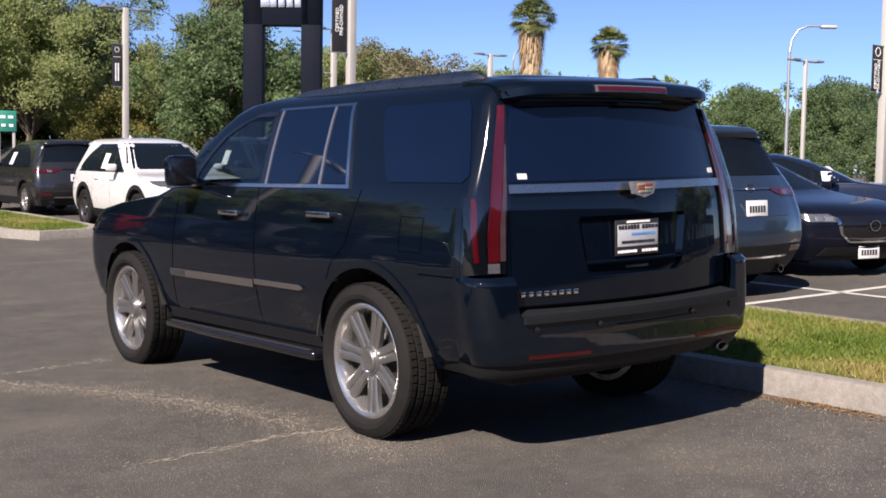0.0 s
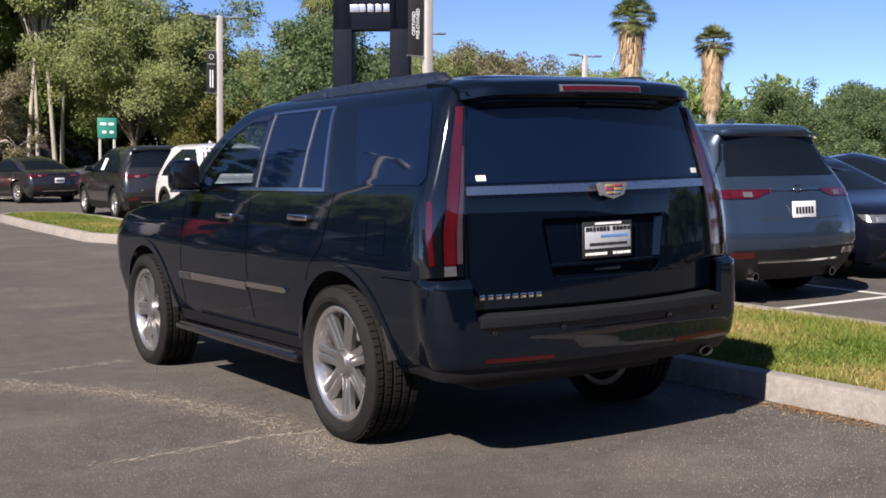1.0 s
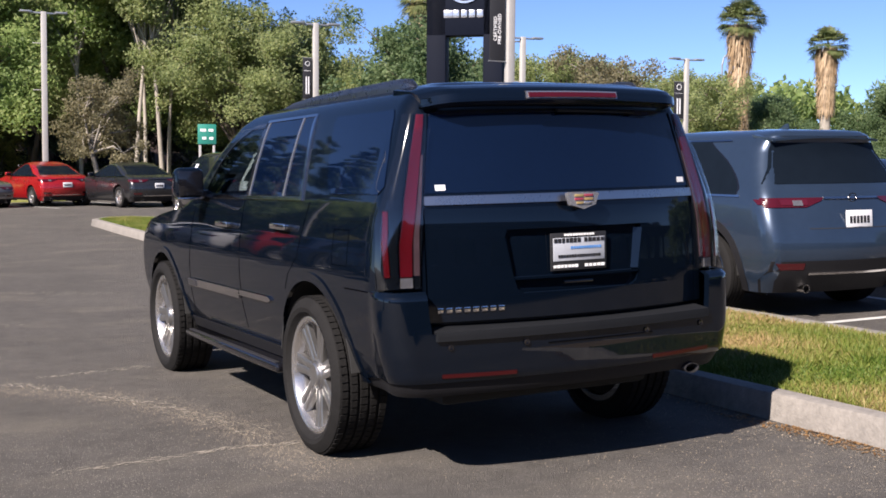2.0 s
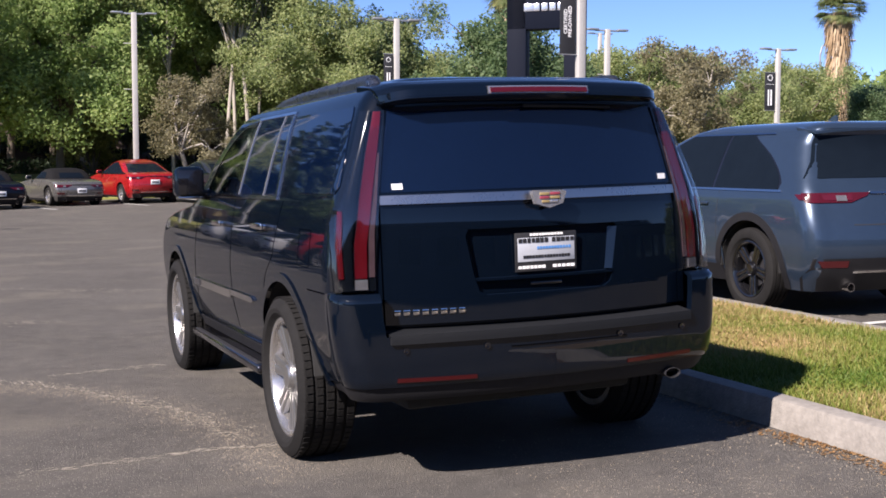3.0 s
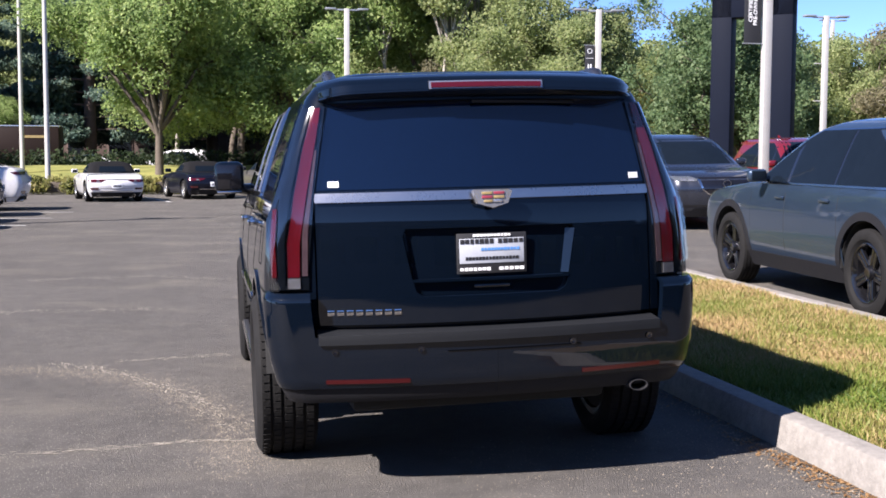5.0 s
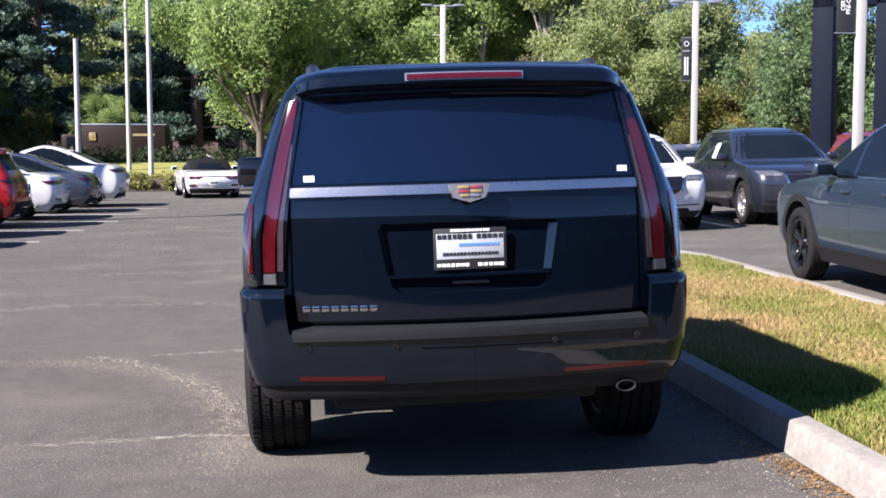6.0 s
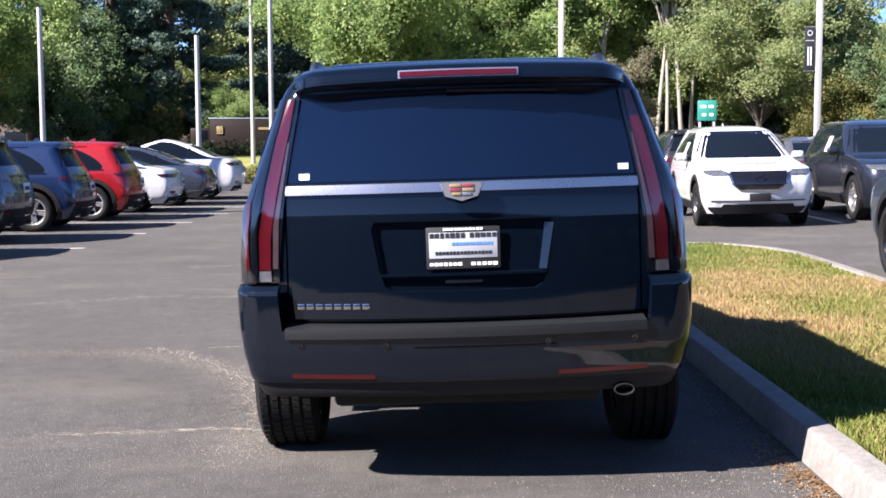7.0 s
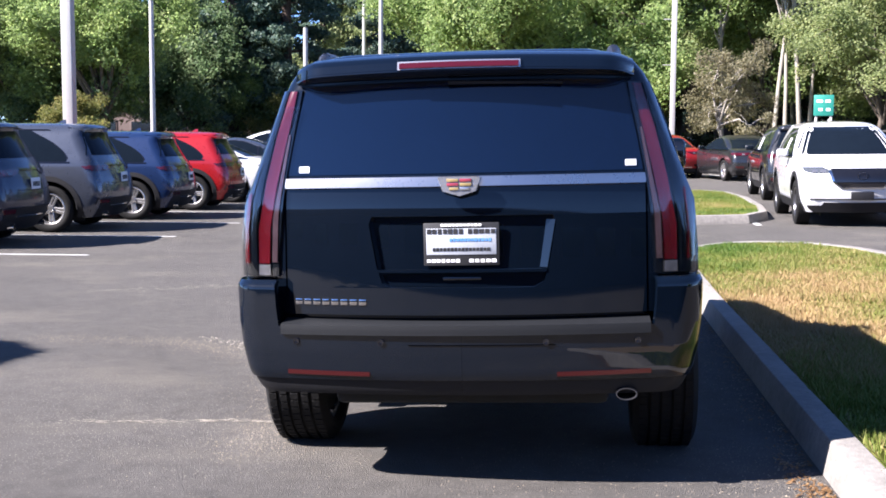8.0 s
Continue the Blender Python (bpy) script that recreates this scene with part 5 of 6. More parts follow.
        part("bumper_reflector", S.rear([(zl, sg * fw * 0.66, sg * fw * 0.90), (zl + 0.06, sg * fw * 0.66, sg * fw * 0.95)], 0.012, 0.02, 6, 2), DEEP_RED, car)
        # mirror
        if kind == "roadster":
            ym, zm, xm = 2.2, 0.92, 0.84
        else:
            ym, zm = S.row(belt + 0.05)[1] - 0.55, belt + 0.09
            xm = S.X(ym, belt) - 0.01
        mr = part("door_mirror", box(0.20, 0.11, 0.13, (sg * (xm + 0.13), ym, zm), 0.04, 3), colour, car)
        part("mirror_arm", box(0.10, 0.05, 0.03, (sg * (xm + 0.03), ym + 0.02, zm - 0.05), 0.01), GLOSS_TRIM, mr)
        part("mirror_glass", box(0.15, 0.005, 0.09, (sg * (xm + 0.13), ym - 0.057, zm), 0.002), glass, mr)
        if sills:
            part("sill", S.side([(p[0, 0], axles[0] + ra + 0.02, axles[1] - ra - 0.02), (p[0, 0] + (0.16 if cladding else 0.07), axles[0] + ra + 0.02, axles[1] - ra - 0.02)], sg, 0.010, 0.02, 20, 2), TRIM, car)
        if cladding:
            for k in (0, 1):
                part("arch_cladding", S.arch_lip(k, sg, 0.075, 0.010, 0.02), TRIM, car)
    zl = p[0, 0]
    part("lower_rear_bumper", S.rear([(zl, -fw * 0.93, fw * 0.93), (zl + 0.12, -fw * 0.99, fw * 0.99), (zl + (0.30 if kind == "suv" else 0.14), -fw * 0.98, fw * 0.98)], 0.008, 0.02, 20, 4), TRIM, car)
    part("bumper_strip", S.rear([(zl + 0.17, -fw * 0.6, fw * 0.6), (zl + 0.19, -fw * 0.6, fw * 0.6)], 0.018, 0.02, 14, 1), CHROME, car)
    part("tailgate_bar", S.rear([(ll + 0.022, -fw * 0.36, fw * 0.36), (ll + 0.040, -fw * 0.36, fw * 0.36)], 0.014, 0.02, 14, 1), CHROME if near else GLOSS_TRIM, car)
    part("tailgate_seam", S.rear([(ll - 0.245, -fw * 0.6, fw * 0.6), (ll - 0.238, -fw * 0.6, fw * 0.6)], 0.002, 0.004, 14, 1), UNDER, car)
    for sg in (-1, 1):
        eb = revolve([(-0.06, 0.035), (-0.06, 0.04), (0.06, 0.04), (0.06, 0.035)], 16)
        bmesh.ops.transform(eb, matrix=Matrix.Translation((sg * 0.52, S.Yr(0.52, zl + 0.1) + 0.03, zl + 0.04)) @ pose(0, 0, 0, 0, 0, 90), verts=eb.verts)
        part("exhaust_tip", eb, CHROME, car)
    # front face: grille, bright wing, intake
    g0, g1 = ll - 0.37, ll - 0.075
    part("grille", S.front([(g0, -0.30, 0.30), (g0 + 0.08, -0.42, 0.42), (g1, -0.46, 0.46)], 0.010, 0.02, 14, 6), GLOSS_TRIM, car, "dark mesh grille")
    part("grille_wing", S.front([(g0 - 0.02, -0.30, 0.30), (g0, -0.32, 0.32)], 0.022, 0.02, 14, 1), CHROME, car)
    for sg in (-1, 1):
        part("grille_wing", S.front([(g0 - 0.015, sg * 0.29, sg * 0.325), (g0 + 0.08, sg * 0.41, sg * 0.44), (g1 - 0.03, sg * 0.45, sg * 0.50)], 0.022, 0.02, 2, 8), CHROME, car)
    part("lower_intake", S.front([(zl + 0.06, -0.62, 0.62), (zl + 0.16, -0.55, 0.55)], 0.010, 0.02, 14, 2), TRIM, car)
    rg = revolve([(-0.004, 0.055), (0.004, 0.055), (0.004, 0.066), (-0.004, 0.066)], 24)
    bmesh.ops.transform(rg, matrix=Matrix.Translation((0, S.Yf(0, (g0 + g1) / 2 + 0.03) + 0.025, (g0 + g1) / 2 + 0.03)) @ pose(0, 0, 0, 0, 0, 90) @ Matrix.Diagonal((1, 1.2, 1, 1)), verts=rg.verts)
    part("badge", rg, CHROME, car, "plain chrome ring badge")
    rg = revolve([(-0.004, 0.034), (0.004, 0.034), (0.004, 0.042), (-0.004, 0.042)], 20)
    zb_ = ll + 0.03
    bmesh.ops.transform(rg, matrix=Matrix.Translation((0, S.Yr(0, zb_) - 0.012, zb_)) @ pose(0, 0, 0, 0, 0, 90) @ Matrix.Diagonal((1, 1.2, 1, 1)), verts=rg.verts)
    part("badge", rg, CHROME, car, "plain chrome ring badge")
    if plate:
        zp = ll - 0.16
        bars(car, 0.31, 0.155, (0, S.Yr(0, zp) - 0.014, zp), pose(0, 0, 0, -4))
    zp = g0 - 0.13
    if front_plate:
        bars(car, 0.31, 0.155, (0, S.Yf(0, zp) + 0.03, zp), pose(0, 0, 0, 0, 0, 180))
    else:
        part("plate_holder", box(0.34, 0.02, 0.13, (0, S.Yf(0, zp) + 0.03, zp), 0.006), TRIM, car, "empty black plate holder")
    if cladding:
        part("lower_front_bumper", S.front([(zl, -fw * 0.80, fw * 0.80), (zl + 0.06, -fw * 0.90, fw * 0.90), (zl + 0.11, -fw * 0.92, fw * 0.92)], 0.012, 0.02, 20, 3), TRIM, car)
        part("bumper_line", S.front([(zl + 0.205, -fw * 0.88, fw * 0.88), (zl + 0.222, -fw * 0.88, fw * 0.88)], 0.014, 0.02, 20, 1), TRIM, car)
    return car, S


CX5 = scaled(SUV_PROF, 0.90, 0.955, 0.965)
CX30 = scaled(SUV_PROF, 0.87, 0.935, 0.90)
HATCH = scaled(LOW_PROF, 0.88, 0.935, 0.825)
# beside the island
cx9, S9 = build_car("crossover", "blue-grey metallic three-row crossover with black wheels", SUV_PROF, P_CX9, (5.20, 3.20), -2, (1.06, 3.99), 0.385, 1.10, near=True, rim=BLACK_ALLOY, cladding=True, lamp_h=1.07)
build_car("hatchback", "glossy black hatchback with a dealer plate facing the lane", HATCH, P_BLACK, (9.02, 8.00), 166, (0.86, 3.58), 0.33, 0.90, style="mid", lamp_h=0.80)
build_car("sedan", "dark navy sedan with a white sheet in its window", SEDAN_PROF, P_NAVY, (11.0, 9.85), 222, (1.05, 3.88), 0.335, 0.96, kind="sedan", style="mid", sticker=2)
# cars facing the lane
build_car("crossover", "white compact crossover facing the lane", CX5, P_WHITE, (5.09, 18.75), 177, (0.93, 3.63), 0.36, 1.06, style="dim", rim=GUNMETAL, sticker=True, cladding=True, lamp_h=1.0, front_plate=False)
build_car("crossover", "dark grey three-row crossover facing the lane", SUV_PROF, P_SLATE, (7.95, 19.6), 177, (1.06, 3.99), 0.385, 1.10, style="mid", cladding=True, lamp_h=1.02, sticker=True)
build_car("crossover", "deep red crossover facing the lane", CX5, P_MAROON, (10.9, 20.0), 180, (0.93, 3.63), 0.36, 1.06, cladding=True, lamp_h=1.0)
build_car("crossover", "charcoal crossover with roof rails seen from behind", CX5, P_DARK, (5.45, 21.5), -2, (0.93, 3.63), 0.36, 1.06, style="mid", cladding=True, lamp_h=1.0, sticker=True)
build_car("sedan", "silver sedan behind the row of crossovers", SEDAN_PROF, P_SILVER, (8.5, 22.0), 0, (1.05, 3.88), 0.335, 0.96, kind="sedan")
# far row
build_car("sedan", "bright red sedan in the far row", scaled(SEDAN_PROF, 0.93, 0.95, 1.03), P_RED, (3.88, 35.8), 13, (0.98, 3.58), 0.33, 0.98, kind="sedan")
build_car("sedan", "charcoal sedan in the far row", SEDAN_PROF, P_DARK, (6.16, 32.8), 13, (1.05, 3.88), 0.335, 0.96, kind="sedan")
build_car("roadster", "silver-grey roadster with a closed fabric top", ROAD_PROF, P_SILVER, (1.48, 35.6), 16, (0.80, 3.11), 0.305, 0.80, kind="roadster", lamp_h=0.66)
build_car("roadster", "black roadster in the far row", ROAD_PROF, P_BLACK, (-1.05, 34.2), 16, (0.80, 3.11), 0.305, 0.80, kind="roadster", lamp_h=0.66)
build_car("roadster", "white roadster with a black fabric top", ROAD_PROF, P_WHITE, (-3.98, 32.4), 13, (0.80, 3.11), 0.305, 0.80, kind="roadster", lamp_h=0.66)
# row across the lane
ROW = [("navy crossover in the sunlit row", CX5, P_NAVY, 10.8, (0.93, 3.63), 0.36, 1.06, "suv", 1.0), ("grey metallic crossover in the sunlit row", CX5, P_GREY, 13.6, (0.93, 3.63), 0.36, 1.06, "suv", 1.0),
       ("blue small crossover in the sunlit row", CX30, P_BLUE, 16.4, (0.86, 3.5), 0.35, 0.99, "suv", 0.92), ("red small crossover in the sunlit row", CX30, P_RED, 19.2, (0.86, 3.5), 0.35, 0.99, "suv", 0.92),
       ("white sedan in the sunlit row", SEDAN_PROF, P_WHITE, 22.0, (1.05, 3.88), 0.335, 0.96, "sedan", 0.82), ("grey sedan in the sunlit row", SEDAN_PROF, P_GREY, 24.9, (1.05, 3.88), 0.335, 0.96, "sedan", 0.82),
       ("white tall liftback at the row's end", scaled(SEDAN_PROF, 1.04, 1.04, 1.13), P_WHITE, 28.0, (1.09, 4.03), 0.36, 1.085, "sedan", 0.97)]
for label, prof, colour, y, ax, R, belt, kind, lh in ROW:
    c, _ = build_car("sedan" if kind == "sedan" else "crossover", label, prof, colour, (-6.55 + 0.06 * (y - 16.4), y), 94, ax, R, belt, kind=kind, style="mid", cladding=kind == "suv", lamp_h=lh)
    tagged(c, group="cars in the sunlit row")
for i in range(7):
    y = 9.4 + 2.8 * i
    stripe(-6.9 + 0.06 * (y - 16.4) - 4.6, y - 0.25, -5.2 + 0.06 * (y - 16.4), y + 0.05)
stripe(6.42, 2.4, 6.6, 8.6)
stripe(4.10, 3.13, 9.2, 3.08)
for x in (-2.6, 0.3, 3.2, 6.1):
    stripe(x + 0.2, 33.2 + 0.35 * x, x - 0.8, 37.5 + 0.35 * x)
for x in (3.4, 6.4, 9.4):
    stripe(x, 14.9, x, 19.5)

# ---- trees, poles, signs, distance ----
BARK = mat("grey brown bark", (0.085, 0.068, 0.052), 0.9, var=0.3, scale=3, bump=0.6, bscale=14)
PALE_BARK = mat("pale bark", (0.27, 0.245, 0.21), 0.9, var=0.3, scale=2.5, bump=0.4, bscale=12)
# Bark colour lightened to stand for veiling haze in the background.
DARK_BARK = mat("dark red-brown bark", (0.075, 0.052, 0.042), 0.95, var=0.3, scale=3, bump=0.6, bscale=10)
L_OAK = leaf_mat("fresh green leaves", (0.120, 0.185, 0.062), (0.250, 0.345, 0.120), (0.43, 0.50, 0.20), 0.66)
L_BUSH = leaf_mat("dull green leaves", (0.065, 0.112, 0.050), (0.140, 0.212, 0.098), (0.25, 0.315, 0.155), 0.64)
L_OLIVE = leaf_mat("olive leaves", (0.145, 0.190, 0.075), (0.285, 0.345, 0.145), (0.45, 0.47, 0.23), 0.66)
# Raised above true conifer tones: the distant veil is in the colour.
L_DARK = leaf_mat("dark conifer foliage", (0.040, 0.072, 0.062), (0.085, 0.140, 0.110), (0.170, 0.220, 0.140), 0.45)
L_YELLOW = leaf_mat("yellowing leaves", (0.095, 0.115, 0.036), (0.205, 0.215, 0.068), (0.34, 0.28, 0.105))
L_BROWN = leaf_mat("brownish leaves", (0.110, 0.105, 0.060), (0.240, 0.220, 0.130), (0.38, 0.345, 0.22))
L_PALM = leaf_mat("palm fronds", (0.045, 0.075, 0.02), (0.11, 0.14, 0.05), (0.22, 0.22, 0.09), 0.25)
L_THATCH = leaf_mat("dry palm thatch", (0.20, 0.13, 0.07), (0.34, 0.24, 0.14), (0.46, 0.36, 0.24), 0.15)


def leaves(name, centers, radii, count, size, material, seed, squash=0.8):
    """Many small leaf blades in clumps: one mesh of quads."""
    rng = np.random.default_rng(seed)
    n = len(centers)
    w = np.array(radii) ** 2
    pick = rng.choice(n, count, p=w / w.sum())
    d = rng.normal(size=(count, 3))
    d /= np.linalg.norm(d, axis=1)[:, None]
    r = rng.random(count) ** 0.52
    c = np.array(centers)[pick] + d * (np.array(radii)[pick] * r)[:, None] * np.array([1, 1, squash])
    a = rng.normal(size=(count, 3)) + d * 0.3
    a /= np.linalg.norm(a, axis=1)[:, None]
    b = np.cross(a, d + rng.normal(size=(count, 3)) * 0.5)
    b /= np.linalg.norm(b, axis=1)[:, None]
    s = size * rng.uniform(0.6, 1.35, count)[:, None]
    if size < 0.3:
        V = np.stack([c - a * s, c + a * s * 0.6 + b * s * 0.65, c + a * s * 0.6 - b * s * 0.65], 1).reshape(-1, 3)
        F = np.arange(count * 3).reshape(-1, 3)
    else:
        V = np.stack([c - a * s, c + b * s * 0.45, c + a * s, c - b * s * 0.45], 1).reshape(-1, 3)
        F = np.arange(count * 4).reshape(-1, 4)
    me = bpy.data.meshes.new(name)
    me.from_pydata(V.tolist(), [], F.tolist())
    me.materials.append(material)
    return me


def tree(seed, h, spread, trunk_h, trunk_r, bark, leaf, count, leaf_size, limbs=6, clump=0.22, lean=0.0, squash=0.8, fork=1, label="", category="tree", sparse=0, twigs=7):
    """A tapered, forking trunk and a crown of leaf clumps with gaps."""
    rng = random.Random(seed)
    t = new("tree")
    tagged(t, label, category)
    bmt = bmesh.new()
    top = Vector((lean, rng.uniform(-0.2, 0.2), trunk_h))
    tube([(0, 0, -0.1), (lean * 0.1, 0, 0.25), (lean * 0.5, 0.05, trunk_h * 0.55), top], [trunk_r * 1.5, trunk_r * 1.1, trunk_r * 0.9, trunk_r * 0.75], 10, bmt)
    cen, rad = [], []
    for i in range(limbs):
        q = 2 * math.pi * (i + rng.uniform(-0.3, 0.3)) / limbs
        k = rng.uniform(0.45, 1.0)
        end = Vector((math.cos(q) * spread * k, math.sin(q) * spread * k, rng.uniform(0.34, 0.92) * h if i % 3 else 0.95 * h))
        if i % 3 == 0:
            end.x *= 0.4
            end.y *= 0.4
        m1 = top.lerp(end, 0.45) + Vector((rng.uniform(-0.3, 0.3), rng.uniform(-0.3, 0.3), 0.25 * (h - trunk_h) * 0.4))
        start = top - Vector((0, 0, rng.uniform(0, 0.25) * trunk_h))
        tube([start, m1, end], [trunk_r * 0.6, trunk_r * 0.32, trunk_r * 0.07], 7, bmt)
        for j in range(twigs):
            p = m1.lerp(end, rng.uniform(0.1, 1.0))
            e = p + Vector((rng.uniform(-1, 1), rng.uniform(-1, 1), rng.uniform(-0.75, 0.8))) * spread * 0.38
            tube([p, p.lerp(e, 0.5) + Vector((0, 0, 0.1)), e], [trunk_r * 0.16, trunk_r * 0.1, trunk_r * 0.03], 5, bmt)
            cen.append(e)
            rad.append(spread * clump * rng.uniform(0.6, 1.25))
            if not sparse:
                cen.append(p + Vector((rng.uniform(-0.5, 0.5), rng.uniform(-0.5, 0.5), rng.uniform(0, 0.7))))
                rad.append(spread * clump * rng.uniform(0.6, 1.1))
        cen.append(end)
        rad.append(spread * clump * rng.uniform(0.7, 1.2))
        if not sparse:
            cen.append(m1 + Vector((0, 0, 0.4)))
            rad.append(spread * clump * 0.9)
    part("trunk", bmt, bark, t, angle=60)
    mesh_part("crown", leaves("crown", [tuple(c) for c in cen], rad, count, leaf_size, leaf, seed, squash), None, t, smooth=False)
    return t


def conifer(seed, h, spread, leaf, count, label):
    rng = random.Random(seed)
    t = new("tree")
    tagged(t, label, "tree")
    bmt = tube([(0, 0, -0.1), (0, 0, h * 0.5), (0.1, 0, h)], [0.42, 0.28, 0.03], 10)
    cen, rad = [], []
    z = h * 0.16
    while z < h:
        k = 1 - (z / h) ** 1.5 * 0.85
        for i in range(5):
            q = rng.uniform(0, 6.283)
            e = Vector((math.cos(q) * spread * k, math.sin(q) * spread * k, z - 0.5 * k + rng.uniform(-0.3, 0.3)))
            tube([(0, 0, z), (e.x * 0.5, e.y * 0.5, z + 0.1), e], [0.07, 0.05, 0.015], 5, bmt)
            for s_ in (0.45, 0.75, 1.0):
                cen.append((e.x * s_, e.y * s_, z + (e.z - z) * s_))
                rad.append(0.75 * k * rng.uniform(0.7, 1.2) + 0.15)
        z += 0.75
    part("trunk", bmt, DARK_BARK, t, angle=60)
    mesh_part("crown", leaves("crown", cen, rad, count, 0.125, leaf, seed, 0.6), None, t, smooth=False)
    return t


def palm(seed, h, label, skirt=3.5, bark=None):
    rng = random.Random(seed)
    t = new("palm_tree")
    tagged(t, label, "palm tree")
    part("trunk", tube([(0, 0, -0.1), (0, 0, h * 0.5), (0.1, 0, h)], [0.45, 0.34, 0.30], 12), bark or PALE_BARK, t, angle=60)
    vs, fs = [], []
    for i in range(1500):
        q, z = rng.uniform(0, 6.283), h - rng.random() ** 1.2 * skirt
        r = 0.42 + 0.30 * (z - h + skirt) / skirt * rng.uniform(0.3, 1.2)
        L = rng.uniform(0.5, 1.0)
        w = 0.05
        o = Vector((math.cos(q) * r, math.sin(q) * r, z))
        s = Vector((-math.sin(q), math.cos(q), 0)) * w
        tip = o + Vector((math.cos(q) * 0.18 + rng.uniform(-0.1, 0.1), math.sin(q) * 0.18 + rng.uniform(-0.1, 0.1), -L))
        k = len(vs)
        vs += [tuple(o - s), tuple(o + s), tuple(tip)]
        fs.append((k, k + 1, k + 2))
    me = bpy.data.meshes.new("dry_skirt")
    me.from_pydata(vs, [], fs)
    mesh_part("dry_skirt", me, L_THATCH, t, "shaggy dry thatch", smooth=False)
    vs, fs = [], []
    for i in range(64):
        q, el = rng.uniform(0, 6.283), math.asin(rng.uniform(-0.6, 1.0))
        dirv = Vector((math.cos(q) * math.cos(el), math.sin(q) * math.cos(el), math.sin(el)))
        sd = dirv.cross(Vector((0.01, 0.02, 1))).normalized()
        up = sd.cross(dirv)
        c0 = Vector((0.1, 0, h + 0.1)) + dirv * 0.8
        k = len(vs)
        vs += [(0.1 - sd.x * 0.03, -sd.y * 0.03, h), (0.1 + sd.x * 0.03, sd.y * 0.03, h), tuple(c0)]
        fs.append((k, k + 1, k + 2))
        for j in range(15):
            a = -1.25 + 2.5 * j / 14
            d2 = (dirv * math.cos(a) + sd * math.sin(a)).normalized()
            tip = c0 + d2 * rng.uniform(0.60, 0.95) - Vector((0, 0, 0.22))
            n2 = up.cross(d2) * 0.035
            mid = c0 + d2 * 0.5
            k = len(vs)
            vs += [tuple(c0), tuple(mid + n2), tuple(tip), tuple(mid - n2)]
            fs.append((k, k + 1, k + 2, k + 3))
    me = bpy.data.meshes.new("fronds")
    me.from_pydata(vs, [], fs)
    mesh_part("fronds", me, L_PALM, t, "fan-shaped green fronds", smooth=False)
    return t


def put(master, x, y, rz=0.0, s=1.0, first=False):
    m = Matrix.Translation((x, y, gh(x, y))) @ pose(0, 0, 0, 0, 0, rz)
    if first:
        master.matrix_world = m @ Matrix.Diagonal((s, s, s, 1))
        return master
    o = copy_thing(master, m)
    o.scale = (s, s, s)
    return o


oak = tree(11, 8.5, 4.3, 2.6, 0.17, BARK, L_OAK, 62000, 0.085, limbs=17, clump=0.20, label="broad green shade tree with a forked grey trunk")
oak2 = tree(12, 9.5, 4.6, 2.9, 0.16, BARK, L_OLIVE, 60000, 0.083, limbs=17, clump=0.20, lean=0.5, label="broad olive-green shade tree on a leaning trunk")
brownie = tree(13, 4.6, 2.2, 1.9, 0.11, PALE_BARK, L_BROWN, 15000, 0.055, limbs=9, clump=0.20, lean=-0.5, label="small pruned tree with brownish leaves and many twigs", sparse=1)
yellow = tree(14, 3.6, 1.8, 1.0, 0.09, BARK, L_YELLOW, 16000, 0.065, limbs=7, clump=0.32, label="small yellowing shrub-like tree")
eucal = tree(15, 15.0, 3.6, 6.5, 0.095, PALE_BARK, L_OLIVE, 26000, 0.10, limbs=9, clump=0.24, lean=0.6, label="tall pale-trunked tree with thin foliage", sparse=1)
redwood = conifer(16, 19, 4.2, L_DARK, 48000, "tall dark conifer with drooping boughs")
bush = tree(17, 5.2, 3.0, 1.2, 0.14, BARK, L_BUSH, 40000, 0.07, limbs=12, clump=0.22, label="dense rounded green tree by the road")
sprig = tree(18, 6.5, 3.4, 1.6, 0.18, BARK, L_OLIVE, 36000, 0.07, limbs=12, clump=0.22, label="olive tree with sparse upper sprigs", sparse=1)

first = set()


def plant(master, x, y, rz=0, s=1.0):
    o = put(master, x, y, rz, s, master.name not in first)
    first.add(master.name)
    return o


for x, y, rz, s in ((-3.3, 47, 10, 1.1), (2.0, 50, 200, 1.15), (0.5, 60, 90, 1.25), (-18.3, 58.5, 40, 0.55), (-12.3, 59.5, 140, 0.5), (-29, 50, 150, 1.35), (-20.7, 47.1, 80, 1.0), (-25.5, 50, 30, 1.05), (9.5, 52, 300, 1.1), (3.0, 66, 30, 1.3)):
    plant(oak, x, y, rz, s)
for x, y, rz, s in ((12.5, 46, 0, 0.85), (10.0, 58, 60, 1.05), (-31, 44, 120, 1.0), (-44, 42, 20, 1.2), (6.5, 62, 10, 1.2), (17.5, 50, 210, 0.85), (-28, 62, 300, 1.2), (14, 66, 200, 1.15), (0, 76, 0, 1.5), (9, 78, 90, 1.5), (-12, 76, 190, 1.5)):
    plant(oak2, x, y, rz, s)
for x, y, rz, s in ((6.3, 42, 0, 1.0), (27.6, 39.8, 100, 1.35)):
    plant(brownie, x, y, rz, s)
for x, y, rz, s in ((3.6, 52, 0, 1.0), (15.5, 44, 90, 1.0), (17.8, 45, 200, 1.0), (20.5, 47, 30, 1.1), (-15.4, 58.5, 10, 0.9), (23, 50, 300, 0.9), (34, 40, 90, 0.7), (-21, 44, 120, 0.8)):
    plant(yellow, x, y, rz, s)
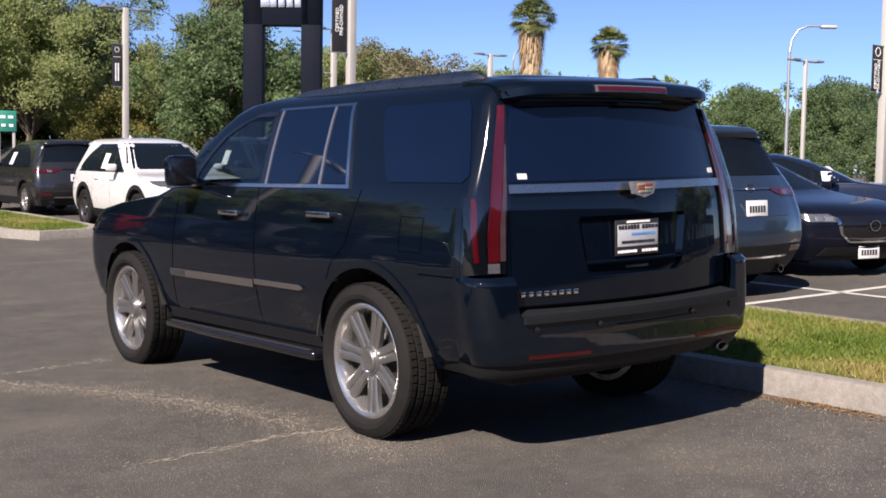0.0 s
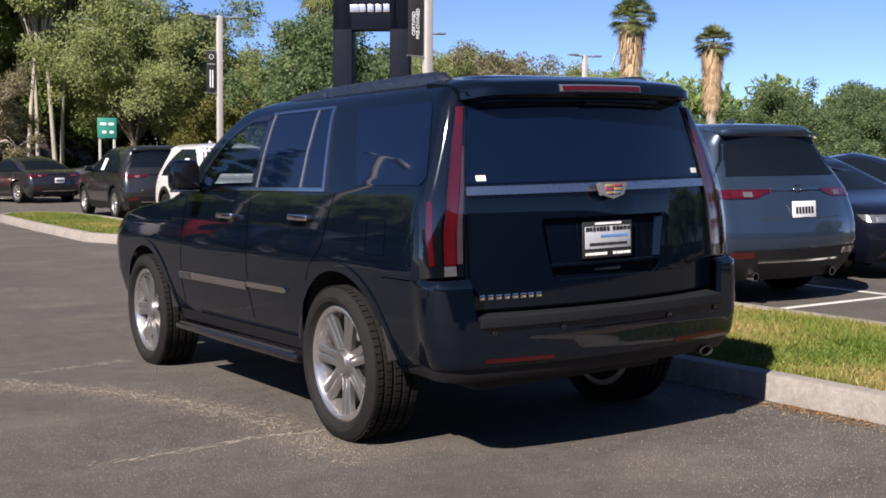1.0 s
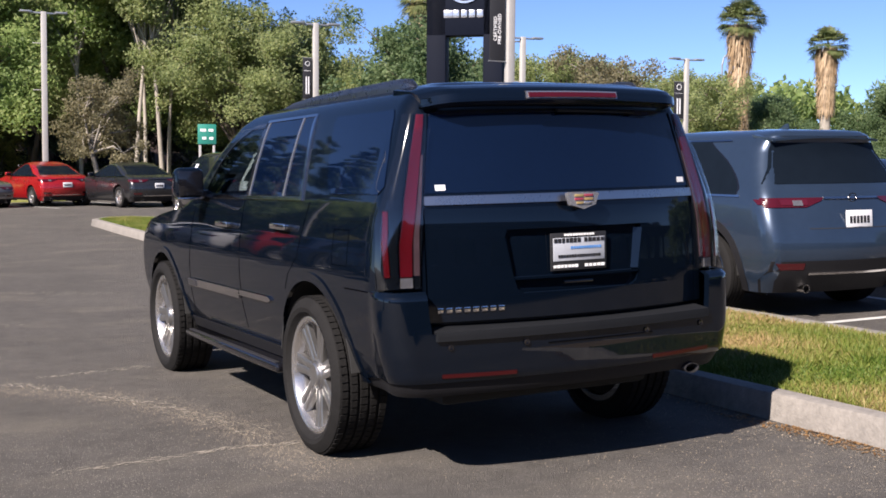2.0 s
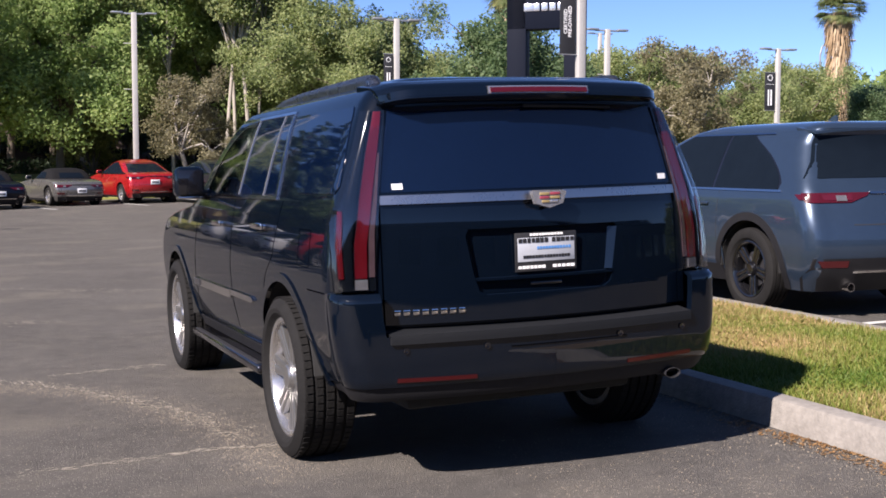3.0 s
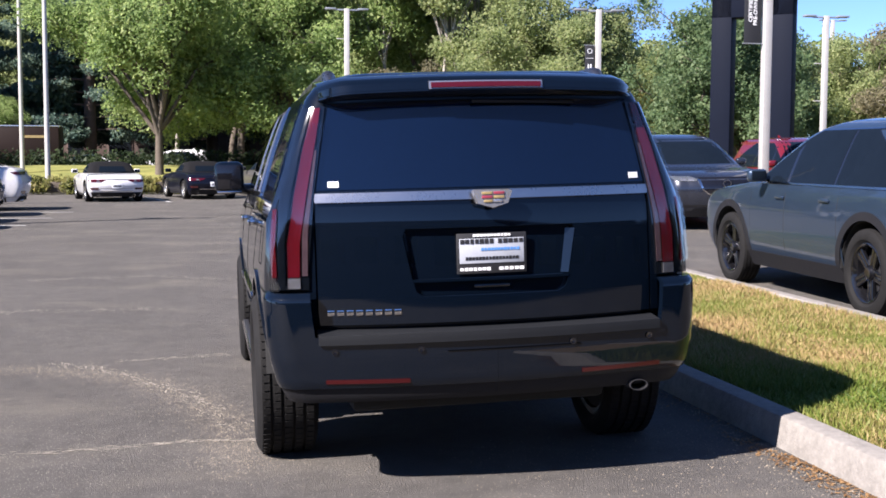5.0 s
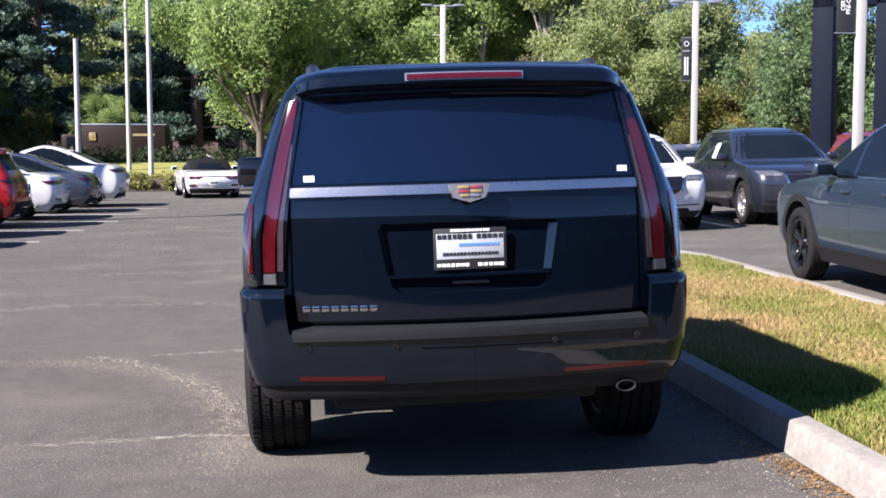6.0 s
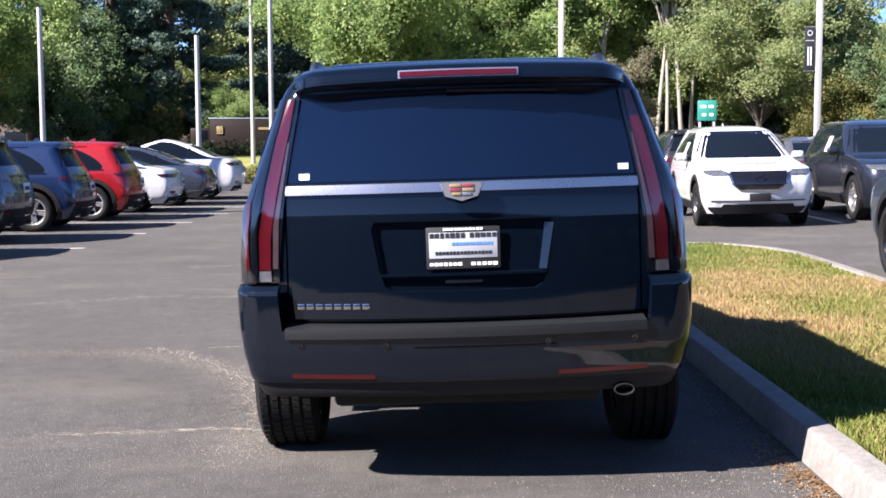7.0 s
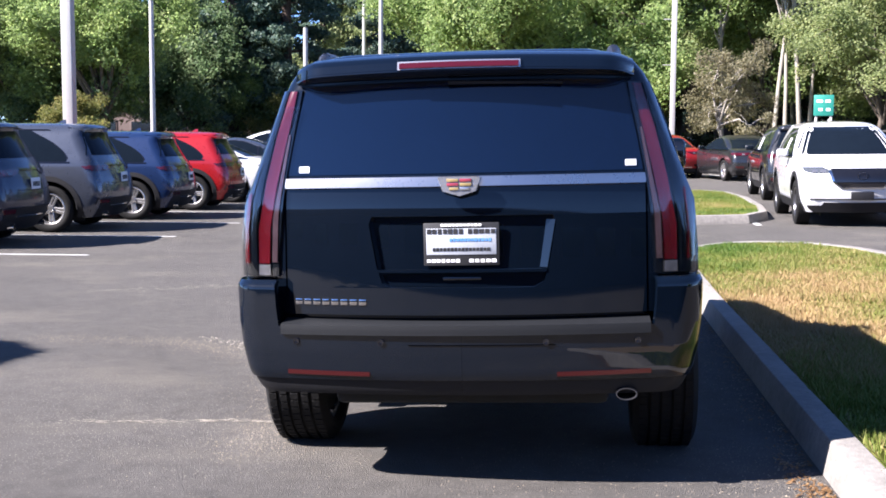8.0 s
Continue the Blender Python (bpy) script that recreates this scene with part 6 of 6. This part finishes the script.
for x, y, rz, s in ((8.6, 47.2, 0, 1.0), (9.3, 47.9, 70, 0.95), (9.9, 47.0, 190, 1.05), (10.4, 48.3, 260, 0.9), (11.0, 55, 120, 1.05), (7.0, 50, 220, 0.95), (-3, 60, 50, 1.0)):
    plant(eucal, x, y, rz, s)
for x, y, rz, s in ((-10, 67, 0, 1.0), (-15.7, 61, 200, 0.9), (-18.6, 60, 40, 0.95), (-7.6, 63, 120, 0.9), (-25, 66, 300, 1.1), (6.5, 70, 20, 1.0), (11.5, 64, 90, 0.95), (-1, 82, 10, 1.1), (-12, 84, 100, 1.2), (14, 84, 70, 1.0), (4, 92, 0, 1.2), (-17, 77, 40, 1.05), (-22.5, 78, 140, 1.1), (-12.5, 79, 250, 1.0)):
    plant(redwood, x, y, rz, s)
for x, y, rz, s in ((18.5, 40, 0, 1.25), (21.5, 43, 70, 1.15), (47, 50, 0, 0.95), (52, 45, 100, 1.05), (57, 43, 200, 1.0), (62, 41, 40, 1.1), (69, 40, 70, 1.1), (27, 58, 10, 1.0), (76, 36, 10, 1.15), (66, 50, 120, 1.2), (54, 58, 10, 1.1), (84, 40, 200, 1.4), (48, 64, 70, 1.1), (74, 48, 20, 1.3), (82, 52, 20, 1.4), (19.2, 60.4, 60, 1.2), (16.0, 62.0, 150, 1.2), (22.5, 60.0, 250, 1.2), (-23.5, 50, 30, 1.35), (-20, 58, 80, 1.5), (-28, 54, 160, 1.4)):
    plant(bush, x, y, rz, s)
for x, y, rz, s in ((28, 44, 0, 1.0), (33, 47, 90, 1.0), (38, 46, 180, 0.95), (24, 52, 250, 1.0), (41.5, 51, 50, 1.0), (31, 54, 10, 1.1), (36, 55, 110, 1.1)):
    plant(sprig, x, y, rz, s)
cen = []
rngw = random.Random(77)
for i in range(420):
    cen.append((rngw.uniform(-150, 170), 108 + rngw.uniform(-4, 8), rngw.random() ** 0.7 * 11))
fw_ = new("far_woods")
tagged(fw_, "distant belt of green trees closing the view", "woods", kind="stuff")
mesh_part("foliage", leaves("foliage", cen, [3.2] * len(cen), 60000, 0.6, L_OAK, 41, 0.9), None, fw_, smooth=False)
shrub = tree(19, 2.4, 1.7, 0.3, 0.07, BARK, L_BUSH, 16000, 0.07, limbs=9, clump=0.34, label="low rounded green shrub on the verge", category="shrub")
for x, y, rz, s in ((44, 40, 0, 1.0), (49, 37.5, 80, 1.1), (54, 36, 160, 1.0), (59, 34, 240, 1.15), (64, 32.5, 40, 1.2), (69, 30.5, 120, 1.3), (74, 28, 10, 1.4), (40, 42, 200, 0.9)):
    plant(shrub, x, y, rz, s)
# unseen trees added behind the camera so the car mirrors foliage, not sky
for m_, x, y, rz, s in ((oak2, 42, -16, 90, 1.0), (oak, 56, -14, 200, 1.1), (oak2, -44, -14, 10, 0.9), (bush, 30, -12, 10, 1.2)):
    plant(m_, x, y, rz, s)
pa = palm(21, 9.6, "tall fan palm with a shaggy dry trunk", 6.0)
pa.matrix_world = Matrix.Translation((43.3, 48.5, 0.2))
pb = palm(22, 9.4, "shorter fan palm with a thick dry skirt", 4.0)
pb.matrix_world = Matrix.Translation((55.6, 54.1, 0.2))
pc = palm(23, 9.0, "fan palm partly hidden by the sign", 4.0)
pc.matrix_world = Matrix.Translation((21.5, 45.0, 0.2))
pd = palm(24, 5.4, "short fan palm beside the lane", 0.5, DARK_BARK)
pd.matrix_world = Matrix.Translation((-7.6, 0.9, 0)) @ Matrix.Diagonal((0.55, 0.55, 0.55, 1))
# clipped hedge, lawn, far road and mulch bank
cen = [(-13.5 + 0.35 * i, 0.35 * math.sin(i * 1.7), 0.30 + 0.05 * math.sin(i * 2.3)) for i in range(44)]
hd = new("hedge")
tagged(hd, "low clipped yellow-green hedge at the lot's edge", "hedge")
mesh_part("foliage", leaves("foliage", cen, [0.42] * len(cen), 16000, 0.07, L_YELLOW, 31, 0.8), None, hd, smooth=False)
part("stem", box(15, 0.3, 0.4, (-6, 0, 0.2), 0.05), BARK, hd)
hd.matrix_world = Matrix.Translation((0, 39.8, 0.05))


def slab_ground(name, x0, x1, y0, y1, z, mt, label, h=0.12):
    tagged(part(name, box(x1 - x0, y1 - y0, h, ((x0 + x1) / 2, (y0 + y1) / 2, z - h / 2), 0.02), mt), label, name, kind="structure")


b = bmesh.new()
rows = []
for i in range(13):
    y = 41.2 + 0.95 * i
    z = 0.12 + 0.80 * smooth(41.2, 51.5, y)
    rows.append([b.verts.new((x, y, z + 0.04 * noise.noise(Vector((x * 0.2, y * 0.3, 0.0))))) for x in range(-60, 15, 3)])
rows.insert(0, [b.verts.new((v.co.x, 41.1, -0.2)) for v in rows[0]])
rows.append([b.verts.new((v.co.x, 52.8, -0.2)) for v in rows[-1]])
for A, B in zip(rows, rows[1:]):
    for i in range(len(A) - 1):
        b.faces.new((A[i], A[i + 1], B[i + 1], B[i]))
tagged(part("lawn", b, LAWN), "sunlit roadside lawn rising past the hedge", "lawn", kind="structure")
slab_ground("lawn", 16, 95, 38.0, 60.0, 0.26, LAWN, "planted verge under the trees")
slab_ground("pavement", -60, 60, 59.0, 60.6, 0.20, CONCRETE, "pale concrete pavement along the road")
slab_ground("mulch_bed", -70, 60, 62.0, 74.0, 0.5, MULCH, "red-brown mulch bank under the trees", 0.6)
# Leaf colours carry the hedge's shade, lifted somewhat for haze.
HEDGE_DARK = leaf_mat("shade-toned hedge leaves", (0.020, 0.034, 0.020), (0.040, 0.062, 0.030), (0.07, 0.10, 0.045))
cen = [(-44 + 0.9 * i, 0.4 * math.sin(i * 1.3), 0.6) for i in range(84)]
hd2 = new("hedge")
tagged(hd2, "dark shaded hedge along the road", "hedge")
mesh_part("foliage", leaves("foliage", cen, [0.85] * len(cen), 26000, 0.11, HEDGE_DARK, 32, 0.8), None, hd2, smooth=False)
part("stem", box(75, 0.4, 0.7, (-6.6, 0, 0.1), 0.05), BARK, hd2)
hd2.matrix_world = Matrix.Translation((0, 53.2, 0.45))
# Wall tone lifted in place of haze over the far background.
WALLM = mat("brown building wall", (0.10, 0.070, 0.060), 0.85, var=0.2, scale=0.8)
WINM = mat("dark office glass", (0.01, 0.012, 0.015), 0.08, spec=0.6)
ROOFM = mat("dark roof", (0.06, 0.05, 0.045), 0.8)


def building(name, label, x, y, w, d, h, wall, rz=0, storeys=2):
    o = new(name)
    tagged(o, label, "building")
    part("wall", box(w, d, h, (0, 0, h / 2), 0.03), wall, o)
    part("roof", box(w + 0.8, d + 0.8, 0.35, (0, 0, h + 0.17), 0.05), ROOFM, o)
    n = int(w / 3)
    for k in range(storeys):
        for i in range(n):
            wx = -w / 2 + (i + 0.5) * w / n
            win = part("window", box(1.9, 0.08, 1.4, (wx, -d / 2 - 0.02, (k + 0.55) * h / storeys), 0.01), WALLM, o)
            part("pane", box(1.7, 0.04, 1.2, (wx, -d / 2 - 0.06, (k + 0.55) * h / storeys)), WINM, win)
    o.matrix_world = Matrix.Translation((x, y, 0)) @ pose(0, 0, 0, 0, 0, rz)
    return o


building("office_building", "low brown office building behind the trees", -8, 96, 70, 10, 7, WALLM)
WHITEWALL = mat("white stucco", (0.7, 0.68, 0.64), 0.85, var=0.08, scale=1)
building("house", "small white building behind the roadside trees", 75, 56, 10, 7, 4.2, WHITEWALL, -50, 1)
SHOWM = mat("dark grey cladding", (0.055, 0.056, 0.060), 0.7, var=0.15, scale=0.8)
# Unseen; its length, height and dark wall are set for the tailgate's reflections.
building("showroom", "dark grey dealership building behind the lane", 8, -24, 180, 12, 3.9, SHOWM, 180, 1)

# poles
POLE = mat("pale painted steel", (0.38, 0.37, 0.35), 0.5, 0.1, var=0.10, scale=3)
GREYPOLE = mat("galvanised steel", (0.32, 0.34, 0.36), 0.45, 0.6, var=0.1, scale=3)
BANNER = mat("black banner cloth", (0.012, 0.013, 0.017), 0.8, var=0.1, scale=6)
PYLON = mat("dark blue-black cladding", (0.004, 0.006, 0.013), 0.6, 0.0, var=0.1, scale=2, spec=0.08)
SIGN_GREEN = mat("green sign sheeting", (0.018, 0.20, 0.150), 0.5, var=0.1, scale=3)


def lot_pole(x, y, h, r=0.09, head=True, banner=0, words=False, pegs=(), label="pale square lot light pole", square=False):
    o = new("lamp_post")
    tagged(o, label, "lamp post", group="lot poles")
    o.matrix_world = Matrix.Translation((x, y, gh(x, y)))
    if square:
        part("pole", box(2 * r, 2 * r, h, (0, 0, h / 2), 0.015), POLE, o)
    else:
        part("pole", tube([(0, 0, 0), (0, 0, h)], [r, r * 0.85], 12), POLE, o)
    part("base", tube([(0, 0, -0.05), (0, 0, 0.55)], [0.24, 0.24], 16), CONCRETE, o)
    if head:
        part("crossarm", box(1.0, 0.07, 0.06, (0, 0, h - 0.05), 0.01), GREYPOLE, o)
        for sg in (-1, 1):
            part("lamp_head", box(0.42, 0.26, 0.07, (sg * 0.62, 0, h - 0.02), 0.02), GREYPOLE, o)
    for z in pegs:
        part("banner_arm", box(0.4, 0.03, 0.03, (-0.2, 0, z), 0.005), POLE, o)
    if banner:
        bw, bh, zc, sg = banner
        fl = part("banner", box(bw, 0.012, bh, (sg * (r + 0.04 + bw / 2), 0, zc), 0.004), BANNER, o, "black vertical banner")
        for zz in (zc + bh / 2, zc - bh / 2):
            part("banner_rod", tube([(0, 0, zz), (sg * (bw + 0.15), 0, zz)], [0.012, 0.012], 6), GREYPOLE, o)
        rg = revolve([(-0.003, bw * 0.20), (0.003, bw * 0.20), (0.003, bw * 0.25), (-0.003, bw * 0.25)], 24)
        bmesh.ops.transform(rg, matrix=Matrix.Translation((sg * (r + 0.04 + bw / 2), -0.012, zc + bh * 0.36)) @ pose(0, 0, 0, 0, 0, 90), verts=rg.verts)
        part("banner_ring", rg, WHITE_INK, fl)
        part("banner_rule", box(bw * 0.8, 0.003, 0.012, (sg * (r + 0.04 + bw / 2), -0.009, zc + bh * 0.19)), WHITE_INK, fl)
        if words:
            for k, wd in ((-0.14, "CERTIFIED"), (0.14, "PRE-OWNED")):
                me = text_mesh(wd, bw * 0.30)
                tx = mesh_part("lettering", me, WHITE_INK, fl, smooth=False)
                tx.matrix_local = Matrix.Translation((sg * (r + 0.04 + bw / 2) + k * bw, -0.010, zc - bh * 0.16)) @ pose(0, 0, 0, 90, 0, 0) @ pose(0, 0, 0, 0, 0, 90)
        else:
            for k in (-0.13, 0.13):
                part("banner_bar", box(bw * 0.13, 0.003, bh * 0.42, (sg * (r + 0.04 + bw / 2) + k * bw, -0.009, zc - bh * 0.16)), WHITE_INK, fl)
    return o


lot_pole(4.02, 41.2, 6.95, 0.095, pegs=(5.8, 4.1), square=True)
lot_pole(11.18, 32.3, 5.97, 0.085, banner=(0.32, 1.35, 4.15, -1), square=True)
lot_pole(28.1, 34.3, 5.8, 0.085, banner=(0.5, 1.5, 4.1, -1), square=True)
lot_pole(-7.8, 31.15, 4.75, 0.08, head=False)
lot_pole(-10.4, 25.0, 4.9, 0.07, head=False)
lot_pole(-10.0, 19.0, 7.5, 0.11, square=True)
lot_pole(19.94, 33.7, 6.15, 0.09, pegs=(4.5, 3.2), square=True)
lot_pole(9.5, 16.9, 8.0, 0.082, banner=(0.36, 1.95, 4.45, -1), words=True, label="pale lot light pole with a vertical black banner", square=True)
lot_pole(25.08, 14.2, 7.0, 0.11, banner=(0.5, 1.25, 3.95, -1), words=True, label="pale lot light pole with a vertical black banner", square=True)
lot_pole(28.3, 19.0, 4.7, 0.055, square=True)
for x, y, h in ((-8.9, 47.4, 13.0), (-7.0, 40.4, 13.0)):
    o = new("flagpole")
    tagged(o, "tall plain white flagpole by the hedge", "flagpole")
    part("pole", tube([(0, 0, 0), (0, 0, h)], [0.10, 0.06], 12), POLE, o)
    o.matrix_world = Matrix.Translation((x, y, 0.1))


def street_lamp(x, y, h, rz, reach=2.0):
    o = new("street_lamp")
    tagged(o, "grey steel street lamp with a curved arm", "street lamp")
    part("pole", tube([(0, 0, 0), (0, 0, h - 0.9)], [0.075, 0.05], 10), GREYPOLE, o)
    part("arm", tube([(0, 0, h - 0.95), (0.06 * reach, 0, h - 0.5), (0.25 * reach, 0, h - 0.15), (0.55 * reach, 0, h), (reach, 0, h)], [0.06, 0.05, 0.045, 0.04, 0.035], 8), GREYPOLE, o)
    part("lamp_head", box(0.6, 0.25, 0.12, (reach + 0.25, 0, h - 0.02), 0.05, 3), POLE, o)
    o.matrix_world = Matrix.Translation((x, y, 0.15)) @ pose(0, 0, 0, 0, 0, rz)


street_lamp(32.0, 22.3, 6.4, -35, 1.15)
street_lamp(45, 52.0, 8.6, 0)
lot_pole(34.2, 59.0, 9.1, 0.1, square=True)
# tall portal sign
py = new("pylon_sign")
tagged(py, "tall dark portal-shaped dealer sign on two legs", "sign")
PW = 2.45
part("leg", box(0.62, 0.55, 7.2, (-PW / 2 + 0.31, 0, 3.6), 0.02), PYLON, py)
part("leg", box(0.62, 0.55, 7.2, (PW / 2 - 0.31, 0, 3.6), 0.02), PYLON, py)
hp = part("sign_panel", box(PW, 0.55, 2.6, (0, 0, 6.75), 0.02), PYLON, py)
for i, w in enumerate((0.30, 0.20, 0.20, 0.20, 0.20)):
    part("letter_bar", box(w, 0.03, 0.24, (-0.52 + i * 0.255, -0.285, 6.12), 0.01), SILVER_ENAMEL, hp)
rg = revolve([(-0.02, 0.33), (0.02, 0.33), (0.02, 0.40), (-0.02, 0.40)], 32)
bmesh.ops.transform(rg, matrix=Matrix.Translation((0, -0.30, 6.85)) @ pose(0, 0, 0, 0, 0, 90) @ Matrix.Diagonal((1, 1.25, 1, 1)), verts=rg.verts)
part("sign_ring", rg, SILVER_ENAMEL, hp)
py.matrix_world = Matrix.Translation((15.0, 29.0, 0.2)) @ pose(0, 0, 0, 0, 0, -40)
# green direction sign
gs = new("direction_sign")
tagged(gs, "small green direction sign on two pale posts", "sign")
for x in (-0.36, 0.36):
    part("post", box(0.09, 0.06, 2.85, (x * 0.7, 0.05, 1.22), 0.01), POLE, gs)
bd = part("board", box(0.68, 0.04, 0.70, (0, 0, 2.35), 0.02), SIGN_GREEN, gs)
for x, z, w in ((-0.2, 2.55, 0.3), (0.2, 2.55, 0.25), (-0.15, 2.15, 0.2), (0.22, 2.15, 0.2)):
    part("print_bar", box(w * 0.7, 0.01, 0.09, (x * 0.7, -0.025, 2.35 + (z - 2.35) * 0.7)), WHITE_INK, bd)
gs.matrix_world = Matrix.Translation((8.4, 35.3, 0.27)) @ pose(0, 0, 0, 0, 0, -10) @ Matrix.Diagonal((0.92, 0.92, 0.97, 1))
# delivery truck on the road
TR = mat("brown truck paint", (0.017, 0.010, 0.0075), 0.5, var=0.1, scale=2, spec=0.2)
tk = new("delivery_truck")
tagged(tk, "dark brown boxy delivery truck on the road", "truck")
part("cargo_box", box(4.6, 2.1, 2.1, (1.2, 0, 1.85), 0.06), TR, tk)
part("cab", box(1.3, 2.0, 1.5, (-1.6, 0, 1.65), 0.12), TR, tk)
part("bonnet", box(0.9, 1.8, 0.85, (-2.5, 0, 1.05), 0.15), TR, tk)
part("roof_edge", box(4.7, 2.14, 0.08, (1.2, 0, 2.93), 0.02), SILVER_ENAMEL, tk)
part("side_window", box(0.7, 0.02, 0.6, (-1.6, -1.01, 1.95), 0.01), CAR_GLASS, tk)
part("shield_mark", box(0.42, 0.02, 0.5, (-0.55, -1.07, 2.3), 0.05), GOLD, tk)
part("print_bar", box(1.2, 0.02, 0.14, (2.3, -1.07, 2.35)), GOLD, tk)
part("sill", box(5.0, 2.1, 0.2, (0.8, 0, 0.72), 0.03), UNDER, tk)
twm = wheel_meshes("truck", 0.42, 0.25, 0.25, GUNMETAL, 5, False)
for x, y, lf in ((-2.2, -0.85, True), (2.4, -0.85, True), (-2.2, 0.85, False), (2.4, 0.85, False)):
    w = add_wheel(tk, (x, y, 0.42), lf, twm)
    w.matrix_local = Matrix.Translation((x, y, 0.42)) @ pose(0, 0, 0, 0, 0, 90 if lf else -90)
tk.matrix_world = Matrix.Translation((-11.2, 54.9, 0.22)) @ Matrix.Diagonal((0.86, 0.86, 0.86, 1))
# cars on the far road
build_car("sedan", "white sedan parked along the far road", SEDAN_PROF, P_WHITE, (-5.0, 56.2), 90, (1.05, 3.88), 0.335, 0.96, kind="sedan")
build_car("sedan", "dark sedan parked along the far road", SEDAN_PROF, P_SLATE, (-17.5, 55.2), 90, (1.05, 3.88), 0.335, 0.96, kind="sedan")
build_car("crossover", "white crossover parked along the far road", CX5, P_WHITE, (-1.0, 57.0), 90, (0.93, 3.63), 0.36, 1.06)
build_car("crossover", "silver crossover parked along the far road", CX5, P_SILVER, (-24.0, 55.0), 90, (0.93, 3.63), 0.36, 1.06)
build_car("sedan", "silver sedan on the far road", SEDAN_PROF, P_WHITE, (7.5, 55.8), 90, (1.05, 3.88), 0.335, 0.96, kind="sedan")
build_car("crossover", "pale crossover on the far road", CX5, P_SILVER, (14.5, 46.5), 90, (0.93, 3.63), 0.36, 1.06)
